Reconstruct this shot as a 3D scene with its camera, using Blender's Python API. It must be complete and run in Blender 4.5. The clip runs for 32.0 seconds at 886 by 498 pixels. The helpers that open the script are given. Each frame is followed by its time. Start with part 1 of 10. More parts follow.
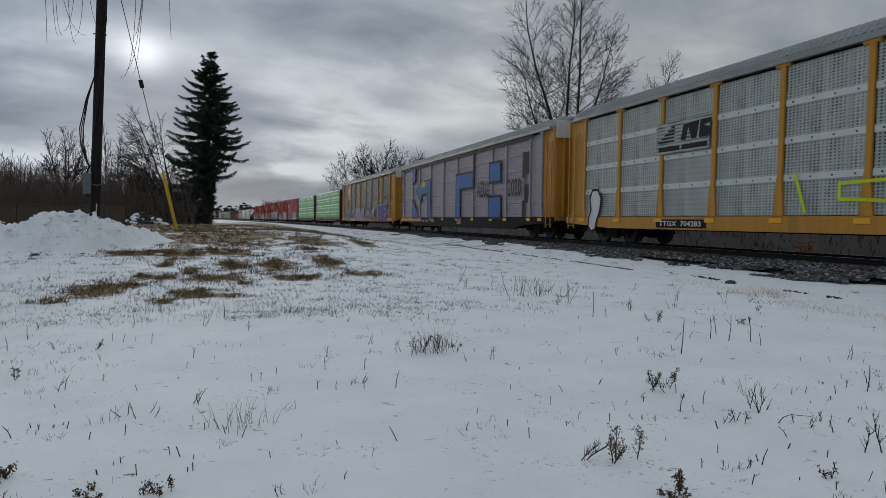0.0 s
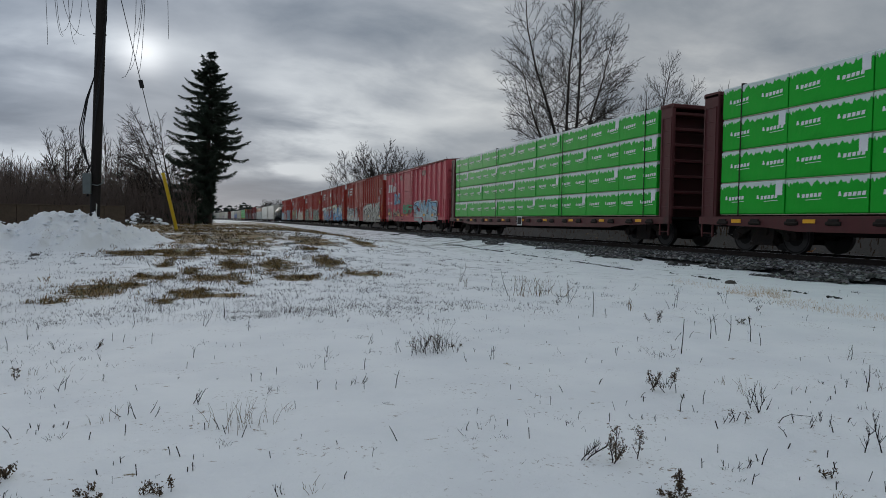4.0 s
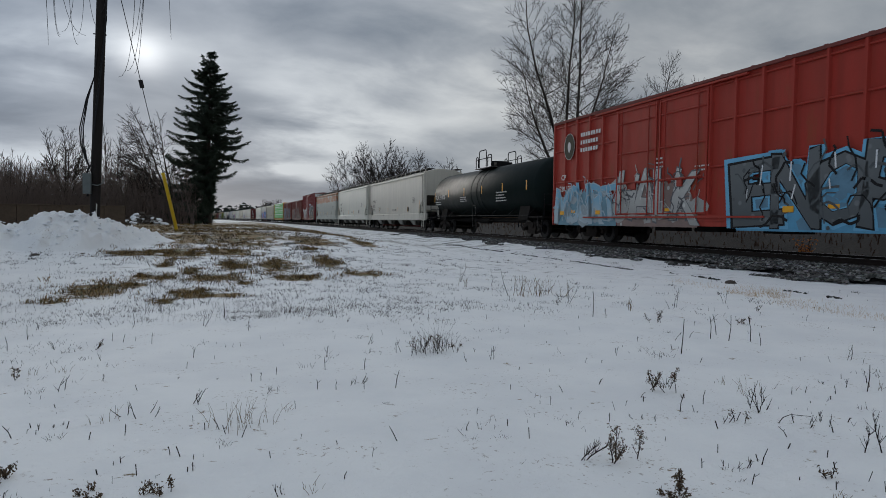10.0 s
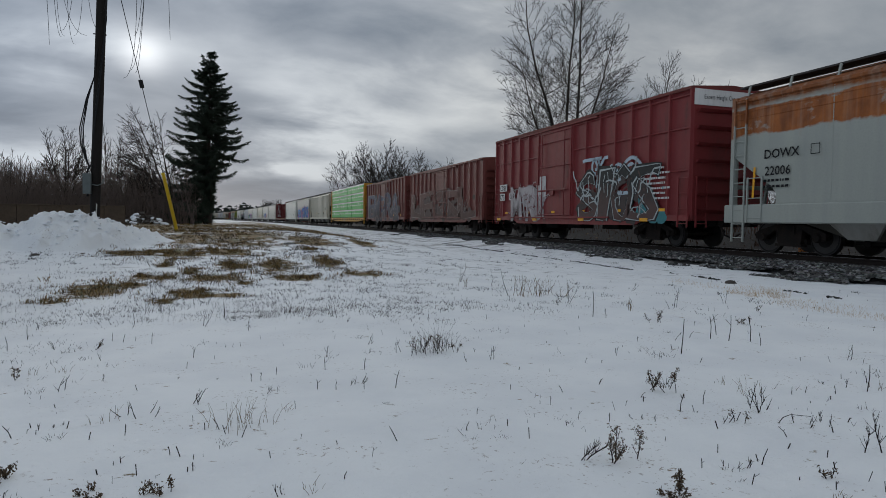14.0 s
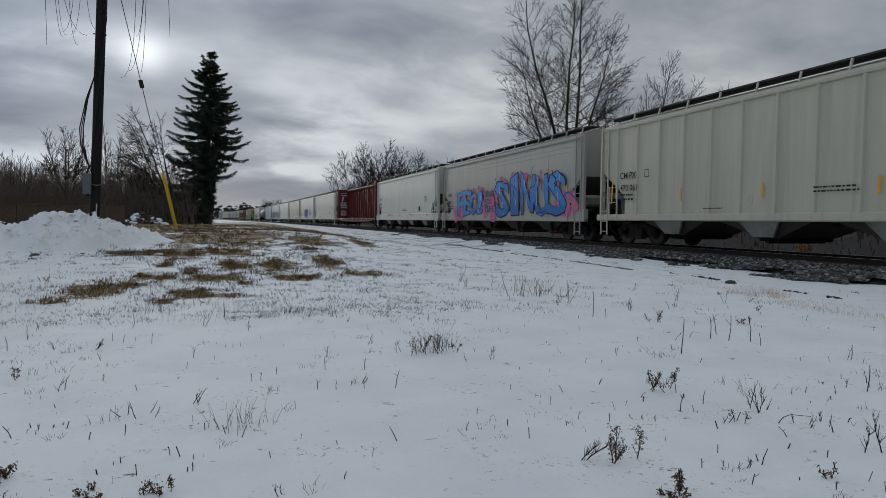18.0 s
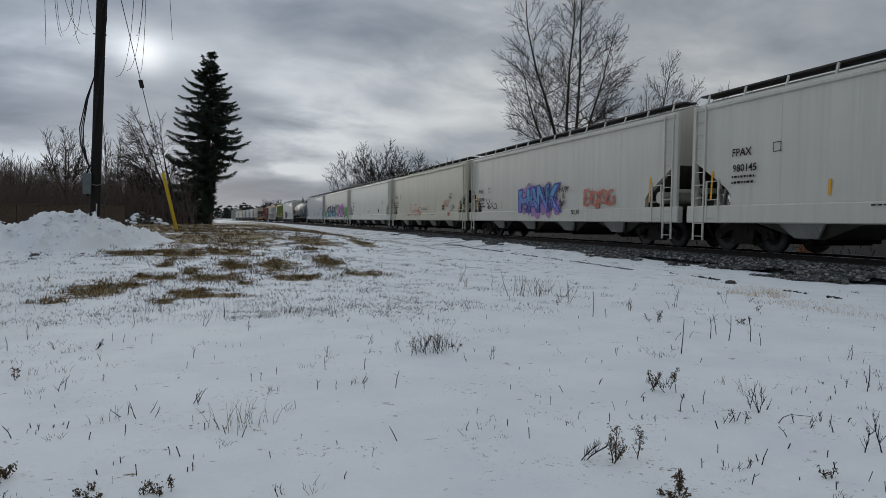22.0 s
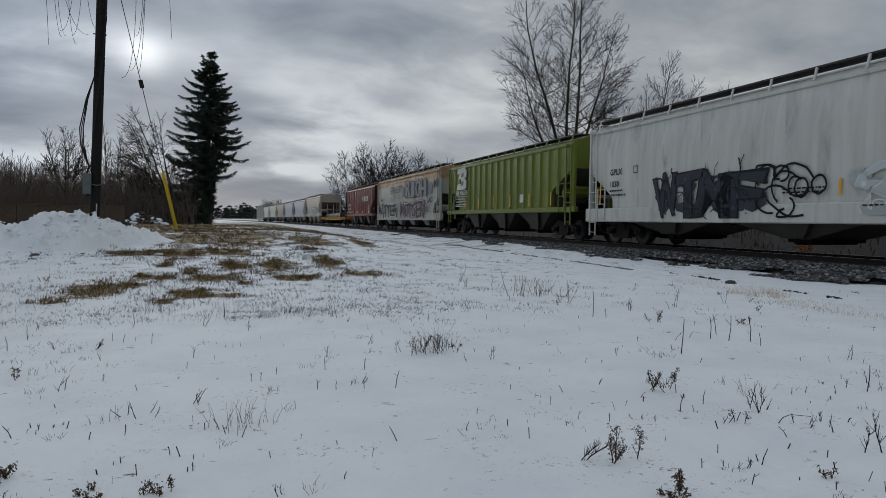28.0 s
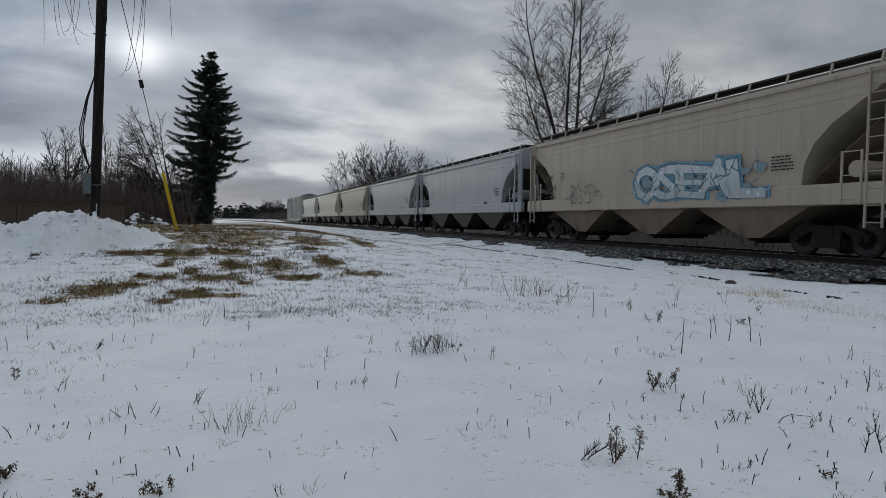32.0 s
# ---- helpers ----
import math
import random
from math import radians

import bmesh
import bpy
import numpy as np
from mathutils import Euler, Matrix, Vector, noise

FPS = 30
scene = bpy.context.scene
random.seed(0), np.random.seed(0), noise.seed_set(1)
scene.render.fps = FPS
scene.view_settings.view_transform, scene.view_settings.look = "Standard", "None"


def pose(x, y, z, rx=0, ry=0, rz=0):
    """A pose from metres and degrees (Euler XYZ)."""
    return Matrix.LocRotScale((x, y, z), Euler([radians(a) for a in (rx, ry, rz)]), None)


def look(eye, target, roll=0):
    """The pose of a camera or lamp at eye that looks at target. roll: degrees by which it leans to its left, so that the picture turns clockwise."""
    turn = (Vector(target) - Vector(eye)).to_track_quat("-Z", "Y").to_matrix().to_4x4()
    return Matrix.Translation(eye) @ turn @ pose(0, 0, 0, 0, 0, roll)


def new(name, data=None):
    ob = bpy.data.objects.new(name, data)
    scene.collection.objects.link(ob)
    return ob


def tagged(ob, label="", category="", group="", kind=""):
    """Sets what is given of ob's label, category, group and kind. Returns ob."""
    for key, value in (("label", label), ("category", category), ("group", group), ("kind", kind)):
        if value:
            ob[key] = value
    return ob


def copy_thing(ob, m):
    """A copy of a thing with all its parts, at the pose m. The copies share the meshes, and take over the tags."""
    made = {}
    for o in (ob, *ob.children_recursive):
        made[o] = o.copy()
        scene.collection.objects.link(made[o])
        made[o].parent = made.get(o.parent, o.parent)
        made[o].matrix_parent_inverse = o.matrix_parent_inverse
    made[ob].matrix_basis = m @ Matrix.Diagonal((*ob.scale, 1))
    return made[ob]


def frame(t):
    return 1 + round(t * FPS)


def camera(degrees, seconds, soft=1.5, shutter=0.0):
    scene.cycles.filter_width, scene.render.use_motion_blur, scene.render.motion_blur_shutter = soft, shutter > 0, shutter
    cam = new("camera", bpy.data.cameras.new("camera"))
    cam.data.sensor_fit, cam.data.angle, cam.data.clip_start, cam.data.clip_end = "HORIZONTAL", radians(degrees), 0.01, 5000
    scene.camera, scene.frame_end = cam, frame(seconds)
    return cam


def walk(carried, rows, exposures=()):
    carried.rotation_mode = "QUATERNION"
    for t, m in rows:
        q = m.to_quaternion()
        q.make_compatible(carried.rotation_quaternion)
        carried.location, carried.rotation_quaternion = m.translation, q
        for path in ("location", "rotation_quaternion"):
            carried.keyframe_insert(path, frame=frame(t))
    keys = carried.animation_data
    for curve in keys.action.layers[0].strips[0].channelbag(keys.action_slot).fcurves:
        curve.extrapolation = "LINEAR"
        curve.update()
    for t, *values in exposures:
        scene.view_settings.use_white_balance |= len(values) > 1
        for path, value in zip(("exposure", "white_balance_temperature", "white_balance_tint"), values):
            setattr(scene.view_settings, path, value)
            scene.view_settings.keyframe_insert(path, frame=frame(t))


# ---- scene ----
# ---------------------------------------------------------------- camera
RAIL_Z = 0.447            # top of the rails
TRACK_X = 15.28           # centre line of the track
SPEED = 22.31             # the train's speed, metres a second
EYE = (0.0, 0.0, 1.22)

cam = camera(69.5, 32.0, soft=0.6, shutter=0.03)
STAND = look(EYE, (0.3162, 0.9477, 1.17662), 0.75)
walk(cam, [(0.0, STAND), (32.0, STAND)])


def track_x(y):
    """The track runs straight past the camera and bends gently to the left far off."""
    d = max(0.0, y - 33.4)
    return TRACK_X - 1.147e-4 * d * d


def track_turn(y):
    return math.atan(2 * 1.147e-4 * max(0.0, y - 33.4))


# ---------------------------------------------------------------- light
SUN_AZ = radians(-6.6)    # from +y towards +x
SUN_EL = radians(12.9)
SUN_DIR = Vector((math.sin(SUN_AZ) * math.cos(SUN_EL), math.cos(SUN_AZ) * math.cos(SUN_EL), math.sin(SUN_EL)))


def build_world():
    world = bpy.data.worlds.new("overcast_sky")
    scene.world = world
    world.use_nodes = True
    nt = world.node_tree
    nt.nodes.clear()
    N, L = nt.nodes.new, nt.links.new

    def math_node(op, a, b=None, c=None, clamp=False):
        n = N("ShaderNodeMath")
        n.operation, n.use_clamp = op, clamp
        for i, v in enumerate((a, b, c)):
            if v is None:
                continue
            if isinstance(v, (int, float)):
                n.inputs[i].default_value = v
            else:
                L(v, n.inputs[i])
        return n.outputs[0]

    coord = N("ShaderNodeTexCoord").outputs["Generated"]
    sep = N("ShaderNodeSeparateXYZ")
    L(coord, sep.inputs[0])
    up = math_node("MAXIMUM", sep.outputs[2], 0.0)
    den = math_node("ADD", up, 0.25)
    comb = N("ShaderNodeCombineXYZ")
    L(math_node("DIVIDE", sep.outputs[0], den), comb.inputs[0])
    L(math_node("DIVIDE", sep.outputs[1], den), comb.inputs[1])

    def clouds(scale, detail, rough, offset, dist=0.0):
        m = N("ShaderNodeMapping")
        m.inputs["Location"].default_value = offset
        m.inputs["Rotation"].default_value = (0, 0, radians(-18))
        m.inputs["Scale"].default_value = (0.75, 1.0, 1.0)
        L(comb.outputs[0], m.inputs[0])
        n = N("ShaderNodeTexNoise")
        n.inputs["Scale"].default_value = scale
        n.inputs["Detail"].default_value = detail
        n.inputs["Roughness"].default_value = rough
        n.inputs["Distortion"].default_value = dist
        L(m.outputs[0], n.inputs["Vector"])
        return n.outputs["Fac"]

    big = clouds(0.9, 3.0, 0.48, (3.1, 1.7, 0), 0.25)
    fine = clouds(2.9, 7.0, 0.55, (0.4, 5.2, 0), 0.2)
    mixed = math_node("ADD", 0.033, math_node("ADD", math_node("MULTIPLY", big, 0.62), math_node("MULTIPLY", fine, 0.36)))
    # thin places and thick banks of the cloud sheet: (azimuth, elevation, breadth, height, lift)
    az = math_node("ADD", math_node("ARCTAN2", sep.outputs[0], sep.outputs[1]), math_node("MULTIPLY", math_node("SUBTRACT", fine, 0.5), 0.26))
    el = math_node("ADD", math_node("ARCSINE", sep.outputs[2]), math_node("MULTIPLY", math_node("SUBTRACT", big, 0.5), 0.14))
    for a, h, sa, sh, k in ((11.6, 8.6, 6.0, 1.6, 0.105), (6.8, 5.0, 3.0, 0.6, 0.10), (6.0, 2.6, 10.0, 1.3, -0.10), (-1.0, 5.5, 5.0, 2.0, -0.07), (9.0, 3.8, 5.0, 0.8, -0.05), (-13.0, 4.9, 8.0, 0.8, 0.07), (-6.6, 11.8, 4.0, 1.8, 0.06),
                            (19.0, 7.0, 8.0, 3.2, 0.085), (14.0, 4.5, 8.0, 2.2, 0.05), (36.0, 16.0, 14.0, 5.0, 0.03), (46.0, 9.5, 9.0, 1.8, 0.07), (40.0, 5.5, 8.0, 2.0, -0.035),
                            (6.0, 14.5, 8.0, 1.8, -0.04), (2.0, 8.0, 5.0, 2.6, -0.075), (-13.0, 11.0, 6.0, 3.5, 0.06), (26.0, 17.0, 9.0, 3.0, 0.05), (-4.0, 13.6, 7.0, 2.0, 0.05),
                            (27.0, 11.0, 5.0, 3.0, 0.05), (47.0, 16.0, 7.0, 3.5, 0.08), (41.0, 13.0, 6.0, 1.6, 0.02), (39.0, 8.0, 4.0, 2.0, -0.05), (12.0, 16.5, 8.0, 1.6, -0.03)):
        da = math_node("DIVIDE", math_node("SUBTRACT", az, radians(a)), radians(sa))
        dh = math_node("DIVIDE", math_node("SUBTRACT", el, radians(h)), radians(sh))
        lobe = math_node("EXPONENT", math_node("MULTIPLY", math_node("ADD", math_node("MULTIPLY", da, da), math_node("MULTIPLY", dh, dh)), -0.7))
        mixed = math_node("ADD", mixed, math_node("MULTIPLY", lobe, k))
    ramp = N("ShaderNodeValToRGB")
    L(mixed, ramp.inputs[0])
    e = ramp.color_ramp.elements
    e[0].position, e[0].color = 0.36, (0.158, 0.192, 0.244, 1)
    e[1].position, e[1].color = 0.68, (0.750, 0.800, 0.835, 1)
    for pos, col in ((0.45, (0.248, 0.294, 0.354)), (0.55, (0.412, 0.459, 0.516))):
        k = e.new(pos)
        k.color = (*col, 1)
    # paler towards the horizon
    low = math_node("POWER", math_node("SUBTRACT", 1.0, up, clamp=True), 14.0)
    pale = N("ShaderNodeMix")
    pale.data_type = "RGBA"
    L(math_node("MULTIPLY", low, 0.16), pale.inputs["Factor"])
    L(ramp.outputs[0], pale.inputs["A"])
    pale.inputs["B"].default_value = (0.53, 0.575, 0.63, 1)
    # the veiled sun
    dot = N("ShaderNodeVectorMath")
    dot.operation = "DOT_PRODUCT"
    norm = N("ShaderNodeVectorMath")
    norm.operation = "NORMALIZE"
    L(coord, norm.inputs[0])
    L(norm.outputs[0], dot.inputs[0])
    dot.inputs[1].default_value = SUN_DIR
    near = math_node("MAXIMUM", dot.outputs["Value"], 0.0)
    glow = math_node("ADD", math_node("MULTIPLY", math_node("POWER", near, 2300.0), 0.56),
                     math_node("MULTIPLY", math_node("POWER", near, 60.0), 0.03))
    glow = math_node("MULTIPLY", glow, math_node("ADD", mixed, 0.4))
    warm = N("ShaderNodeCombineXYZ")
    for i, k in enumerate((1.0, 0.995, 0.975)):
        L(math_node("MULTIPLY", glow, k), warm.inputs[i])
    # thinner, bluer cloud towards the west
    tint = N("ShaderNodeMix")
    tint.data_type = "RGBA"
    turn = N("ShaderNodeMapRange")
    L(math_node("ARCTAN2", sep.outputs[0], sep.outputs[1]), turn.inputs["Value"])
    turn.inputs["From Min"].default_value, turn.inputs["From Max"].default_value = radians(-12), radians(30)
    L(turn.outputs[0], tint.inputs["Factor"])
    tint.inputs["A"].default_value, tint.inputs["B"].default_value = (0.955, 1.0, 1.075, 1), (1.045, 1.0, 0.95, 1)
    hue = N("ShaderNodeVectorMath")
    hue.operation = "MULTIPLY"
    L(pale.outputs["Result"], hue.inputs[0])
    L(tint.outputs["Result"], hue.inputs[1])
    total = N("ShaderNodeVectorMath")
    total.operation = "ADD"
    L(hue.outputs[0], total.inputs[0])
    L(warm.outputs[0], total.inputs[1])
    # a little of the clear sky above the cloud
    sky = N("ShaderNodeTexSky")
    sky.sky_type, sky.sun_disc = "NISHITA", False
    sky.sun_elevation, sky.sun_rotation = SUN_EL, SUN_AZ
    cloud_bg, sky_bg, both = N("ShaderNodeBackground"), N("ShaderNodeBackground"), N("ShaderNodeAddShader")
    # an overcast sky is brightest overhead
    lift = N("ShaderNodeVectorMath")
    lift.operation = "SCALE"
    L(total.outputs[0], lift.inputs[0])
    L(math_node("ADD", 0.82, math_node("MULTIPLY", math_node("POWER", up, 1.6), 0.55)), lift.inputs["Scale"])
    L(lift.outputs[0], cloud_bg.inputs[0])
    cloud_bg.inputs[1].default_value = 0.95
    L(sky.outputs[0], sky_bg.inputs[0])
    sky_bg.inputs[1].default_value = 0.0015
    L(cloud_bg.outputs[0], both.inputs[0])
    L(sky_bg.outputs[0], both.inputs[1])
    L(both.outputs[0], N("ShaderNodeOutputWorld").inputs[0])


build_world()
sun = new("sun", bpy.data.lights.new("sun", "SUN"))
sun.data.energy, sun.data.angle, sun.data.color = 0.6, radians(22), (1.0, 0.95, 0.88)
sun.matrix_world = look(SUN_DIR * 300, (0, 0, 0))

# ---------------------------------------------------------------- materials
MATS = {}


def material(name, color, rough=0.6, metal=0.0, second=None, scale=3.0, stretch=(1, 1, 1), amount=0.5,
             grain=60.0, grain_amount=0.18, bump=0.15, bump_scale=40.0, stain=None, stain_scale=0.8,
             stain_lo=0.55, stain_hi=0.7, stain_stretch=(1, 1, 1), spec=0.2, band=None, dots=None, runs=None):
    """A worn surface: two tones on a large noise, a fine grain, and stains with a shape of their own."""
    if name in MATS:
        return MATS[name]
    m = bpy.data.materials.new(name)
    m.use_nodes = True
    nt = m.node_tree
    N, L = nt.nodes.new, nt.links.new
    bsdf = nt.nodes["Principled BSDF"]
    bsdf.inputs["Metallic"].default_value = metal
    bsdf.inputs["Specular IOR Level"].default_value = spec
    coord = N("ShaderNodeTexCoord").outputs["Object"]

    def noise_node(s, st, detail=5.0, rough_=0.6):
        mp = N("ShaderNodeMapping")
        mp.inputs["Scale"].default_value = st
        L(coord, mp.inputs[0])
        n = N("ShaderNodeTexNoise")
        n.inputs["Scale"].default_value, n.inputs["Detail"].default_value = s, detail
        n.inputs["Roughness"].default_value = rough_
        L(mp.outputs[0], n.inputs["Vector"])
        return n.outputs["Fac"]

    def ramp(fac, lo, hi, top=1.0):
        r = N("ShaderNodeMapRange")
        L(fac, r.inputs["Value"])
        r.inputs["From Min"].default_value, r.inputs["From Max"].default_value = lo, hi
        r.inputs["To Max"].default_value = top
        return r.outputs[0]

    def mix(fac, a, b):
        n = N("ShaderNodeMix")
        n.data_type = "RGBA"
        L(fac, n.inputs["Factor"])
        for key, v in (("A", a), ("B", b)):
            if isinstance(v, tuple):
                n.inputs[key].default_value = (*v[:3], 1)
            else:
                L(v, n.inputs[key])
        return n.outputs["Result"]

    second = second or tuple(c * 0.62 for c in color)
    col = mix(ramp(noise_node(scale, stretch), 0.36, 0.68, amount), tuple(color), tuple(second))
    fine = noise_node(grain, (1, 1, 1), 3.0)
    col = mix(ramp(fine, 0.45, 0.75, grain_amount), col, tuple(c * 0.4 for c in color))
    if stain:
        col = mix(ramp(noise_node(stain_scale, stain_stretch, 8.0, 0.65), stain_lo, stain_hi), col, tuple(stain))
    if runs:
        # thin dirty runs down the side, thicker in some stretches
        run_fac = ramp(noise_node(5.5, (1, 1.0, 0.035), 4.0, 0.6), 0.50, 0.74, 0.75)
        col = mix(run_fac, col, tuple(runs))
        col = mix(ramp(noise_node(0.45, (1, 1.0, 1.0), 6.0, 0.6), 0.42, 0.72, 0.45), col, tuple(0.45 * a + 0.55 * b for a, b in zip(color, runs)))
    if band or dots:
        sep = N("ShaderNodeSeparateXYZ")
        L(coord, sep.inputs[0])

    def times(a, b):
        n = N("ShaderNodeMath")
        n.operation = "MULTIPLY"
        L(a, n.inputs[0])
        L(b, n.inputs[1])
        return n.outputs[0]

    for z0, z1, z2, z3, lo, hi, tone, dark in band or ():
        # rust that has eaten through the paint in a band, running down from it
        mask = times(ramp(sep.outputs[2], z0, z1), ramp(sep.outputs[2], z3, z2))
        wear = noise_node(0.55, (1, 1.0, 1.5), 9.0, 0.68)
        eaten = ramp(times(mask, wear), lo, hi)
        col = mix(eaten, col, mix(ramp(noise_node(3.0, (1, 1, 0.5)), 0.35, 0.65), tuple(tone), tuple(dark)))
        run = ramp(times(ramp(sep.outputs[2], z0 - 1.2, z1), noise_node(1.6, (1, 2.6, 0.10), 6.0, 0.6)), 0.48, 0.75, 0.5)
        col = mix(run, col, tuple(0.5 * a + 0.5 * b for a, b in zip(tone, color)))
    if dots:
        # rows of punched holes
        vor = N("ShaderNodeTexVoronoi")
        vor.inputs["Scale"].default_value, vor.inputs["Randomness"].default_value = 1.0, 0.0
        comb = N("ShaderNodeCombineXYZ")
        for i, k in ((1, dots[0]), (2, dots[1])):
            n = N("ShaderNodeMath")
            n.operation = "MULTIPLY"
            n.inputs[1].default_value = k
            L(sep.outputs[i], n.inputs[0])
            L(n.outputs[0], comb.inputs[i])
        L(comb.outputs[0], vor.inputs["Vector"])
        holes = times(ramp(vor.outputs["Distance"], 0.36, 0.24), ramp(noise_node(1.5, (1, 2.2, 0.35)), 0.32, 0.60, dots[2]))
        col = mix(holes, col, (0.03, 0.03, 0.032))
    L(col, bsdf.inputs["Base Color"])
    r = N("ShaderNodeMapRange")
    L(noise_node(scale * 3, (1, 1, 1)), r.inputs["Value"])
    r.inputs["To Min"].default_value, r.inputs["To Max"].default_value = max(0.05, rough - 0.15), min(1.0, rough + 0.15)
    L(r.outputs[0], bsdf.inputs["Roughness"])
    if bump:
        b = N("ShaderNodeBump")
        b.inputs["Strength"].default_value, b.inputs["Distance"].default_value = bump, 0.02
        L(noise_node(bump_scale, (1, 1, 1)), b.inputs["Height"])
        L(b.outputs[0], bsdf.inputs["Normal"])
    MATS[name] = m
    return m


STREAK = (0.5, 1.6, 0.22)


def car_paint(name, color, dirt=(0.09, 0.075, 0.06), amount=0.55, rust=None, lo=0.58, hi=0.72, rough=0.55):
    """Railcar paint: faded, streaked downwards with road dirt."""
    return material(name, color, rough, 0.0, tuple(0.62 * c + 0.38 * d for c, d in zip(color, dirt)), 1.3, STREAK, amount,
                    22.0, 0.12, 0.06, 12.0, rust or dirt, 1.1, lo, hi, (0.6, 1.2, 0.35), 0.2, runs=tuple(0.55 * c + 0.45 * d for c, d in zip(color, dirt)))


M_STEEL = material("dark_bogie_steel", (0.016, 0.014, 0.013), 0.8, 0.0, (0.040, 0.028, 0.021), 4, bump=0.3, spec=0.12)
M_WHEEL = material("worn_wheel_steel", (0.016, 0.014, 0.013), 0.75, 0.0, (0.010, 0.009, 0.009), 5, spec=0.15)
M_TREAD = material("polished_tread", (0.055, 0.052, 0.05), 0.5, 0.5)
M_RAIL = material("rail_steel", (0.030, 0.022, 0.019), 0.75, 0.1, (0.018, 0.014, 0.013), 6)
M_RAILTOP = material("rail_head", (0.32, 0.32, 0.33), 0.28, 0.95)
M_DARKUNDER = material("underframe_black", (0.008, 0.008, 0.008), 0.85, 0.0, (0.018, 0.015, 0.013), 3, spec=0.08)
M_GRATE = material("running_board_steel", (0.045, 0.045, 0.047), 0.6, 0.5, (0.08, 0.06, 0.05), 6)
M_WHITE = car_paint("stencil_white", (0.72, 0.72, 0.70), amount=0.2, lo=0.7, hi=0.85)
M_BLACKPAINT = material("stencil_black", (0.009, 0.009, 0.010), 0.6, grain_amount=0.05, spec=0.1)
M_YELLOW = material("reflector_yellow", (0.75, 0.36, 0.02), 0.4, 0, (0.55, 0.26, 0.03), 4)
M_REDGATE = material("red_gate_paint", (0.17, 0.055, 0.05), 0.6, 0, (0.06, 0.04, 0.035), 3)

# ---------------------------------------------------------------- mesh helpers


class Geo:
    """Collects corners and faces of one mesh."""

    def __init__(self):
        self.v, self.f = [], []

    def add(self, verts, faces):
        k = len(self.v)
        self.v.extend(verts)
        self.f.extend([tuple(i + k for i in f) for f in faces])
        return self

    def box(self, x0, y0, z0, x1, y1, z1):
        return self.add([(x0, y0, z0), (x1, y0, z0), (x1, y1, z0), (x0, y1, z0), (x0, y0, z1), (x1, y0, z1), (x1, y1, z1), (x0, y1, z1)],
                        [(0, 3, 2, 1), (4, 5, 6, 7), (0, 1, 5, 4), (1, 2, 6, 5), (2, 3, 7, 6), (3, 0, 4, 7)])

    def cbox(self, x0, y0, z0, x1, y1, z1, c=0.02):
        """A box whose edges along its longest way are chamfered."""
        d = (abs(x1 - x0), abs(y1 - y0), abs(z1 - z0))
        ax = d.index(max(d))
        lo, hi = (x0, y0, z0), (x1, y1, z1)
        u, w = [(1, 2), (2, 0), (0, 1)][ax]
        c = min(c, d[u] * 0.45, d[w] * 0.45)
        ring = [(lo[u] + c, lo[w]), (hi[u] - c, lo[w]), (hi[u], lo[w] + c), (hi[u], hi[w] - c),
                (hi[u] - c, hi[w]), (lo[u] + c, hi[w]), (lo[u], hi[w] - c), (lo[u], lo[w] + c)]
        vs = []
        for e in (lo[ax], hi[ax]):
            for a, b in ring:
                p = [0, 0, 0]
                p[ax], p[u], p[w] = e, a, b
                vs.append(tuple(p))
        fs = [tuple(reversed(range(8))), tuple(range(8, 16))] + [(i, (i + 1) % 8, 8 + (i + 1) % 8, 8 + i) for i in range(8)]
        return self.add(vs, fs)

    def prism(self, outline, axis, a, b):
        """An outline in the two other axes, drawn out along axis from a to b."""
        n = len(outline)
        vs = []
        for e in (a, b):
            for p, q in outline:
                vs.append({"x": (e, p, q), "y": (p, e, q), "z": (p, q, e)}[axis])
        return self.add(vs, [tuple(range(n)), tuple(reversed(range(n, 2 * n)))] + [(i, n + i, n + (i + 1) % n, (i + 1) % n) for i in range(n)])

    def loft(self, rings, caps=True):
        n = len(rings[0])
        vs = [p for r in rings for p in r]
        fs = [(k * n + i, k * n + (i + 1) % n, (k + 1) * n + (i + 1) % n, (k + 1) * n + i) for k in range(len(rings) - 1) for i in range(n)]
        if caps:
            fs += [tuple(reversed(range(n))), tuple(range((len(rings) - 1) * n, len(rings) * n))]
        return self.add(vs, fs)

    def tube(self, p, q, r, r2=None, n=8):
        p, q = Vector(p), Vector(q)
        r2 = r if r2 is None else r2
        d = (q - p).normalized()
        a = d.orthogonal().normalized()
        b = d.cross(a)
        rings = []
        for c, rr in ((p, r), (q, r2)):
            rings.append([tuple(c + (a * math.cos(t) + b * math.sin(t)) * rr) for t in (2 * math.pi * i / n for i in range(n))])
        return self.loft(rings)

    def path(self, pts, r, n=6, r2=None):
        r2 = r if r2 is None else r2
        pts = [Vector(p) for p in pts]
        rings, a = [], None
        for i, p in enumerate(pts):
            d = (pts[min(i + 1, len(pts) - 1)] - pts[max(i - 1, 0)]).normalized()
            a = d.orthogonal().normalized() if a is None else (a - d * a.dot(d)).normalized()
            b = d.cross(a)
            rr = r + (r2 - r) * i / max(1, len(pts) - 1)
            rings.append([tuple(p + (a * math.cos(t) + b * math.sin(t)) * rr) for t in (2 * math.pi * k / n for k in range(n))])
        return self.loft(rings)

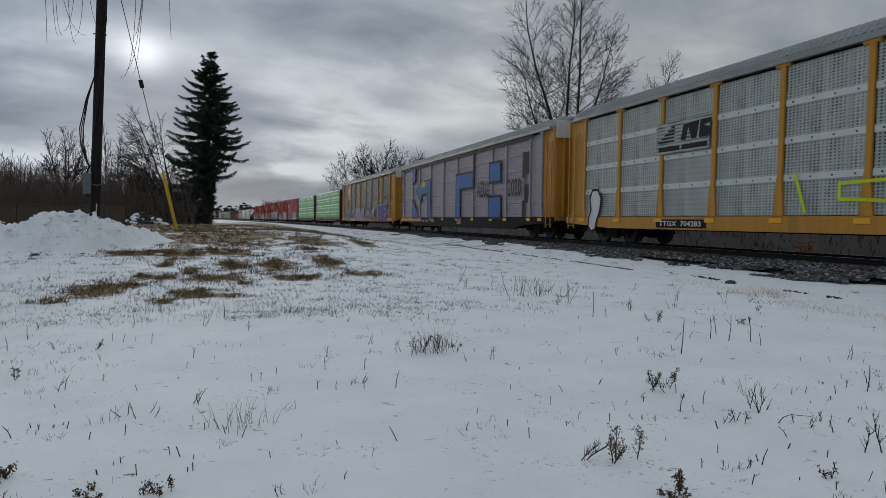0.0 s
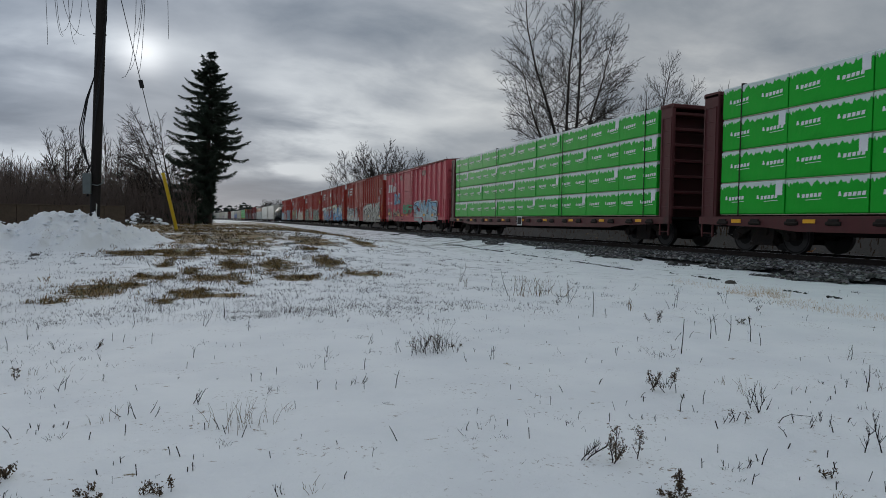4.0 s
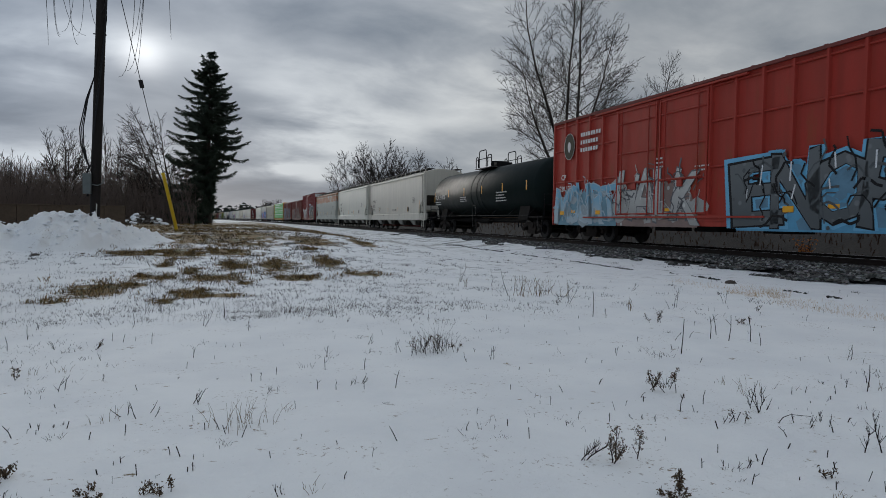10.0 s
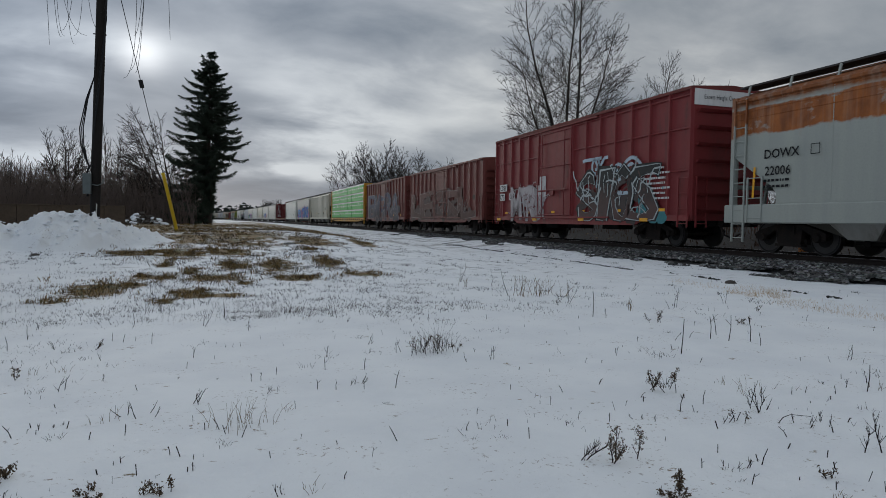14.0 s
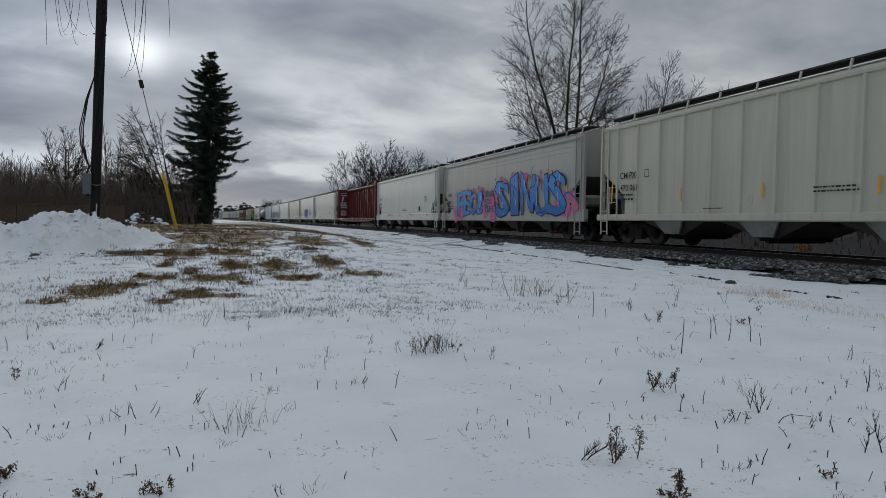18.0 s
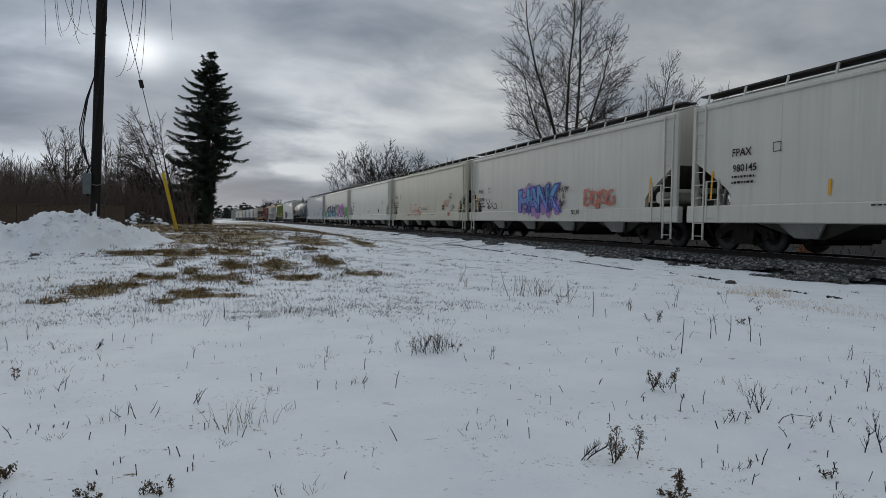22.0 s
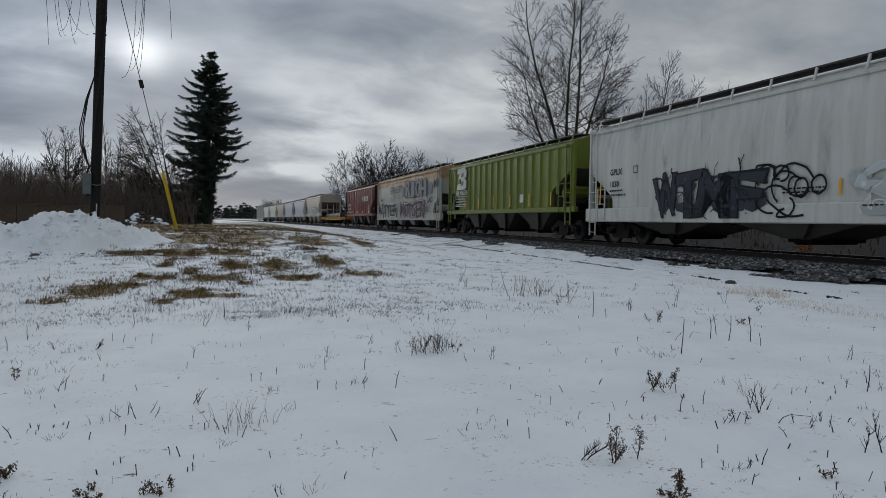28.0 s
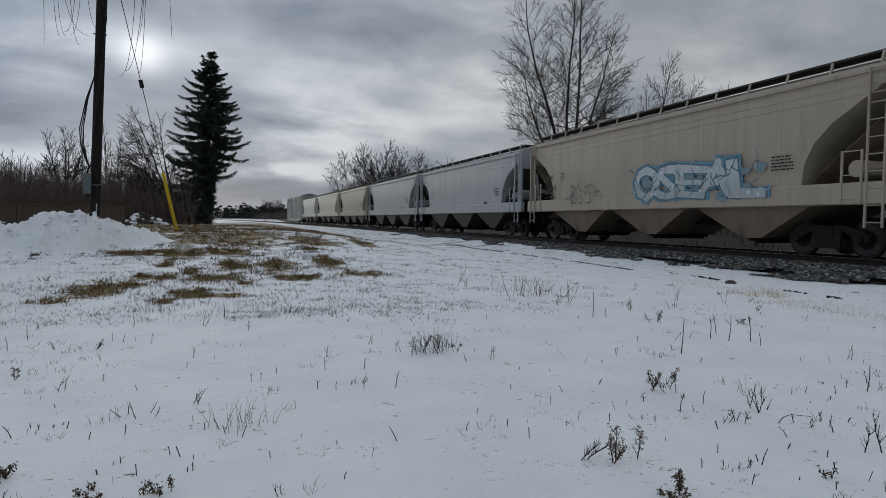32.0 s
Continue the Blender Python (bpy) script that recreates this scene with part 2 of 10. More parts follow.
    def disc(self, profile, axis_x, y, z, n=20):
        """A turned shape about a line along x; profile: pairs of x and radius."""
        rings = [[(axis_x + px, y + pr * math.cos(t), z + pr * math.sin(t)) for t in (2 * math.pi * i / n for i in range(n))] for px, pr in profile]
        return self.loft(rings)

    def mesh(self, name, mat, smooth=False):
        me = bpy.data.meshes.new(name)
        me.from_pydata(self.v, [], self.f)
        mats = mat if isinstance(mat, (list, tuple)) else [mat]
        for m in mats:
            me.materials.append(m)
        bm = bmesh.new()
        bm.from_mesh(me)
        bmesh.ops.recalc_face_normals(bm, faces=bm.faces)
        bm.to_mesh(me)
        bm.free()
        if smooth:
            me.shade_smooth()
            me.set_sharp_from_angle(angle=radians(40))
        return me


def part(name, geo, mat, parent, label="", smooth=False, at=None):
    """Links a Geo, or a mesh that others share, as one mesh object under a thing or a part."""
    me = geo.mesh(name, mat, smooth) if isinstance(geo, Geo) else geo
    ob = new(name, me)
    ob.parent = parent
    if at is not None:
        ob.matrix_basis = at
    if label:
        ob["label"] = label
    return ob


def thing(name, label, category, group="", at=None, data=None, kind=""):
    ob = new(name, data)
    if data is None:
        ob.empty_display_size = 0.5
    if at is not None:
        ob.matrix_basis = at
    return tagged(ob, label, category, group, kind)


def structure(name, geo, mat, label, category, smooth=False, kind="structure"):
    return tagged(new(name, geo.mesh(name, mat, smooth)), label, category, kind=kind)


def smooth01(t):
    t = min(1.0, max(0.0, t))
    return t * t * (3 - 2 * t)


# ---------------------------------------------------------------- ground
def heap_height(x, y):
    """The heap of ploughed snow: 1 along its crest, 0 past its foot."""
    ux, uy = x + 4.0, y - 18.2
    along = ux * 0.985 + uy * 0.17
    across = -ux * 0.17 + uy * 0.985
    right = (max(0.0, along - 0.5) / 2.15) ** 0.85
    left = 0.45 * smooth01((-along - 0.25) / 0.7) + max(0.0, -along - 2.5) / 2.0
    return max(0.0, 1.0 - right - left - (abs(across) / 1.9) ** 2)


def ground_z(x, y):
    """Level snow by the camera, a low rise to the left and ahead, the ballast shoulder, and a bank beyond the track."""
    rise = 0.74 * smooth01((y - 7.0) / 17.0) * smooth01((9.5 - x + 0.02 * y) / 9.0)
    far = max(0.0, y - 60.0)
    rise *= 1.0 - 0.35 * smooth01(far / 120.0)
    tx = track_x(y)
    d = x - tx
    z = rise * (1.0 - smooth01((d + 9.0) / 6.0))
    bed = 0.02 + 0.20 * smooth01((y - 11.0) / 17.0)
    if d > 0:
        bed = 0.22
    if d < 0:
        z = z + (bed - z) * smooth01((d + 4.3) / 2.1)
    elif d < 2.2:
        z = bed
    else:
        z = bed - 0.27 * smooth01((d - 2.2) / 1.5) + 1.15 * smooth01((d - 3.6) / 4.5)
        z += 0.5 * smooth01((d - 9) / 30.0)
    n = noise.noise(Vector((x * 0.35, y * 0.35, 0.3))) * 0.05 + noise.noise(Vector((x * 1.3, y * 1.3, 4.0))) * 0.022
    if abs(d) < 2.2:
        n = 0.0
    z += n * min(1.0, 0.4 + 0.03 * math.hypot(x, y))
    h = heap_height(x, y)
    if h > 0:
        lump = 0.045 * noise.noise(Vector((x * 1.7, y * 1.7, 9.0))) + 0.07 * noise.noise(Vector((x * 4.5, y * 4.5, 2.0)))
        lump += 0.08 * noise.noise(Vector((x * 9.0, y * 9.0, 5.0)))
        z += 0.68 * h ** 0.85 + 2.3 * lump * min(1.0, 3.0 * h)
    return z


def lines(stops):
    """Grid lines: (from, to, step) runs."""
    out = []
    for a, b, s in stops:
        k = max(1, round((b - a) / s))
        out += [a + (b - a) * i / k for i in range(k)]
    return out + [stops[-1][1]]


# bare patches of the thin snow: x, y, half breadth, half depth
BARE_NEAR = [(-2.02, 10.9, 0.43, 0.85), (-2.27, 9.75, 0.16, 0.14), (-0.55, 10.4, 0.34, 0.45), (-0.86, 9.65, 0.14, 0.20), (-1.44, 11.35, 0.17, 0.36),
             (-0.04, 10.2, 0.22, 0.26), (-1.30, 12.3, 0.40, 0.40), (-0.27, 12.2, 0.43, 0.55), (-0.71, 13.1, 0.17, 0.38), (0.05, 13.8, 0.35, 0.68), (0.93, 13.7, 0.40, 1.0),
             (1.19, 12.0, 0.48, 0.42), (2.03, 14.4, 0.28, 1.1), (2.47, 12.45, 0.38, 0.38), (-1.25, 14.05, 0.14, 0.40), (0.21, 11.5, 0.16, 0.26), (1.95, 17.1, 0.21, 0.40)]
BARE_FAR = [(-2.05, 16.0, 0.70, 0.5), (-1.08, 16.0, 0.56, 1.1), (-0.03, 16.1, 0.70, 1.0), (-3.2, 17.3, 0.30, 0.5), (-1.2, 19.9, 1.15, 2.1), (0.3, 21.9, 1.4, 4.6), (2.34, 19.8, 0.8, 1.8),
            (4.1, 20.8, 0.45, 1.8), (0.62, 18.2, 0.46, 0.6), (-1.6, 25.0, 2.2, 3.4), (-3.2, 34.0, 3.0, 7.0), (-0.25, 43.0, 3.4, 8.0), (2.9, 35.0, 2.0, 6.0), (4.8, 35.0, 1.2, 6.0), (0.5, 30.0, 1.6, 3.0),
            (-6.0, 32.0, 2.5, 4.0), (-9.0, 44.0, 8.0, 9.0), (-6.0, 60.0, 9.0, 12.0), (4.0, 58.0, 4.0, 12.0), (6.5, 46.0, 1.6, 9.0), (5.0, 85.0, 5.0, 18.0)]


def bare_at(x, y):
    """How bare the ground lies, 0 to 1."""
    if not (-20 < x < 7 and 7 < y < 120) or heap_height(x, y) > 0.03:
        return 0.0
    best = 0.0
    for px, py, sx, sy in BARE_NEAR + BARE_FAR:
        q = ((x - px) / sx) ** 2 + ((y - py) / sy) ** 2
        if q < 4.0:
            best = max(best, 1.0 - 0.5 * q)
    return max(0.0, best)


def ground_material():
    m = bpy.data.materials.new("snow_and_dead_grass")
    m.use_nodes = True
    nt = m.node_tree
    N, L = nt.nodes.new, nt.links.new
    bsdf = nt.nodes["Principled BSDF"]
    pos = N("ShaderNodeNewGeometry").outputs["Position"]
    sep = N("ShaderNodeSeparateXYZ")
    L(pos, sep.inputs[0])

    def nz(scale, detail, rough=0.6, stretch=(1, 1, 1)):
        mp = N("ShaderNodeMapping")
        mp.inputs["Scale"].default_value = stretch
        L(pos, mp.inputs[0])
        n = N("ShaderNodeTexNoise")
        n.inputs["Scale"].default_value, n.inputs["Detail"].default_value, n.inputs["Roughness"].default_value = scale, detail, rough
        L(mp.outputs[0], n.inputs["Vector"])
        return n.outputs["Fac"]

    def rng(v, a, b, lo=0.0, hi=1.0):
        r = N("ShaderNodeMapRange")
        r.interpolation_type = "SMOOTHSTEP"
        L(v, r.inputs["Value"])
        for key, x in (("From Min", a), ("From Max", b), ("To Min", lo), ("To Max", hi)):
            r.inputs[key].default_value = x
        return r.outputs[0]

    def mt(op, a, b, clamp=False):
        n = N("ShaderNodeMath")
        n.operation, n.use_clamp = op, clamp
        for i, v in enumerate((a, b)):
            if isinstance(v, (int, float)):
                n.inputs[i].default_value = v
            else:
                L(v, n.inputs[i])
        return n.outputs[0]

    def mix(fac, a, b):
        n = N("ShaderNodeMix")
        n.data_type = "RGBA"
        L(fac, n.inputs["Factor"])
        for key, v in (("A", a), ("B", b)):
            if isinstance(v, tuple):
                n.inputs[key].default_value = (*v, 1)
            else:
                L(v, n.inputs[key])
        return n.outputs["Result"]

    snow = mix(rng(nz(1.2, 6), 0.35, 0.7), (0.835, 0.842, 0.832), (0.768, 0.778, 0.780))
    snow = mix(rng(nz(55, 3), 0.66, 0.8), snow, (0.66, 0.67, 0.68))
    specks = mt("MULTIPLY", rng(nz(30, 4, 0.7), 0.60, 0.65), rng(nz(1.7, 4, 0.6), 0.48, 0.66))
    snow = mix(specks, snow, (0.26, 0.21, 0.165))
    grass = mix(rng(nz(9, 5), 0.35, 0.7), (0.215, 0.128, 0.040), (0.085, 0.055, 0.022))
    grass = mix(rng(nz(3.0, 4), 0.48, 0.66), grass, (0.095, 0.092, 0.030))
    grass = mix(rng(nz(38, 3), 0.55, 0.7), grass, (0.23, 0.16, 0.068))
    dirt = mix(rng(nz(14, 5), 0.35, 0.7), (0.013, 0.011, 0.010), (0.032, 0.025, 0.019))
    # how thin the snow lies: the bare patches of the plan, with ragged edges
    thin = N("ShaderNodeAttribute")
    thin.attribute_name = "bare"
    ragged = mt("ADD", mt("MULTIPLY", nz(3.1, 6, 0.72, (0.8, 1.2, 1)), 0.55), mt("MULTIPLY", nz(13, 6, 0.75), 0.45))
    grass_fac = rng(mt("ADD", thin.outputs["Fac"], mt("MULTIPLY", mt("SUBTRACT", ragged, 0.5), 4.6)), 0.42, 0.70)
    streak = mt("MULTIPLY", rng(nz(5.0, 6, 0.72, (0.45, 1.0, 1)), 0.555, 0.625), rng(nz(0.45, 4, 0.6), 0.40, 0.60))
    wide = mt("MULTIPLY", rng(nz(0.95, 7, 0.75, (0.55, 1.0, 1)), 0.49, 0.60), rng(sep.outputs[1], 20.0, 32.0))
    streak = mt("MAXIMUM", streak, wide)
    streak = mt("MULTIPLY", mt("MULTIPLY", streak, rng(sep.outputs[1], 10.0, 15.0)), rng(sep.outputs[0], 14.0, 11.0))
    heap = mt("MULTIPLY", rng(sep.outputs[0], -1.6, -2.9), rng(sep.outputs[1], 23.0, 20.5))
    streak = mt("MULTIPLY", streak, mt("SUBTRACT", 1.0, heap))
    col = mix(grass_fac, mix(mt("MULTIPLY", streak, 0.85), snow, (0.115, 0.092, 0.062)), grass)
    beyond = rng(sep.outputs[0], 16.6, 17.2)
    col = mix(beyond, col, mix(rng(nz(2.0, 5), 0.62, 0.75), dirt, grass))
    woods = rng(sep.outputs[0], -9.0, -13.0)
    woods = mt("MULTIPLY", woods, rng(sep.outputs[1], 24.0, 30.0))
    col = mix(mt("MULTIPLY", woods, rng(nz(0.6, 5), 0.62, 0.5)), col, grass)
    L(col, bsdf.inputs["Base Color"])
    bsdf.inputs["Roughness"].default_value = 0.75
    bsdf.inputs["Specular IOR Level"].default_value = 0.25
    bump = N("ShaderNodeBump")
    bump.inputs["Strength"].default_value, bump.inputs["Distance"].default_value = 0.38, 0.055
    L(mt("ADD", mt("MULTIPLY", nz(7, 6, 0.65), 1.0), mt("ADD", mt("MULTIPLY", nz(24, 5, 0.7), mt("ADD", 0.30, mt("MULTIPLY", heap, 2.4))), mt("MULTIPLY", nz(60, 3), 0.12))), bump.inputs["Height"])
    L(bump.outputs[0], bsdf.inputs["Normal"])
    return m


def build_ground():
    xs = lines([(-3000, -400, 650), (-400, -60, 34), (-60, -14, 3.5), (-14, -8, 0.5), (-8, -0.6, 0.09), (-0.6, 8, 0.22), (8, 20, 0.30), (20, 60, 2.0), (60, 400, 30), (400, 3000, 650)])
    ys = lines([(-1200, -400, 200), (-400, -30, 60), (-30, 1, 1.2), (1, 14, 0.22), (14, 22, 0.10), (22, 24, 0.2), (24, 40, 0.4), (40, 100, 2.0), (100, 400, 12), (400, 1000, 40), (1000, 4000, 600)])
    g = Geo()
    for y in ys:
        for x in xs:
            g.v.append((x, y, ground_z(x, y)))
    n = len(xs)
    g.f = [(j * n + i, j * n + i + 1, (j + 1) * n + i + 1, (j + 1) * n + i) for j in range(len(ys) - 1) for i in range(n - 1)]
    me = bpy.data.meshes.new("ground")
    me.from_pydata(g.v, [], g.f)
    me.materials.append(ground_material())
    thin = me.attributes.new("bare", "FLOAT", "POINT")
    thin.data.foreach_set("value", [bare_at(x, y) for x, y, _ in g.v])
    me.shade_smooth()
    tagged(new("ground", me), "thin snow over dead brown grass with a ploughed snow heap", "ground", kind="structure")


build_ground()


# ---------------------------------------------------------------- the track
def sweep(profile, dx, dz, y0, y1):
    """A profile (x, z) carried along the track, dx from its centre line."""
    ys = lines([(y0, -60, 100), (-60, 40, 10), (40, 400, 12), (400, y1, 20)])
    g = Geo()
    g.loft([[(track_x(y) + dx + px, y, dz + pz) for px, pz in profile] for y in ys])
    return g


RAIL_PROFILE = [(-0.075, -0.172), (0.075, -0.172), (0.075, -0.155), (0.012, -0.13), (0.010, -0.045), (0.036, -0.035), (0.036, -0.004),
                (-0.036, -0.004), (-0.036, -0.035), (-0.010, -0.045), (-0.012, -0.13), (-0.075, -0.155)]
for side in (-1, 1):
    rail = thing("rail", "rusty brown steel running rail on the ballast", "rail", "rails of the track", data=sweep(RAIL_PROFILE, side * 0.753, RAIL_Z, -760, 900).mesh("rail", M_RAIL), kind="structure")
    part("rail_head", sweep([(-0.034, 0.0), (0.034, 0.0), (0.034, -0.006), (-0.034, -0.006)], side * 0.753, RAIL_Z, -760, 900), M_RAILTOP, rail, "bright worn running surface")

M_STONE = material("ballast_stone", (0.050, 0.048, 0.046), 0.9, 0, (0.016, 0.015, 0.014), 9, amount=0.9, bump=0.4, bump_scale=30, stain=(0.17, 0.17, 0.175), stain_scale=11, stain_lo=0.60, stain_hi=0.70, spec=0.1)


def loose_stone_material():
    """Crushed stone, each piece its own grey."""
    m = bpy.data.materials.new("loose_crushed_stone")
    m.use_nodes = True
    N, L = m.node_tree.nodes.new, m.node_tree.links.new
    ramp = N("ShaderNodeValToRGB")
    L(N("ShaderNodeNewGeometry").outputs["Random Per Island"], ramp.inputs[0])
    e = ramp.color_ramp.elements
    e[0].color, e[1].color = (0.035, 0.033, 0.030, 1), (0.50, 0.50, 0.49, 1)
    for pos, col in ((0.4, (0.10, 0.097, 0.092)), (0.72, (0.20, 0.195, 0.185)), (0.92, (0.33, 0.325, 0.31))):
        e.new(pos).color = (*col, 1)
    nz = N("ShaderNodeTexNoise")
    nz.inputs["Scale"].default_value, nz.inputs["Detail"].default_value = 45.0, 3.0
    mix = N("ShaderNodeMix")
    mix.data_type, mix.blend_type = "RGBA", "MULTIPLY"
    mix.inputs["Factor"].default_value = 0.6
    L(ramp.outputs[0], mix.inputs["A"])
    L(nz.outputs["Color"], mix.inputs["B"])
    bsdf = m.node_tree.nodes["Principled BSDF"]
    L(mix.outputs["Result"], bsdf.inputs["Base Color"])
    bsdf.inputs["Roughness"].default_value, bsdf.inputs["Specular IOR Level"].default_value = 0.85, 0.15
    return m


def build_ballast():
    rng = random.Random(4)
    bed = Geo()
    ys = lines([(-760, -60, 100), (-60, 40, 5), (40, 400, 12), (400, 900, 25)])
    prof = [(-2.95, -0.40), (-1.7, 0.0), (1.5, 0.0), (1.9, -0.25)]
    bed.loft([[(track_x(y) + px, y, RAIL_Z - 0.185 + pz) for px, pz in prof] for y in ys])
    structure("ballast_bed", bed, M_STONE, "dark grey crushed stone bed under the track", "ballast")
    stones = Geo()
    base = [(-1, -0.6, -0.5), (0.9, -0.8, -0.5), (1, 0.7, -0.4), (-0.8, 0.8, -0.5), (-0.5, -0.4, 0.6), (0.5, -0.3, 0.8), (0.4, 0.5, 0.6), (-0.6, 0.4, 0.5)]
    faces = [(0, 3, 2, 1), (4, 5, 6, 7), (0, 1, 5, 4), (1, 2, 6, 5), (2, 3, 7, 6), (3, 0, 4, 7)]
    for i in range(30000):
        y = 4 + 45 * rng.random() ** 1.8
        d = -rng.uniform(0.85, 3.3)
        if d < -2.3 and noise.noise(Vector((d * 1.6, y * 0.5, 7.7))) + 0.5 * noise.noise(Vector((d * 4.0, y * 1.6, 1.7))) < 0.6 * (-d - 2.7):
            continue
        top = RAIL_Z - 0.19 + (0.0 if d > -1.7 else (d + 1.7) * 0.17)
        z = max(top, ground_z(track_x(y) + d, y)) if d < -2.0 else top
        s = rng.uniform(0.026, 0.064)
        a, b = rng.uniform(0, 6.3), rng.uniform(-0.5, 0.5)
        m = Matrix.Translation((track_x(y) + d, y, z + s * 0.3)) @ Euler((b, -b, a)).to_matrix().to_4x4()
        stones.add([tuple(m @ (Vector((p[0] * 1.25, p[1], p[2] * 0.75)) * s * rng.uniform(0.8, 1.2))) for p in base], faces)
    for y0, y1, d0, d1 in ((14.5, 18.3, -5.08, -4.95), (11.3, 13.4, -5.12, -4.80), (7.7, 9.2, -5.58, -5.43), (18.6, 23.0, -4.9, -4.75), (6.4, 6.9, -5.7, -5.6), (24, 33, -4.7, -4.3), (10.65, 10.8, -5.42, -5.36)):
        for i in range(int((y1 - y0) * 28)):
            u = rng.random()
            y = y0 + (y1 - y0) * u
            if noise.noise(Vector((y * 2.3, 0.3, y0))) < -0.25:
                continue
            x = track_x(y) + d0 + (d1 - d0) * u + rng.gauss(0, 0.04)
            s = rng.uniform(0.014, 0.036)
            m = Matrix.Translation((x, y, ground_z(x, y) + s * 0.2)) @ Euler((0, rng.uniform(-0.4, 0.4), rng.uniform(0, 6.3))).to_matrix().to_4x4()
            stones.add([tuple(m @ (Vector(p) * s)) for p in base], faces)
    me = bpy.data.meshes.new("ballast_stones")
    me.from_pydata(stones.v, [], stones.f)
    me.materials.append(loose_stone_material())
    tagged(new("ballast_stones", me), "loose dark grey crushed stones along the shoulder of the track", "ballast", kind="stuff")
    tie_mat = material("creosoted_tie", (0.05, 0.04, 0.032), 0.85, 0, (0.09, 0.075, 0.06), 5, (1, 6, 1))
    tie = Geo().cbox(-1.3, -0.115, -0.18, 1.3, 0.115, 0.0, 0.015).mesh("tie", tie_mat)
    holder = thing("tie_row", "dark creosoted wooden ties under the rails", "ties", kind="structure")
    for k in range(110):
        y = -10 + k * 0.52
        part("tie", tie, None, holder, at=pose(track_x(y) + rng.uniform(-0.03, 0.03), y, RAIL_Z - 0.172, 0, 0, math.degrees(track_turn(y)) + rng.uniform(-1, 1)))


build_ballast()


# ---------------------------------------------------------------- trees
M_BARK = material("grey_brown_bark", (0.060, 0.050, 0.043), 0.9, 0, (0.03, 0.026, 0.023), 12, (1, 1, 0.2), bump=0.5, bump_scale=25)
M_TWIG = material("dark_twig_bark", (0.034, 0.028, 0.024), 0.9, 0, (0.02, 0.017, 0.015), 6)
M_TWIGFAR = material("reddish_brush_twig", (0.135, 0.103, 0.088), 0.9, 0, (0.075, 0.060, 0.053), 3)
M_NEEDLE = material("dark_spruce_needle", (0.042, 0.058, 0.040), 0.8, 0, (0.022, 0.032, 0.024), 3, grain_amount=0.3)
M_PINE = material("far_pine_needle", (0.020, 0.028, 0.021), 0.85, 0, (0.013, 0.018, 0.015), 0.6)


TWIG = 0.013              # thinnest limb that is built
SIDE_GAP = (0.15, 0.26, 0.40, 0.66, 1.0)   # metres between side limbs, from the twigs up


def branch(g, rng, p, d, length, r, level, lift, angle, dense, bare=0.18):
    """One limb of a bare tree, bent in steps, with side limbs that shorten towards its tip."""
    twig = g.twig
    r = max(r, twig)
    if level == 0:
        o = d.orthogonal().normalized() * r
        e = d.cross(o)
        tip = p + d * length + Vector((rng.uniform(-1, 1), rng.uniform(-1, 1), lift)) * length * 0.12
        g.add([tuple(p + o), tuple(p - o * 0.5 + e * 0.87), tuple(p - o * 0.5 - e * 0.87), tuple(tip)], [(0, 1, 3), (1, 2, 3), (2, 0, 3)])
        return
    n = 2 if level == 1 else min(8, 4 + int(length / 2.5))
    pts, dirs = [p.copy()], []
    for i in range(n):
        d = (d + Vector((rng.uniform(-1, 1), rng.uniform(-1, 1), rng.uniform(-0.7, 0.7) + lift)) * 0.20).normalized()
        p = p + d * (length / n)
        pts.append(p.copy())
        dirs.append(d.copy())
    tip = max(twig * 0.55, r * 0.16)
    g.path(pts, r, 3 if level < 3 else 5, tip)
    m = max(2, int(length * (1 - bare) / SIDE_GAP[level - 1] * dense))
    turn = rng.uniform(0, 6.28)
    for k in range(m):
        t = bare + (0.97 - bare) * (k + rng.random()) / m
        i = min(n - 1, int(t * n))
        q = pts[i].lerp(pts[i + 1], t * n - i)
        turn += 2.4 + rng.uniform(-0.5, 0.5)
        o = dirs[i].orthogonal().normalized()
        side = o * math.cos(turn) + dirs[i].cross(o) * math.sin(turn)
        a = angle * rng.uniform(0.7, 1.3) * (1.15 - 0.45 * t)
        ln = (length * (1.08 - t)) ** 0.92 * rng.uniform(0.38, 0.74)
        if ln < 0.22:
            continue
        branch(g, rng, q, dirs[i] * math.cos(a) + side * math.sin(a), ln, (r + (tip - r) * t) * rng.uniform(0.42, 0.62), level - 1, lift, angle, dense)


def plain(x, y):
    return (x, y, ground_z(x, y))


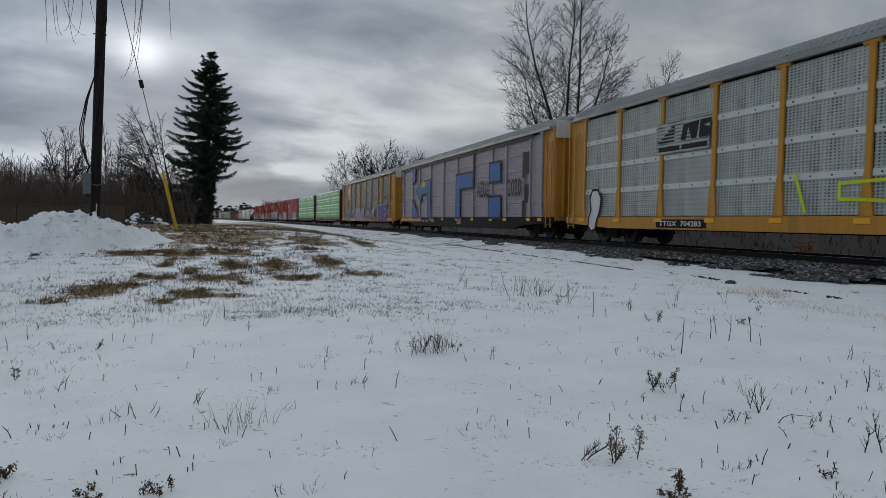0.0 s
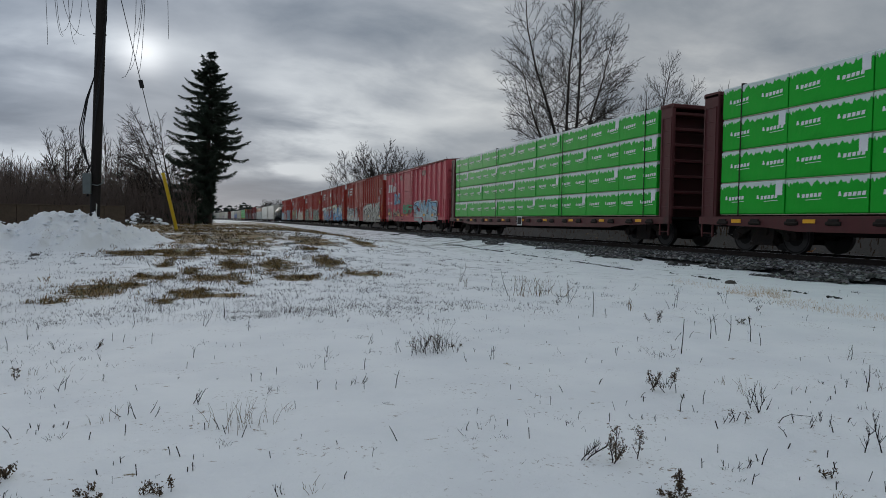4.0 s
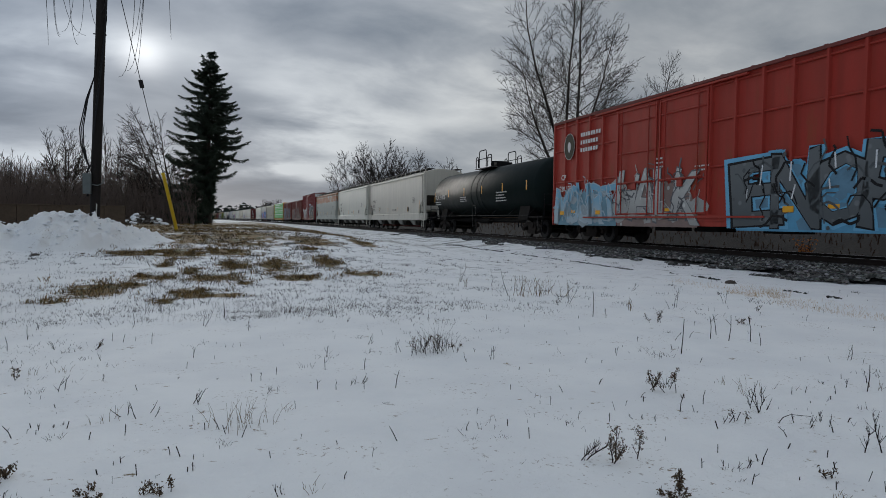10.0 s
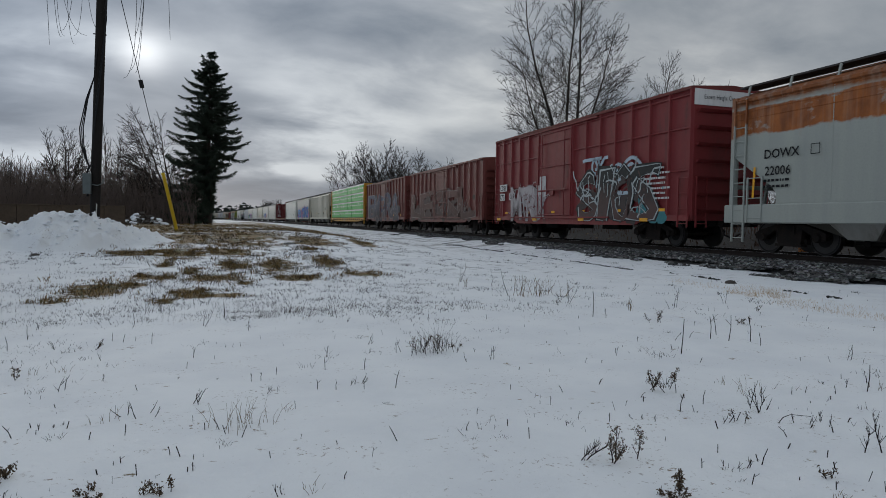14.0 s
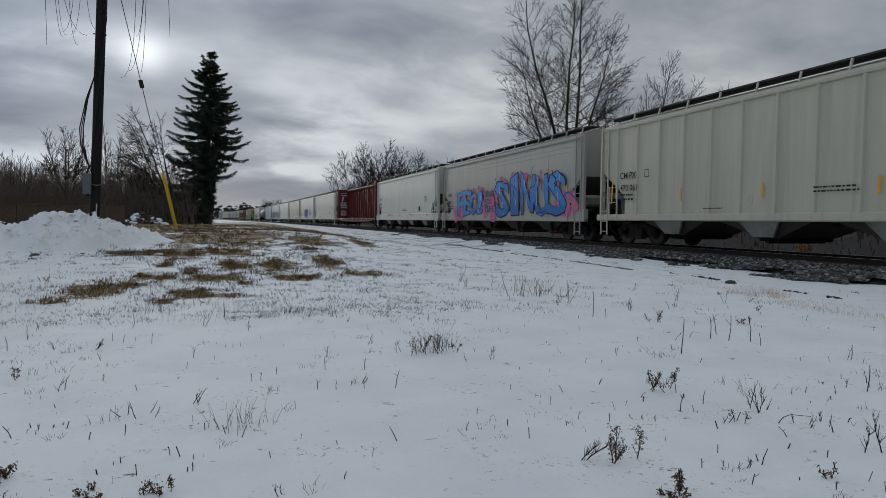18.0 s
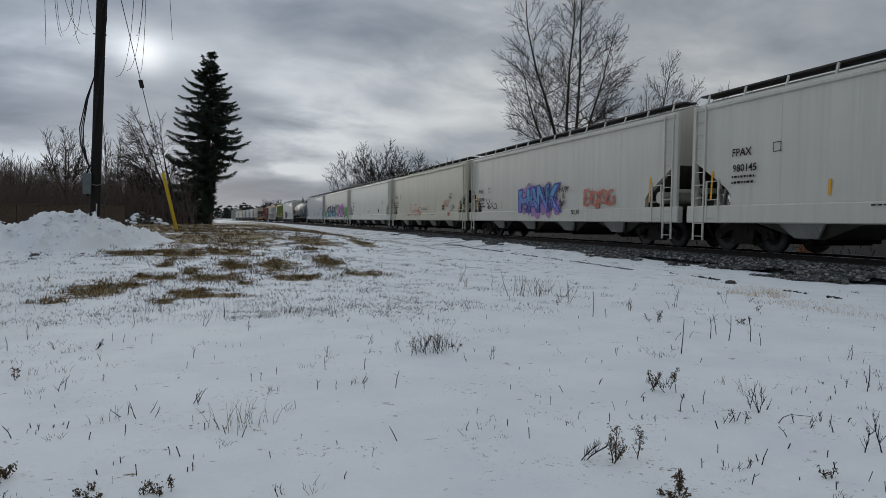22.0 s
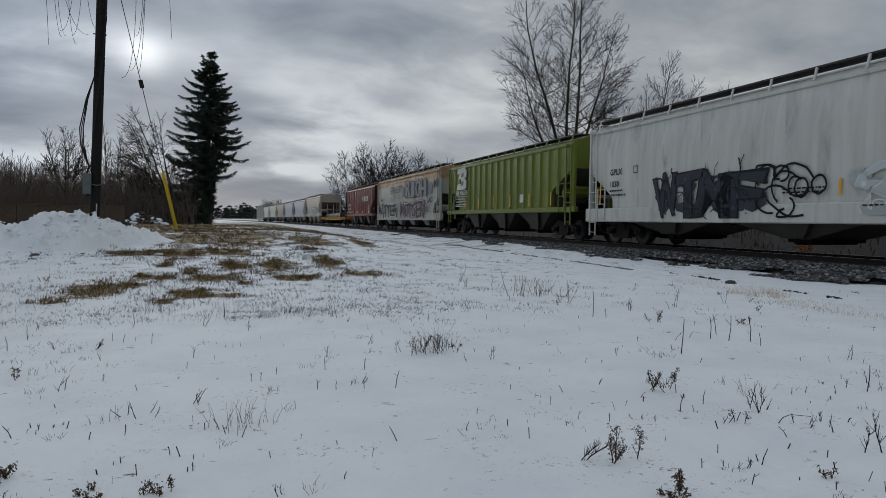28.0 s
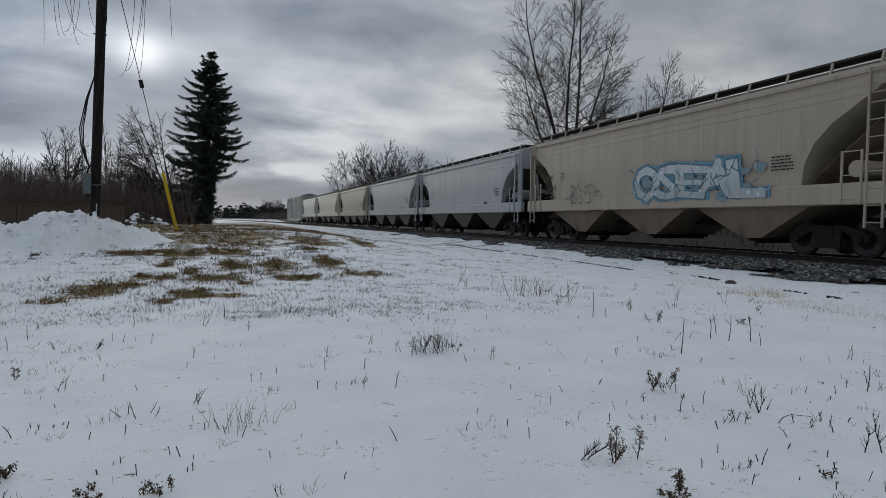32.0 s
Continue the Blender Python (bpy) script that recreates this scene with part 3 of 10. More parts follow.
def forked_tree(name, seed, at, fork, stems, radius, spread, levels=3, dense=1.0, angle=0.75, lift=0.3, label="", group="", mat=None, start=0.0, twig=TWIG):
    """A leafless tree with a clear bole up to the fork; stems: (lean across, lean in depth, length) in the tree's own space."""
    rng = random.Random(seed)
    root = thing(name, label, "tree" if "tree" in name else "shrub", group, at)
    t, c = Geo(), Geo()
    c.twig = twig
    if fork > 0:
        t.path([(0, 0, -0.3), (0.02, 0, fork * 0.5), (0, 0, fork)], radius * 1.15, 9, radius)
    for lx, ly, long in stems:
        p, d = Vector((0, 0, fork - 0.15)), Vector((lx * 1.7, ly * 1.7, 1)).normalized()
        n, pts, dirs = 10, [], []
        aim = Vector((lx * 0.55, ly * 0.55, 1)).normalized()
        for i in range(n + 1):
            pts.append(p.copy())
            dirs.append(d.copy())
            d = (d + (aim - d) * 0.22 + Vector((rng.uniform(-1, 1), rng.uniform(-1, 1), 0.1)) * 0.10).normalized()
            p = p + d * (long / n)
        r0 = radius * (0.72 if fork > 0 else 1.0)
        t.path(pts, r0, 7, TWIG)
        m = max(5, int(long * 1.6 * dense))
        turn = rng.uniform(0, 6.28)
        for k in range(m):
            u = start + (0.97 - start) * (k + rng.random()) / m
            i = min(n - 1, int(u * n))
            q = pts[i].lerp(pts[i + 1], u * n - i)
            turn += 2.4 + rng.uniform(-0.6, 0.6)
            out = Vector((math.cos(turn) + lx * 1.2, math.sin(turn), 0.05)).normalized()
            b = angle * rng.uniform(0.8, 1.25) * (1.3 - 0.65 * u)
            ln = spread * (1.04 - u) ** 0.5 * rng.uniform(0.55, 1.05)
            branch(c, rng, q, (dirs[i] * math.cos(b) + out * math.sin(b)).normalized(), ln, max(twig, (r0 + (twig - r0) * u) * rng.uniform(0.24, 0.40)), levels, lift, 0.7, dense, 0.22)
    part("trunk", t, M_BARK, root, smooth=True)
    part("crown", c, mat or M_TWIG, root, "bare leafless branches")
    return root


forked_tree("bare_tree", 24, pose(*plain(26.2, 47.0), 0, 0, -20), 3.4, [(-0.13, 0.1, 21.0), (0.16, -0.05, 20.5), (0.01, 0.2, 20.0), (-0.55, 0.0, 10.5), (0.42, 0.1, 13.0)], 0.22, 6.8, 3, 1.3, 1.0, 0.36, label="tall leafless tree with a bole forked low beyond the track", start=0.14)
forked_tree("bare_tree", 21, pose(*plain(32.8, 46.0), 0, 0, -30), 1.2, [(0.24, 0.0, 13.0), (0.42, 0.1, 11.5), (0.02, 0.2, 11.0), (-0.35, 0.0, 9.5)], 0.15, 5.6, 3, 1.7, 0.75, 0.36, label="slim leafless tree with several upswept stems beyond the track", start=0.22)
forked_tree("bare_tree", 23, pose(*plain(30.4, 47.6), 0, 0, -30), 0.5, [(0.2, 0.0, 10.0), (-0.25, 0.1, 9.0), (0.02, 0.2, 10.5), (0.45, 0.0, 8.0)], 0.10, 4.2, 3, 1.6, 0.7, 0.33, label="leafless multi-stemmed tree beyond the track", start=0.15)


# ---------------------------------------------------------------- railcars: shared pieces
# A car's own space: y along the track (its far end at +y), x across (the camera's side at -x), z up from the rail head.
SHARED = {}


def shared(key, make):
    if key not in SHARED:
        SHARED[key] = make()
    return SHARED[key]


def wheel_mesh():
    g = Geo()
    g.disc([(-0.07, 0.12), (-0.05, 0.34), (-0.07, 0.40), (-0.07, 0.455), (0.055, 0.445), (0.06, 0.40), (0.045, 0.34), (0.07, 0.12)], 0, 0, 0, 28)
    return g.mesh("wheel", M_WHEEL, True)


def tread_mesh():
    g = Geo()
    g.disc([(-0.075, 0.425), (-0.075, 0.457), (0.057, 0.447), (0.057, 0.425)], 0, 0, 0, 28)
    return g.mesh("tread", M_TREAD, True)


def frame_mesh():
    g = Geo()
    out = [(-1.12, 0.40), (-1.12, 0.58), (-0.95, 0.66), (-0.45, 0.80), (0.45, 0.80), (0.95, 0.66), (1.12, 0.58), (1.12, 0.40),
           (0.80, 0.40), (0.70, 0.52), (0.42, 0.66), (0.38, 0.34), (0.30, 0.24), (-0.30, 0.24), (-0.38, 0.34), (-0.42, 0.66), (-0.70, 0.52), (-0.80, 0.40)]
    g.prism(out, "x", -0.07, 0.07)
    for y in (-0.88, 0.88):
        g.disc([(-0.13, 0.05), (-0.13, 0.10), (-0.06, 0.12)], 0, y, 0.457, 10)
    for y in (-0.2, 0.0, 0.2):
        g.tube((0, y, 0.30), (0, y, 0.60), 0.07, n=8)
    g.box(-0.10, -0.42, 0.22, 0.10, 0.42, 0.29)
    return g.mesh("side_frame", M_STEEL)


def bolster_mesh():
    g = Geo().cbox(-1.1, -0.2, 0.52, 1.1, 0.2, 0.78, 0.05)
    for y in (-0.42, 0.42):
        g.cbox(-0.95, y - 0.05, 0.28, 0.95, y + 0.05, 0.42, 0.02)
    return g.mesh("bogie", M_STEEL)


def bogie(car, y):
    ob = part("bogie", shared("bolster", bolster_mesh), None, car, "four-wheel cast steel bogie", at=pose(0, y, 0))
    for side in (-1, 1):
        part("side_frame", shared("frame", frame_mesh), None, ob, at=pose(side * 1.0, 0, 0))
        for dy in (-0.89, 0.89):
            part("wheel", shared("wheel", wheel_mesh), None, ob, at=pose(side * 0.76, dy, 0.457, 0, 0, 180 if side < 0 else 0))
            part("tread", shared("tread", tread_mesh), None, ob, "bright worn rim", at=pose(side * 0.76, dy, 0.457, 0, 0, 180 if side < 0 else 0))
    for dy in (-0.89, 0.89):
        part("axle", shared("axle", lambda: Geo().tube((-0.95, 0, 0), (0.95, 0, 0), 0.075, n=10).mesh("axle", M_STEEL, True)), None, ob, at=pose(0, dy, 0.457))


def coupler_mesh():
    g = Geo().cbox(-0.09, 0, 0.78, 0.09, 0.62, 0.94, 0.02).cbox(-0.16, 0.55, 0.72, 0.15, 0.80, 1.0, 0.05).cbox(-0.28, -0.25, 0.70, 0.28, 0.05, 1.02, 0.03)
    g.path([(0.35, 0, 0.75), (0.38, 0.25, 0.45), (0.33, 0.5, 0.35), (0.25, 0.75, 0.5)], 0.03)
    g.tube((-1.25, -0.02, 0.80), (-0.1, 0.1, 0.85), 0.018, n=5)
    return g.mesh("coupler", M_STEEL)


def running_gear(car, length, inset):
    for s in (-1, 1):
        bogie(car, s * (length / 2 - inset))
        part("coupler", shared("coupler", coupler_mesh), None, car, at=pose(0, s * length / 2, 0, 0, 0, 0 if s > 0 else 180))


def ladder(car, x, y, z0, z1, mat, w=0.45, face="x", name="ladder"):
    n = max(2, round((z1 - z0) / 0.38))

    def make():
        g = Geo()
        for o in (-w / 2, w / 2):
            g.box(-0.022, o - 0.022, 0, 0.022, o + 0.022, z1 - z0)
        for k in range(n):
            z = 0.12 + (z1 - z0 - 0.15) * k / max(1, n - 1)
            g.tube((0, -w / 2, z), (0, w / 2, z), 0.014, n=5)
        return g.mesh(name, mat)
    me = shared((name, round(z1 - z0, 2), w, mat.name), make)
    part(name, me, None, car, at=pose(x, y, z0, 0, 0, 0 if face == "x" else 90))


def side_matrix(x, y, z, turn=0.0):
    """Lays a drawing (x right, y up) on a car's near side, x metres out."""
    c, s = math.cos(radians(turn)), math.sin(radians(turn))
    return Matrix(((0, 0, -1, x), (-c, s, 0, y), (s, c, 0, z), (0, 0, 0, 1)))


GLYPHS = {}


def glyphs(text, offset=0.0, shear=0.0):
    """Corners and faces of a word in the built-in font, size 1."""
    key = (text, offset, shear)
    if key not in GLYPHS:
        cu = bpy.data.curves.new("word", "FONT")
        cu.body, cu.offset, cu.shear, cu.resolution_u = text, offset, shear, 2
        ob = bpy.data.objects.new("word", cu)
        me = bpy.data.meshes.new_from_object(ob)
        GLYPHS[key] = ([tuple(v.co) for v in me.vertices], [tuple(p.vertices) for p in me.polygons])
        bpy.data.objects.remove(ob)
        bpy.data.curves.remove(cu)
        bpy.data.meshes.remove(me)
    return GLYPHS[key]


def lettering(car, text, u, z, height, mat, side, half, width=None, proud=0.006, shear=0.0, name="lettering", turn=0.0, label="", weight=0.016):
    """A stencilled word u metres from the far end of a car of that half length."""
    vs, fs = glyphs(text, weight, shear)
    if not vs:
        return None
    x0, x1 = min(v[0] for v in vs), max(v[0] for v in vs)
    y0, y1 = min(v[1] for v in vs), max(v[1] for v in vs)
    k = height / max(0.01, y1 - y0)
    kx = width / (x1 - x0) if width else k
    g = Geo()
    g.v, g.f = [((a - x0) * kx, (b - y0) * k, 0) for a, b, _ in vs], fs
    return part(name, g, mat, car, label, at=side_matrix(side - proud, half - u, z, turn))


def bars(car, u, z, rows, width, pitch, mat, side, half, seed=0, proud=0.006, name="stencil_text"):
    """Small print: broken plain bars."""
    rng = random.Random(seed)
    g = Geo()
    for r in range(rows):
        x = 0.0
        end = width * rng.uniform(0.7, 1.0)
        while x < end:
            w = min(end - x, rng.uniform(0.04, 0.15))
            g.box(x, -r * pitch - pitch * 0.40, -0.001, x + w, -r * pitch, 0.001)
            x += w + 0.035
    tagged(part(name, g, mat, car, at=side_matrix(side - proud, half - u, z)), kind="stuff")


def patch(car, name, u, z, w, h, mat, side, half, proud=0.008, turn=0.0, label=""):
    g = Geo().box(0, 0, -0.003, w, h, 0.003)
    part(name, g, mat, car, label, at=side_matrix(side - proud, half - u, z, turn))


def paint_mat(rgb, second=None):
    key = "spray_%02d%02d%02d" % tuple(int(c * 99) for c in rgb)
    return material(key, rgb, 0.6, 0, second or tuple(c * 0.7 for c in rgb), 1.2, (1, 1, 1), 0.8, 18, 0.10, 0.0, spec=0.12)


def fade_mat(top, low, height):
    """Spray paint that fades from one colour above to another below, with stray drops."""
    key = "fade_%02d%02d%02d_%02d%02d%02d_%d" % (*(int(c * 99) for c in top), *(int(c * 99) for c in low), int(height * 10))
    if key in MATS:
        return MATS[key]
    m = bpy.data.materials.new(key)
    m.use_nodes = True
    N, L = m.node_tree.nodes.new, m.node_tree.links.new
    coord = N("ShaderNodeTexCoord").outputs["Object"]
    sep = N("ShaderNodeSeparateXYZ")
    L(coord, sep.inputs[0])
    nz = N("ShaderNodeTexNoise")
    nz.inputs["Scale"].default_value, nz.inputs["Detail"].default_value = 0.9, 5.0
    L(coord, nz.inputs["Vector"])
    wob = N("ShaderNodeMath")
    wob.operation = "MULTIPLY_ADD"
    L(nz.outputs["Fac"], wob.inputs[0])
    wob.inputs[1].default_value = height * 1.1
    L(sep.outputs[1], wob.inputs[2])
    fade = N("ShaderNodeMapRange")
    L(wob.outputs[0], fade.inputs["Value"])
    fade.inputs["From Min"].default_value, fade.inputs["From Max"].default_value = height * 0.75, height * 1.30
    mix = N("ShaderNodeMix")
    mix.data_type = "RGBA"
    L(fade.outputs[0], mix.inputs["Factor"])
    mix.inputs["A"].default_value, mix.inputs["B"].default_value = (*low, 1), (*top, 1)
    vor = N("ShaderNodeTexVoronoi")
    vor.inputs["Scale"].default_value = 3.2
    L(coord, vor.inputs["Vector"])
    drop = N("ShaderNodeMapRange")
    L(vor.outputs["Distance"], drop.inputs["Value"])
    drop.inputs["From Min"].default_value, drop.inputs["From Max"].default_value, drop.inputs["To Min"].default_value, drop.inputs["To Max"].default_value = 0.16, 0.26, 0.6, 0.0
    mix2 = N("ShaderNodeMix")
    mix2.data_type = "RGBA"
    L(drop.outputs[0], mix2.inputs["Factor"])
    L(mix.outputs["Result"], mix2.inputs["A"])
    mix2.inputs["B"].default_value = (*(min(0.8, 1.4 * c + 0.02) for c in top), 1)
    bsdf = m.node_tree.nodes["Principled BSDF"]
    L(mix2.outputs["Result"], bsdf.inputs["Base Color"])
    bsdf.inputs["Roughness"].default_value, bsdf.inputs["Specular IOR Level"].default_value = 0.6, 0.12
    MATS[key] = m
    return m


def graffiti(car, text, u, z, w, h, side, half, fill, outline, halo=None, shine=None, seed=1, fat=0.06, second=None, tilt=7, label="", shade=None, wild=4, ground=None):
    """Fat spray-painted letters: a halo, an outline, a fill and a few light strokes, each a thin skin on the car's side."""
    rng = random.Random(seed)
    cell = w / max(1, len(text))
    fat *= 0.72
    spots = []
    for i, ch in enumerate(text):
        spots.append((ch, (i + 0.5) * cell, rng.uniform(-0.05, 0.05) * h, radians(rng.uniform(-tilt, tilt)), rng.uniform(0.94, 1.16), rng.uniform(1.04, 1.26)))

    def layer(offset, depth, grow, dx=0.0, dy=0.0):
        g = Geo()
        for ch, cx, dz, a, sy, sx in spots:
            if ch == " ":
                continue
            vs, fs = glyphs(ch, offset)
            bv = glyphs(ch)[0]
            x0, x1, y0, y1 = min(v[0] for v in bv), max(v[0] for v in bv), min(v[1] for v in bv), max(v[1] for v in bv)
            kx, ky = cell * sx / max(0.25, x1 - x0) * (0.98 if wild > 3 else 0.86), h * sy / (y1 - y0) * (0.86 if wild > 3 else 0.76)
            c, s = math.cos(a), math.sin(a)
            pts = []
            for vx, vy, _ in vs:
                px, py = (vx - (x0 + x1) / 2) * kx * grow, (vy - (y0 + y1) / 2) * ky * grow
                qx, qy = cx + dx + px * c - py * s, h / 2 + dz + dy + px * s + py * c
                bend = Vector((qx * 1.5 / h, qy * 1.5 / h, seed * 1.7))
                qx += 0.14 * h * noise.noise(bend) + 0.05 * h * noise.noise(bend * 3.1)
                qy += 0.14 * h * noise.noise(bend + Vector((9.1, 3.3, 0))) + 0.05 * h * noise.noise(bend * 3.1 + Vector((5.0, 1.0, 0)))
                pts.append((qx, min(1.1 * h, max(0.0, qy)), depth))
            g.add(pts, fs)
        return g

    at = side_matrix(side, half - u, z + 0.08)
    root = part("graffiti", layer(fat * 0.82, 0.0085, 1.02), paint_mat(outline), car, label or "spray-painted graffiti letters", at=at)
    if ground:
        # a sprayed field behind the letters, with a ragged upper edge and thin runs below
        field = Geo()
        n = int(w / 0.07)
        tops = []
        for k in range(n + 1):
            v = Vector((k * 0.07 * 1.6 / h, seed * 3.1, 0.0))
            edge = min(1.0, 4.0 * min(k, n - k) / n + 0.35)
            tops.append(h * edge * (0.86 + 0.30 * noise.noise(v) + 0.16 * noise.noise(v * 4.7) + 0.10 * noise.noise(v * 13.0)))
        for k in range(n):
            x0, x1 = w * k / n - 0.02, w * (k + 1) / n - 0.02
            field.add([(x0, -0.06, 0.0016), (x1, -0.06, 0.0016), (x1, tops[k + 1], 0.0016), (x0, tops[k], 0.0016)], [(0, 1, 2, 3)])
        part("spray_field", field, paint_mat(ground, tuple(0.55 * c + 0.02 for c in ground)), root)
    if wild > 3:
        # an uneven ground of thin paint under the letters
        tone = tuple(0.45 * a + 0.35 * b + 0.02 for a, b in zip(halo or second or fill, second or fill))
        under = Geo()
        for k in range(int(w * 5)):
            x, y, r2 = rng.uniform(0.0, w), h * rng.betavariate(1.6, 2.2), h * rng.uniform(0.06, 0.20)
            under.add([(x + r2 * rng.uniform(1.0, 1.8) * math.cos(0.571 * q), y + r2 * rng.uniform(0.6, 1.1) * math.sin(0.571 * q), 0.0022 + 0.00003 * (k % 60)) for q in range(11)], [tuple(range(11))])
        tagged(part("spray_ground", under, paint_mat(tone), root), kind="stuff")
    if halo:
        part("graffiti_halo", layer(fat * 1.35, 0.0045, 1.05), paint_mat(halo), root)
    if shade:
        part("graffiti_shade", layer(fat * 0.95, 0.0065, 1.03, 0.09 * cell, -0.05 * h), paint_mat(shade), root)
    part("graffiti_fill", layer(fat * 0.50, 0.0125, 1.0), fade_mat(fill, second or tuple(c * 0.75 for c in fill), h), root)
    # strokes of the outline's paint across the letters, and drips round them
    g, drips, accents = Geo(), Geo(), Geo()
    for ch, cx, dz, a, sy, sx in spots:
        for k in range(wild * 2 if wild > 3 else wild):
            x, y = cx + rng.uniform(-0.55, 0.45) * cell, h * rng.uniform(0.05, 0.8)
            t, w2 = rng.uniform(0.2, 2.6), h * rng.uniform(0.007, 0.020)
            for j in range(4):
                l = h * rng.uniform(0.06, 0.18)
                c, s = math.cos(t), math.sin(t)
                (g if k % 3 else accents).add([(x - s * w2, y + c * w2, 0.0145), (x + s * w2, y - c * w2, 0.0145), (x + s * w2 + c * l, y - c * w2 + s * l, 0.0145), (x - s * w2 + c * l, y + c * w2 + s * l, 0.0145)], [(0, 1, 2, 3)])
                x, y, t = x + c * l, y + s * l, t + rng.uniform(-1.3, 1.3)
        for k in range(wild):
            x, y, r2 = cx + rng.uniform(-0.6, 0.6) * cell, h * rng.uniform(-0.02, 1.05), h * rng.uniform(0.012, 0.04)
            drips.add([(x + r2 * math.cos(0.785 * q), y + r2 * math.sin(0.785 * q), 0.0155) for q in range(8)], [tuple(range(8))])
    if wild:
        tagged(part("graffiti_stroke", g, paint_mat(outline), root), kind="stuff")
        tagged(part("graffiti_accent", accents, paint_mat(second or fill), root), kind="stuff")
        tagged(part("graffiti_drip", drips, paint_mat(second or fill), root), kind="stuff")
    if shine:
        g = Geo()
        for ch, cx, dz, a, sy, sx in spots:
            for k in range(2):
                x, y = cx + rng.uniform(-0.3, 0.2) * cell, h * rng.uniform(0.25, 0.75) + dz
                l, t = rng.uniform(0.12, 0.3) * h, a + rng.uniform(-0.3, 0.3)
                d = 0.012 + 0.012 * rng.random()
                c, s = math.cos(t + 1.57), math.sin(t + 1.57)
                g.add([(x - s * d, y + c * d, 0.0165), (x + s * d, y - c * d, 0.0165), (x + s * d + c * l, y - c * d + s * l, 0.0165), (x - s * d + c * l, y + c * d + s * l, 0.0165)], [(0, 1, 2, 3)])
        tagged(part("graffiti_shine", g, paint_mat(shine), root), kind="stuff")
    return root


def scrawl(car, u, z, w, h, side, half, mat, seed, strokes=10, thick=0.03, proud=0.009, name="spray_scrawl", label=""):
    """A scribbled tag that cannot be read: bent strokes of one paint."""
    rng = random.Random(seed)
    g = Geo()
    x = 0.0
    for k in range(int(strokes * 1.4)):
        px, py = w * (k + 0.2 + 0.5 * rng.random()) / (strokes * 1.4), h * rng.uniform(0.05, 0.75)
        a, turn = rng.uniform(0, 6.28), rng.choice((-1, 1)) * rng.uniform(0.12, 0.6)
        pts = [(px, py)]
        for j in range(11):
            a += turn + rng.uniform(-0.15, 0.15)
            step = h * rng.uniform(0.07, 0.13)
            px, py = px + math.cos(a) * step, min(h, max(0, py + math.sin(a) * step))
            pts.append((px, py))
        for (ax, ay), (bx, by) in zip(pts, pts[1:]):
            l = math.hypot(bx - ax, by - ay) + 1e-6
            nx, ny = -(by - ay) / l * thick / 2, (bx - ax) / l * thick / 2
            g.add([(ax + nx, ay + ny, 0), (ax - nx, ay - ny, 0), (bx - nx, by - ny, 0), (bx + nx, by + ny, 0)], [(0, 1, 2, 3)])
    tagged(part(name, g, mat, car, label, at=side_matrix(side - proud, half - u, z)), kind="stuff")


def cloud_patch(car, u, z, w, h, side, half, mat, seed, n=10, proud=0.004, name="spray_cloud"):
    """Overlapping puffs of spray paint."""
    rng = random.Random(seed)
    g = Geo()
    for k in range(int(n * 2.4)):
        cx, cy, r = rng.uniform(0.05, 0.95) * w, rng.uniform(0.08, 0.92) * h, h * (rng.uniform(0.10, 0.24) if k % 3 else rng.uniform(0.03, 0.09))
        m = 14
        g.add([(cx + r * rng.uniform(0.8, 1.1) * math.cos(6.283 * i / m), cy + r * rng.uniform(0.8, 1.1) * math.sin(6.283 * i / m), 0.00004 * k) for i in range(m)], [tuple(range(m))])
    tagged(part(name, g, mat, car, at=side_matrix(side - proud, half - u, z)), kind="stuff")


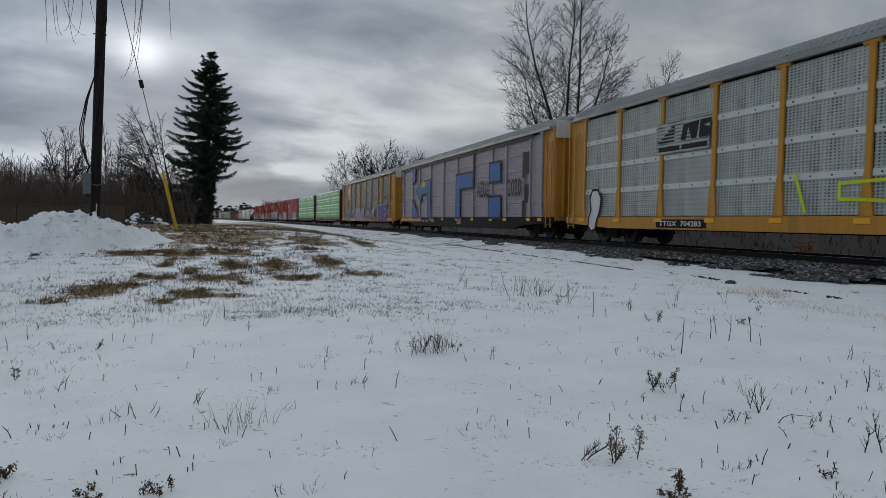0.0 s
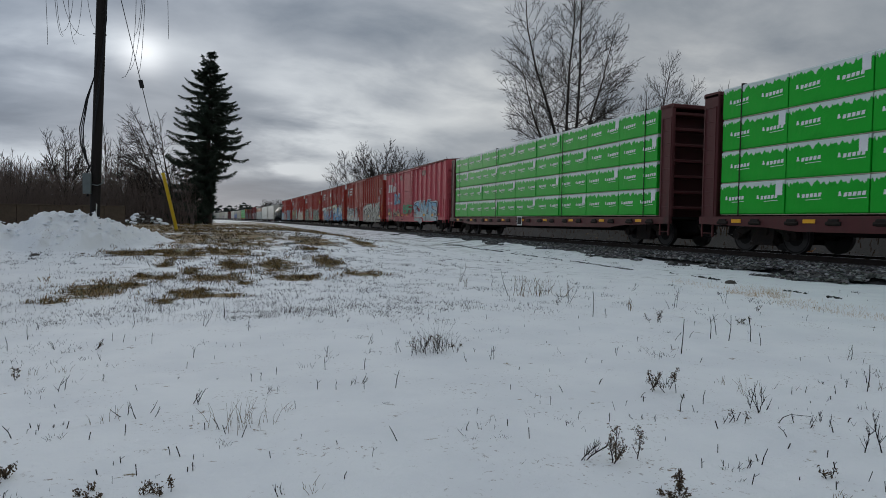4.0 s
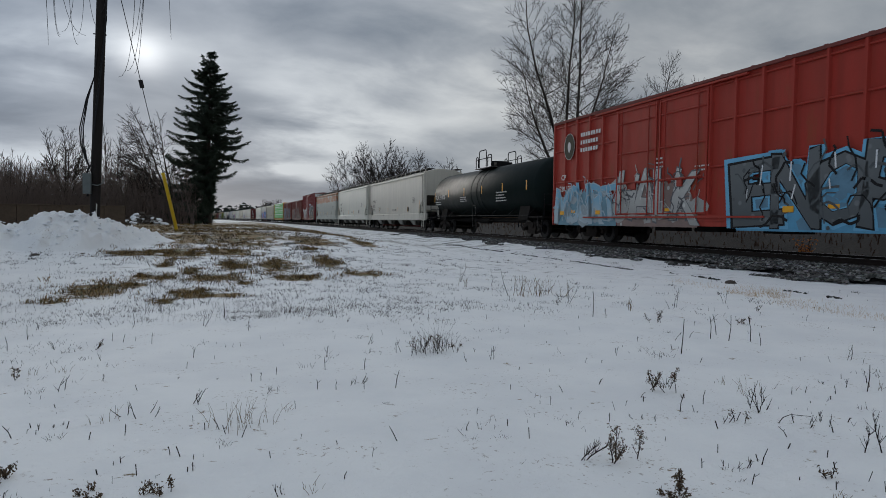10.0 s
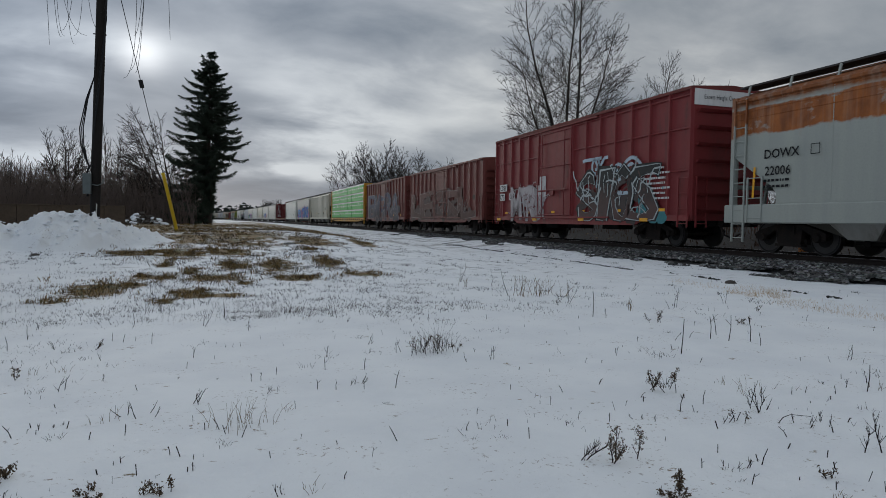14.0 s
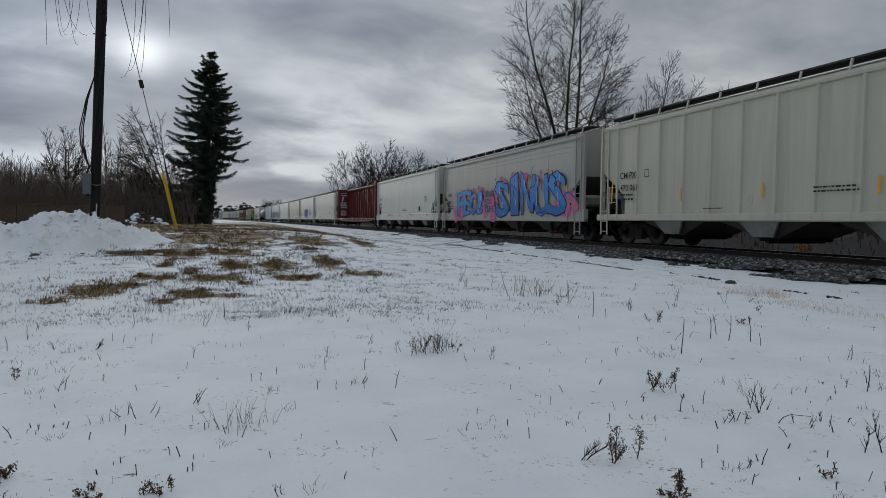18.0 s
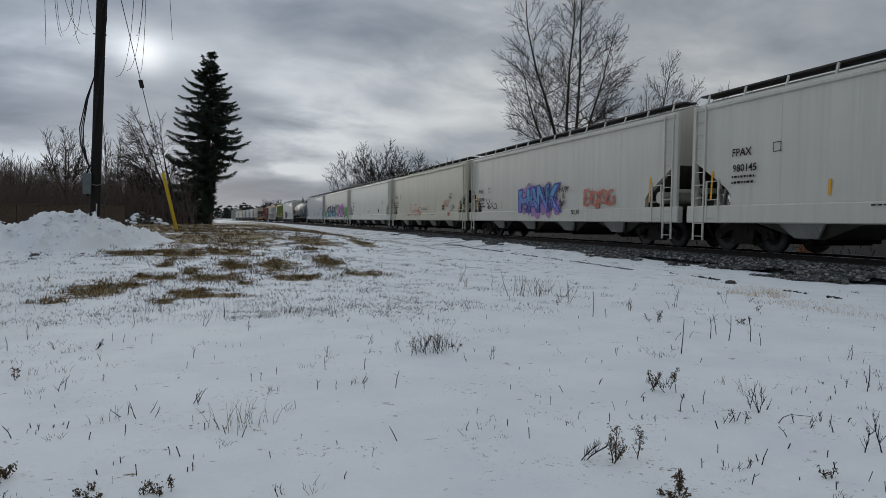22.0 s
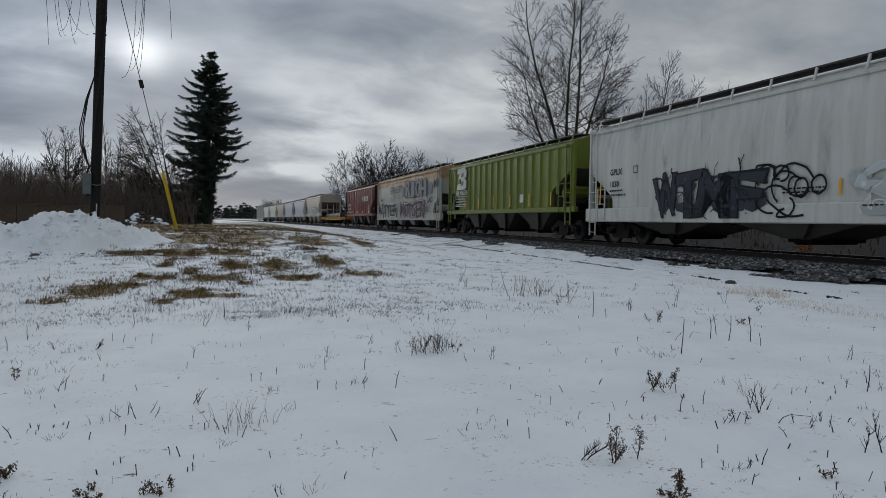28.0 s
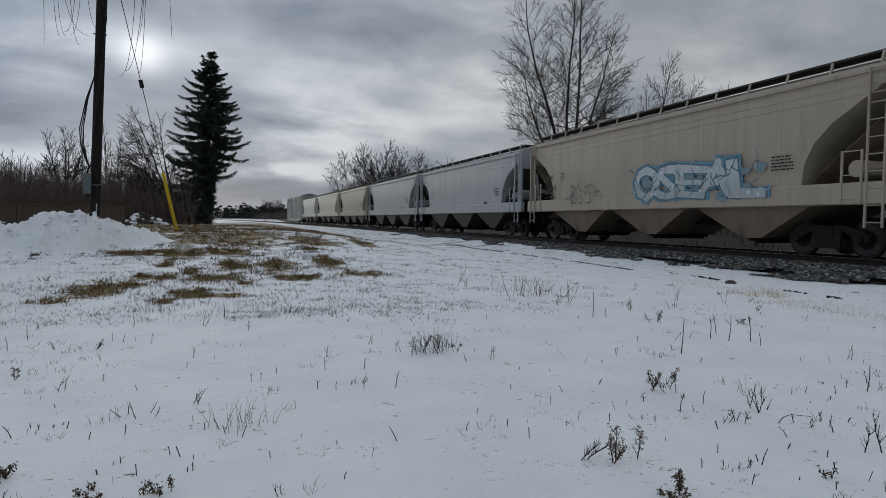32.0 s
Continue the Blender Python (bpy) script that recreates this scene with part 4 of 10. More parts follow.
# ---------------------------------------------------------------- boxcar
def boxcar(label, length, top, paint, roof_paint, posts=9, doors=2, door_at=None, door_w=2.45, belts=True, sill_z=0.78, excess=True, smooth_posts=False, group="boxcars of the train", door_paint=None):
    car = thing("boxcar", label, "boxcar", group)
    h, W = length / 2, 1.52
    side_top = top - 0.12
    door_at = door_at if door_at is not None else h
    d0, d1 = h - door_at - door_w * doors / 2, h - door_at + door_w * doors / 2     # y range of the doorway
    door_paint = door_paint or paint
    part("body", Geo().box(-W, -h + 0.03, sill_z + 0.12, W, h - 0.03, side_top), paint, car)
    roof = Geo().prism([(-W - 0.09, side_top - 0.03), (-W - 0.09, side_top + 0.06), (0, top + 0.06), (W + 0.09, side_top + 0.06), (W + 0.09, side_top - 0.03)], "y", -h, h)
    part("roof", roof, roof_paint, car)
    for k in range(int(length / 1.15)):
        y = -h + 0.5 + k * 1.15
        part("roof_rib", shared(("roofrib", roof_paint.name, round(top, 2)), lambda: Geo().prism([(-W - 0.05, side_top + 0.06), (-W - 0.05, side_top + 0.09), (0, top + 0.10), (W + 0.05, side_top + 0.09), (W + 0.05, side_top + 0.06), (0, top + 0.05)], "y", -0.05, 0.05).mesh("roof_rib", roof_paint)), None, car, at=pose(0, y, 0))
    sill = Geo()
    for s in (-1, 1):
        sill.add([(s * 1.5, -h, sill_z + 0.1), (s * 1.6, -h, sill_z + 0.1), (s * 1.6, h, sill_z + 0.1), (s * 1.5, h, sill_z + 0.1), (s * 1.5, -h, sill_z + 0.3), (s * 1.6, -h, sill_z + 0.3), (s * 1.6, h, sill_z + 0.3), (s * 1.5, h, sill_z + 0.3)],
                 [(0, 1, 2, 3), (4, 5, 6, 7), (0, 1, 5, 4), (1, 2, 6, 5), (2, 3, 7, 6), (3, 0, 4, 7)])
        y0, y1 = -h + 2.9, h - 2.9
        sill.prism([(y0 - 0.5, sill_z + 0.12), (y0, sill_z - 0.06), (y1, sill_z - 0.06), (y1 + 0.5, sill_z + 0.12)], "x", s * 1.5, s * 1.585)
    part("side_sill", sill, paint, car)
    # posts
    ys = []
    for a, b in ((-h + 0.06, d0), (d1, h - 0.06)):
        n = max(2, round((b - a) / (length / (2 * posts))))
        ys += [a + (b - a) * k / n for k in range(n + 1)]
    ph = side_top - sill_z - 0.22
    for y in ys:
        for s in (-1, 1):
            part("side_post", shared(("post", paint.name, round(ph, 2)), lambda: Geo().prism([(-0.07, 0), (-0.035, 0.075), (0.035, 0.075), (0.07, 0)], "z", 0, ph).mesh("side_post", paint)), None, car, at=pose(s * W, y, sill_z + 0.22, 0, 0, -90 * s))
    if belts:
        for z in ((0.37, 0.70, 0.955)):
            for a, b in zip(ys, ys[1:]):
                if b - a > 2.2 or abs(a - d0) < 0.01:
                    continue
                w = round(b - a - 0.11, 3)
                for s in (-1, 1):
                    part("belt_rail", shared(("belt", paint.name, w), lambda: Geo().cbox(-0.03, -w / 2, -0.03, 0.03, w / 2, 0.03, 0.015).mesh("belt_rail", paint)), None, car, at=pose(s * (W + 0.02), (a + b) / 2, sill_z + 0.22 + ph * z))
    # doors
    dh = side_top - sill_z - 0.40
    for k in range(doors):
        y = d0 + door_w * (k + 0.5)
        for s in (-1, 1):
            d = part("door", shared(("door", door_paint.name, round(dh, 2), door_w), lambda: Geo().cbox(-0.03, -door_w / 2 + 0.03, 0, 0.035, door_w / 2 - 0.03, dh, 0.02).mesh("door", door_paint)), None, car, "sliding plug door with lock bars", at=pose(s * (W + 0.03), y, sill_z + 0.26, 0, 0, 0 if s > 0 else 180))
            if s > 0:
                continue
            for q in (0.02, 0.30, 0.58, 0.86, 0.97):
                part("door_rib", shared(("drib", door_paint.name, door_w), lambda: Geo().cbox(0.035, -door_w / 2 + 0.08, -0.025, 0.07, door_w / 2 - 0.08, 0.035, 0.015).mesh("door_rib", door_paint)), None, d, at=pose(0, 0, dh * q))
            for e in (-1, 1):
                part("door_stile", shared(("dstile", door_paint.name, round(dh, 2)), lambda: Geo().cbox(0.035, -0.04, 0.05, 0.075, 0.04, dh - 0.05, 0.015).mesh("door_stile", door_paint)), None, d, at=pose(0, e * (door_w / 2 - 0.10), 0))
            def bar_make():
                g = Geo()
                for o in (-0.32, 0.32):
                    g.tube((0.10, o * door_w, 0.05), (0.10, o * door_w, dh - 0.1), 0.02, n=6)
                g.tube((0.12, -0.42 * door_w, 0.31 * dh), (0.12, 0.42 * door_w, 0.31 * dh), 0.02, n=6)
                g.cbox(0.08, -0.12, 0.24 * dh, 0.13, 0.12, 0.30 * dh)
                return g.mesh("lock_bar", door_paint)
            part("lock_bar", shared(("lock", door_paint.name, door_w, round(dh, 2)), bar_make), None, d)
    tracks = Geo()
    for s in (-1, 1):
        a, b = sorted((s * (W + 0.02), s * (W + 0.13)))
        tracks.box(a, d0 - door_w * 0.9, sill_z + 0.20, b, d1 + door_w * 0.9, sill_z + 0.255)
        tracks.box(a, d0 - door_w * 0.6, side_top - 0.12, b, d1 + door_w * 0.6, side_top - 0.06)
    part("door_track", tracks, paint, car)
    # ends
    for s in (-1, 1):
        e = part("end_wall", Geo().cbox(-W, s * h - 0.03, sill_z + 0.12, W, s * h + 0.03, side_top + 0.02), paint, car)
        n = 7
        for k in range(n):
            z = sill_z + 0.45 + (side_top - sill_z - 1.1) * k / (n - 1)
            part("end_rib", shared(("endrib", paint.name), lambda: Geo().prism([(-0.14, 0), (-0.05, 0.09), (0.05, 0.09), (0.14, 0)], "x", -W + 0.12, W - 0.12).mesh("end_rib", paint)), None, e, at=Matrix.Translation((0, s * (h + 0.03), z)) @ Euler((radians(-90 if s > 0 else 90), 0, 0)).to_matrix().to_4x4() @ Euler((radians(90), 0, 0)).to_matrix().to_4x4())
        if excess:
            part("height_panel", Geo().box(-W, s * (h + 0.035), side_top - 0.52, W, s * (h + 0.045), side_top - 0.02), M_WHITE, e, "white excess height warning panel")
        for sx in (-1, 1):
            ladder(car, sx * (W + 0.07), s * (h - 0.30), sill_z - 0.1, sill_z + 1.5, paint)
        ladder(car, -1.2, s * (h + 0.10), sill_z - 0.1, sill_z + 1.5, paint, 0.4, "y")
    if excess:
        vs, fs = glyphs("Excess Height Car")
        g = Geo()
        g.v, g.f = [(v[0] * 0.16, 0, v[1] * 0.2) for v in vs], fs
        part("lettering", g, M_BLACKPAINT, car, "black warning words", at=pose(-W + 0.35, -h - 0.055, side_top - 0.32))
    under = Geo().cbox(-0.32, -h + 0.2, 0.75, 0.32, h - 0.2, sill_z + 0.15)
    for y in (-2.6, 0.2, 2.2):
        under.cbox(-1.1, y - 0.6, 0.55, -0.45, y + 0.5, sill_z + 0.1)
    part("underframe", under, M_DARKUNDER, car)
    for k in range(6):
        u = length * (0.09 + 0.163 * k)
        patch(car, "reflector", u, sill_z + 0.42, 0.32, 0.10, M_YELLOW, -W - 0.075, h)
    running_gear(car, length, 2.45)
    return car


# ---------------------------------------------------------------- covered hopper
def hopper(label, length, top, paint, sill_paint=None, ribs=0, side_bottom=1.05, bays=4, slope=1.75, round_side=False, group="covered hoppers of the train", gate=None, bay_paint=None, ladder_mat=None, cut_high=None, slope_paint=None, half_end=0.9, scoop=False, creases=True):
    """Covered hopper: slab sides, sloped end sheets behind open end frames, pyramids below, walkway on top."""
    car = thing("covered_hopper", label, "hopper car", group)
    h, W = length / 2, 1.55
    sill_paint = sill_paint or paint
    lm = ladder_mat or paint
    cut = cut_high or side_bottom + 1.45
    eave = top - 0.30

    def section(y, zb):
        if round_side:
            mid = (zb + eave) / 2
            pr = [(-W * 0.97, zb), (-W * 1.02, zb + (eave - zb) * 0.33), (-W * 1.02, zb + (eave - zb) * 0.66), (-W * 0.93, eave - 0.12), (-W * 0.80, eave + 0.10), (-W * 0.45, top - 0.03)]
        else:
            pr = [(-W, zb), (-W, zb + (eave - zb) * 0.4), (-W, eave - 0.12), (-W + 0.02, eave - 0.08), (-W + 0.10, eave + 0.04), (-W * 0.5, top - 0.03)]
        pr = pr + [(-x, z) for x, z in reversed(pr)]
        return [(x, y, z) for x, z in pr]

    # the end's edge: how far in from the end, and how low the side reaches there
    if scoop:
        edge = [(0.0, top - 0.6), (0.35, top - 0.85), (1.45, 3.25), (1.95, 2.8), (2.2, 2.3), (2.3, side_bottom)]
    else:
        edge = [(0.0, cut + half_end), (0.02, side_bottom + 1.65), (slope - 0.4, side_bottom + 0.80), (slope - 0.22, side_bottom + 0.60), (slope - 0.2, side_bottom)]
    g = Geo().loft([section(-h + i, zb) for i, zb in edge] + [section(h - i, zb) for i, zb in reversed(edge)])
    part("body", g, paint, car, smooth=True)
    # sheets that slope down under the ends, grime and shadow both in their colour
    for s in (-1, 1):
        rim = [(s * (h - i + 0.012), zb - 0.012) for i, zb in edge[1:]]
        if scoop:
            rim = [(s * (h - 0.02), 3.46), (s * (h - 0.9), 2.78), (s * (h - 1.9), 2.05), (s * (h - 2.24), side_bottom + 0.05)]
            wall_y = sorted((s * (h - 0.035), s * (h + 0.005)))
            part("end_wall", Geo().cbox(-1.42, wall_y[0], 3.46, 1.42, wall_y[1], top - 0.10, 0.01), paint, car)
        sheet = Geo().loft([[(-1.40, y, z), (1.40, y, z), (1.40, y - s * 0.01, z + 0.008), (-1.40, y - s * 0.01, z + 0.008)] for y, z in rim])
        part("slope_sheet", sheet, slope_paint or P_SLOPE, car, "grimy and shaded sloping end sheet")
    if creases and not ribs and not round_side:
        for dz in (0.22, 0.42, 0.62):
            for s in (-1, 1):
                a, b = sorted((s * (W - 0.004), s * (W + 0.007)))
                part("side_crease", shared(("crease", paint.name, round(length, 1), s, round(eave - dz, 2)), lambda: Geo().cbox(a, -h + 0.03, eave - dz - 0.012, b, h - 0.03, eave - dz + 0.012, 0.004).mesh("side_crease", paint)), None, car)
    # eave lip
    lip = Geo()
    for s in (-1, 1):
        x0 = s * W * (0.93 if round_side else 1.0)
        a, b = sorted((x0 - s * 0.05, x0 + s * 0.045))
        lip.cbox(a, -h, eave - 0.16, b, h, eave - 0.05, 0.02)
    part("eave_rail", lip, paint, car)
    # side sill
    sill = Geo()
    for s in (-1, 1):
        a, b = sorted((s * 1.40, s * 1.60))
        sill.cbox(a, -h - 0.25, side_bottom - 0.22, b, h + 0.25, side_bottom + (0.02 if ribs else 0.30), 0.03)
    part("side_sill", sill, sill_paint, car)
    for s in (-1, 1):
        part("end_platform", Geo().box(-1.55, s * (h - 1.75), side_bottom - 0.20, 1.55, s * (h + 0.25), side_bottom - 0.14), M_DARKUNDER, car)
    # ribs
    if ribs:
        for k in range(ribs):
            y = -h + slope * 0.6 + (length - slope * 1.2) * k / (ribs - 1)
            rh = eave - 0.15 - (side_bottom if abs(y) < h - slope else side_bottom + (abs(y) - h + slope) / slope * (cut - side_bottom))
            for s in (-1, 1):
                part("side_rib", shared(("rib", paint.name, round(rh, 2)), lambda: Geo().prism([(-0.06, 0), (-0.03, 0.06), (0.03, 0.06), (0.06, 0)], "z", 0, rh).mesh("side_rib", paint)), None, car, at=pose(s * W, y, eave - 0.15 - rh, 0, 0, -90 * s))
    else:
        for k in range(1, 6):
            y = -h + length * k / 6
            for s in (-1, 1):
                part("weld_seam", shared(("seam", paint.name, round(eave - side_bottom, 2)), lambda: Geo().box(-0.004, -0.012, 0, 0.004, 0.012, eave - side_bottom - 0.5).mesh("weld_seam", paint)), None, car, at=pose(s * (W * (1.0 if not round_side else 1.017)), y, side_bottom + 0.32))
    # end frames
    for s in (-1, 1):
        ye = s * (h + 0.02)
        fr = Geo()
        for sx in (-1, 1):
            a, b = sorted((sx * 1.43, sx * 1.57))
            fr.cbox(a, ye - 0.10, side_bottom - 0.15, b, ye + 0.10, eave + 0.02, 0.02)
            fr.tube((sx * 0.45, ye, side_bottom - 0.1), (sx * 0.45, ye - s * 0.35, cut + 0.4), 0.06, n=6)
        fr.cbox(-1.55, ye - 0.05, side_bottom + 0.75, 1.55, ye + 0.05, side_bottom + 0.87, 0.02)
        part("end_frame", fr, lm if ladder_mat else sill_paint, car)
        for sx in (-1, 1):
            ladder(car, sx * 1.60, s * (h - 0.02 - 0.25), side_bottom - 0.75, eave - 0.05, lm, 0.42, "x")
            ladder(car, sx * 1.60, s * (h - 0.85), side_bottom - 0.2, side_bottom + 1.05, lm, 0.5, "x", "grab_iron")
        ladder(car, 1.1, s * (h + 0.12), side_bottom - 0.6, top - 0.2, lm, 0.42, "y")
        part("brake_gear", Geo().cbox(-0.5, ye - s * 0.5 - 0.15, side_bottom - 0.12, 0.25, ye - s * 0.5 + 0.2, side_bottom + 0.35, 0.05).tube((-0.9, ye - s * 0.8, side_bottom + 0.1), (0.5, ye - s * 0.8, side_bottom + 0.1), 0.13, n=10), M_DARKUNDER, car)
        if s < 0:
            part("air_reservoir", Geo().path([(-1.48, ye + 0.85, side_bottom + 0.62), (-1.42, ye + 0.85, side_bottom + 0.62), (-0.35, ye + 0.85, side_bottom + 0.62), (-0.28, ye + 0.85, side_bottom + 0.62)], 0.20, 14), paint, car, "round air reservoir")
    # hoppers below
    bay_l = (length - 2 * slope - 0.2) / bays
    for k in range(bays):
        y = -h + slope + 0.1 + bay_l * (k + 0.5)
        # unless scooped, slopes carry grime and underside shade in their colour; faces stay paler
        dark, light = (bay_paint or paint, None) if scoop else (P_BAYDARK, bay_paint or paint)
        xt, xb = (1.45, 1.22) if scoop else (1.30, 1.02)
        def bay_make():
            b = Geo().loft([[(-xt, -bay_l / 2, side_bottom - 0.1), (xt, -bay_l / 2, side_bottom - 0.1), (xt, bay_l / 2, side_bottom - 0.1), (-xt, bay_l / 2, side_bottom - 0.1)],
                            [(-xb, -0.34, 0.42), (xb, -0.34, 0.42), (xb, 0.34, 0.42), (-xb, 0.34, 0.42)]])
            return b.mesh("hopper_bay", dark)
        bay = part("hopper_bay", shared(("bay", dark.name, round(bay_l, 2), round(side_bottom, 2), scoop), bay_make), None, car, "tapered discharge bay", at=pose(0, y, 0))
        if light:
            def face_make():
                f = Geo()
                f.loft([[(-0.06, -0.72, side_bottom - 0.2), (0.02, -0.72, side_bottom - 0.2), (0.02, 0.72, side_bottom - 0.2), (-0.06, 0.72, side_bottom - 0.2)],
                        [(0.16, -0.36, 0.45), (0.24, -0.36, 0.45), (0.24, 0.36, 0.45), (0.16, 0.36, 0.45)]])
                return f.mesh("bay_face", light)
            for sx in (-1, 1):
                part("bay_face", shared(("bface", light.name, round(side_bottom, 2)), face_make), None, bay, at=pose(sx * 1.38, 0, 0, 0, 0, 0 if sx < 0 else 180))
        def gate_make():
            q = Geo().cbox(-0.95, -0.38, 0.33, 0.95, 0.38, 0.45, 0.02)
            q.tube((-1.05, 0, 0.36), (1.05, 0, 0.36), 0.09, n=10)
            return q.mesh("outlet_gate", gate or M_DARKUNDER)
        part("outlet_gate", shared(("gate", (gate or M_DARKUNDER).name), gate_make), None, bay)
    # walkway
    wz = top + 0.05
    for s in (-1, 1):
        a, b = sorted((s * 0.80, s * 1.36))
        part("walkway_board", Geo().box(a, -h - 0.05, wz - 0.045, b, h + 0.05, wz), M_GRATE, car, "dark steel grating walkway")
        n = 14
        for k in range(n):
            y = -h + 0.35 + (length - 0.7) * k / (n - 1)
            part("walkway_post", shared(("wpost", paint.name), lambda: Geo().add([(-0.02, -0.03, 0), (0.02, -0.03, 0), (0.02, 0.03, 0), (-0.02, 0.03, 0), (-0.02 + 0.08, -0.03, 0.33), (0.02 + 0.08, -0.03, 0.33), (0.02 + 0.08, 0.03, 0.33), (-0.02 + 0.08, 0.03, 0.33)], [(0, 3, 2, 1), (4, 5, 6, 7), (0, 1, 5, 4), (1, 2, 6, 5), (2, 3, 7, 6), (3, 0, 4, 7)]).mesh("walkway_post", paint)), None, car, at=pose(s * (W * 0.93), y, wz - 0.36, 0, 0, 0 if s < 0 else 180))
    hatch = Geo().prism([(-0.4, top - 0.06), (-0.36, top + 0.10), (0.36, top + 0.10), (0.4, top - 0.06)], "y", -h + 0.8, h - 0.8)
    part("roof_hatch", hatch, paint, car, "long trough hatch cover")
    part("underframe", Geo().cbox(-0.3, -h, 0.78, 0.3, h, 1.0), M_DARKUNDER, car)
    running_gear(car, length + 0.4, 2.1 if scoop else 1.75)
    return car


# ---------------------------------------------------------------- autorack
def autorack(label, length, panel_paint, frame_paint, roof_paint, sill_paint=None, bays=10, rows=5, post_paint=None, strip_paint=None, belly=0.42, group="autorack cars of the train", posts=None, end_paint=None, hood=None):
    car = thing("autorack_car", label, "autorack car", group)
    h, W = length / 2, 1.53
    sill_paint = sill_paint or frame_paint
    post_paint = post_paint or frame_paint
    z0, z1 = 1.02, 5.05
    sill = Geo()
    for s in (-1, 1):
        sill.prism([(-h, 0.78), (-h + 3.2, 0.2 + belly if belly < 0.5 else belly), (-h + 4.2, belly), (h - 4.2, belly), (h - 3.2, 0.2 + belly if belly < 0.5 else belly), (h, 0.78), (h, z0), (-h, z0)], "x", s * 1.40, s * 1.60)
    part("side_sill", sill, sill_paint, car)
    part("deck", Geo().box(-1.4, -h + 0.05, 0.95, 1.4, h - 0.05, 1.02).box(-1.45, -h + 0.3, 2.9, 1.45, h - 0.3, 2.96), M_DARKUNDER, car)
    part("underframe", Geo().cbox(-0.35, -h, 0.55, 0.35, h, 0.95), M_DARKUNDER, car)
    prof = [(-W - 0.10, z1 - 0.05), (-W - 0.10, z1 + 0.10), (-W + 0.05, z1 + 0.30), (-W * 0.55, z1 + 0.58), (0, z1 + 0.68), (W * 0.55, z1 + 0.58), (W - 0.05, z1 + 0.30), (W + 0.10, z1 + 0.10), (W + 0.10, z1 - 0.05)]
    ends = [(x * 0.82, z - 0.10 if z > z1 + 0.2 else z) for x, z in prof]
    roof = Geo().loft([[(x, -h, z) for x, z in ends], [(x, -h + 0.5, z) for x, z in prof], [(x, h - 0.5, z) for x, z in prof], [(x, h, z) for x, z in ends]])
    part("roof", roof, roof_paint, car, "corrugated galvanised roof", smooth=False)
    corr = Geo()
    n = int((length - 1.4) / 0.19)
    rise = prof[1:-1]
    for k in range(n):
        y = -h + 0.7 + (length - 1.4) * k / (n - 1)
        corr.loft([[(x, y - 0.06, z) for x, z in rise], [(x * 1.006, y - 0.02, z + 0.022) for x, z in rise], [(x * 1.006, y + 0.02, z + 0.022) for x, z in rise], [(x, y + 0.06, z) for x, z in rise]])
    for s in (-1, 1):
        part("roof_edge", Geo().cbox(*((-W - 0.135, -h + 0.3, z1 - 0.07, -W - 0.06, h - 0.3, z1 + 0.0) if s < 0 else (W + 0.06, -h + 0.3, z1 - 0.07, W + 0.135, h - 0.3, z1 + 0.0)), 0.01), roof_paint, car)
    tagged(part("roof_corrugation", corr, roof_paint, car), kind="stuff")
    # end bays with ladders, posts and panels
    # metres from the far end at which the posts stand
    posts = posts or [1.35 + (length - 2.7) * k / bays for k in range(bays + 1)]
    ys = [h - u for u in posts]
    for y in ys:
        for s in (-1, 1):
            part("side_post", shared(("apost", post_paint.name), lambda: Geo().cbox(-0.05, -0.08, 0, 0.05, 0.08, z1 - z0 - 0.05, 0.02).cbox(-0.05, -0.22, z1 - z0 - 0.15, 0.06, 0.22, z1 - z0, 0.02).prism([(-0.08, 1.0), (-0.17, 0), (0.17, 0), (0.08, 1.0)], "x", -0.05, 0.06).mesh("side_post", post_paint)), None, car, at=pose(s * (W + 0.03), y, z0, 0, 0, 0 if s > 0 else 180))
    ph = (z1 - z0 - 0.15) / rows
    def panel_make(bw):
        # one sheet with shallow waves
        m = 12
        wave = [(0.012 + (0.006 if i % 2 else 0.0), ph * i / m) for i in range(m + 1)]
        wave[-1] = (0.012, ph - 0.01)
        return Geo().prism([(-0.012, 0)] + wave + [(-0.012, ph - 0.01)], "y", -bw / 2 + 0.11, bw / 2 - 0.11).mesh("side_panel", panel_paint)
    def strip_make(bw):
        g = Geo().prism([(0.012, -0.09), (0.036, -0.075), (0.036, 0.075), (0.012, 0.09)], "y", -bw / 2 + 0.10, bw / 2 - 0.10)
        return g.mesh("panel_strip", strip_paint or panel_paint)
    def bolt_make():
        return Geo().tube((0.03, 0, 0), (0.05, 0, 0), 0.024, n=6).mesh("strip_bolt", M_STEEL)
    for ya, yb in zip(ys, ys[1:]):
        y, bw = (ya + yb) / 2, ya - yb
        for r in range(rows):
            for s in (-1, 1):
                p = part("side_panel", shared(("apanel", panel_paint.name, round(bw, 2)), lambda: panel_make(bw)), None, car, at=pose(s * (W - 0.005), y, z0 + 0.02 + ph * r, 0, 0, 0 if s > 0 else 180))
                if r and s < 0:
                    part("panel_strip", shared(("astrip", panel_paint.name, round(bw, 2)), lambda: strip_make(bw)), None, p)
                    if strip_paint:
                        for q in (-0.9, -0.3, 0.3, 0.9):
                            part("strip_bolt", shared("sbolt", bolt_make), None, p, at=pose(0, q, 0))
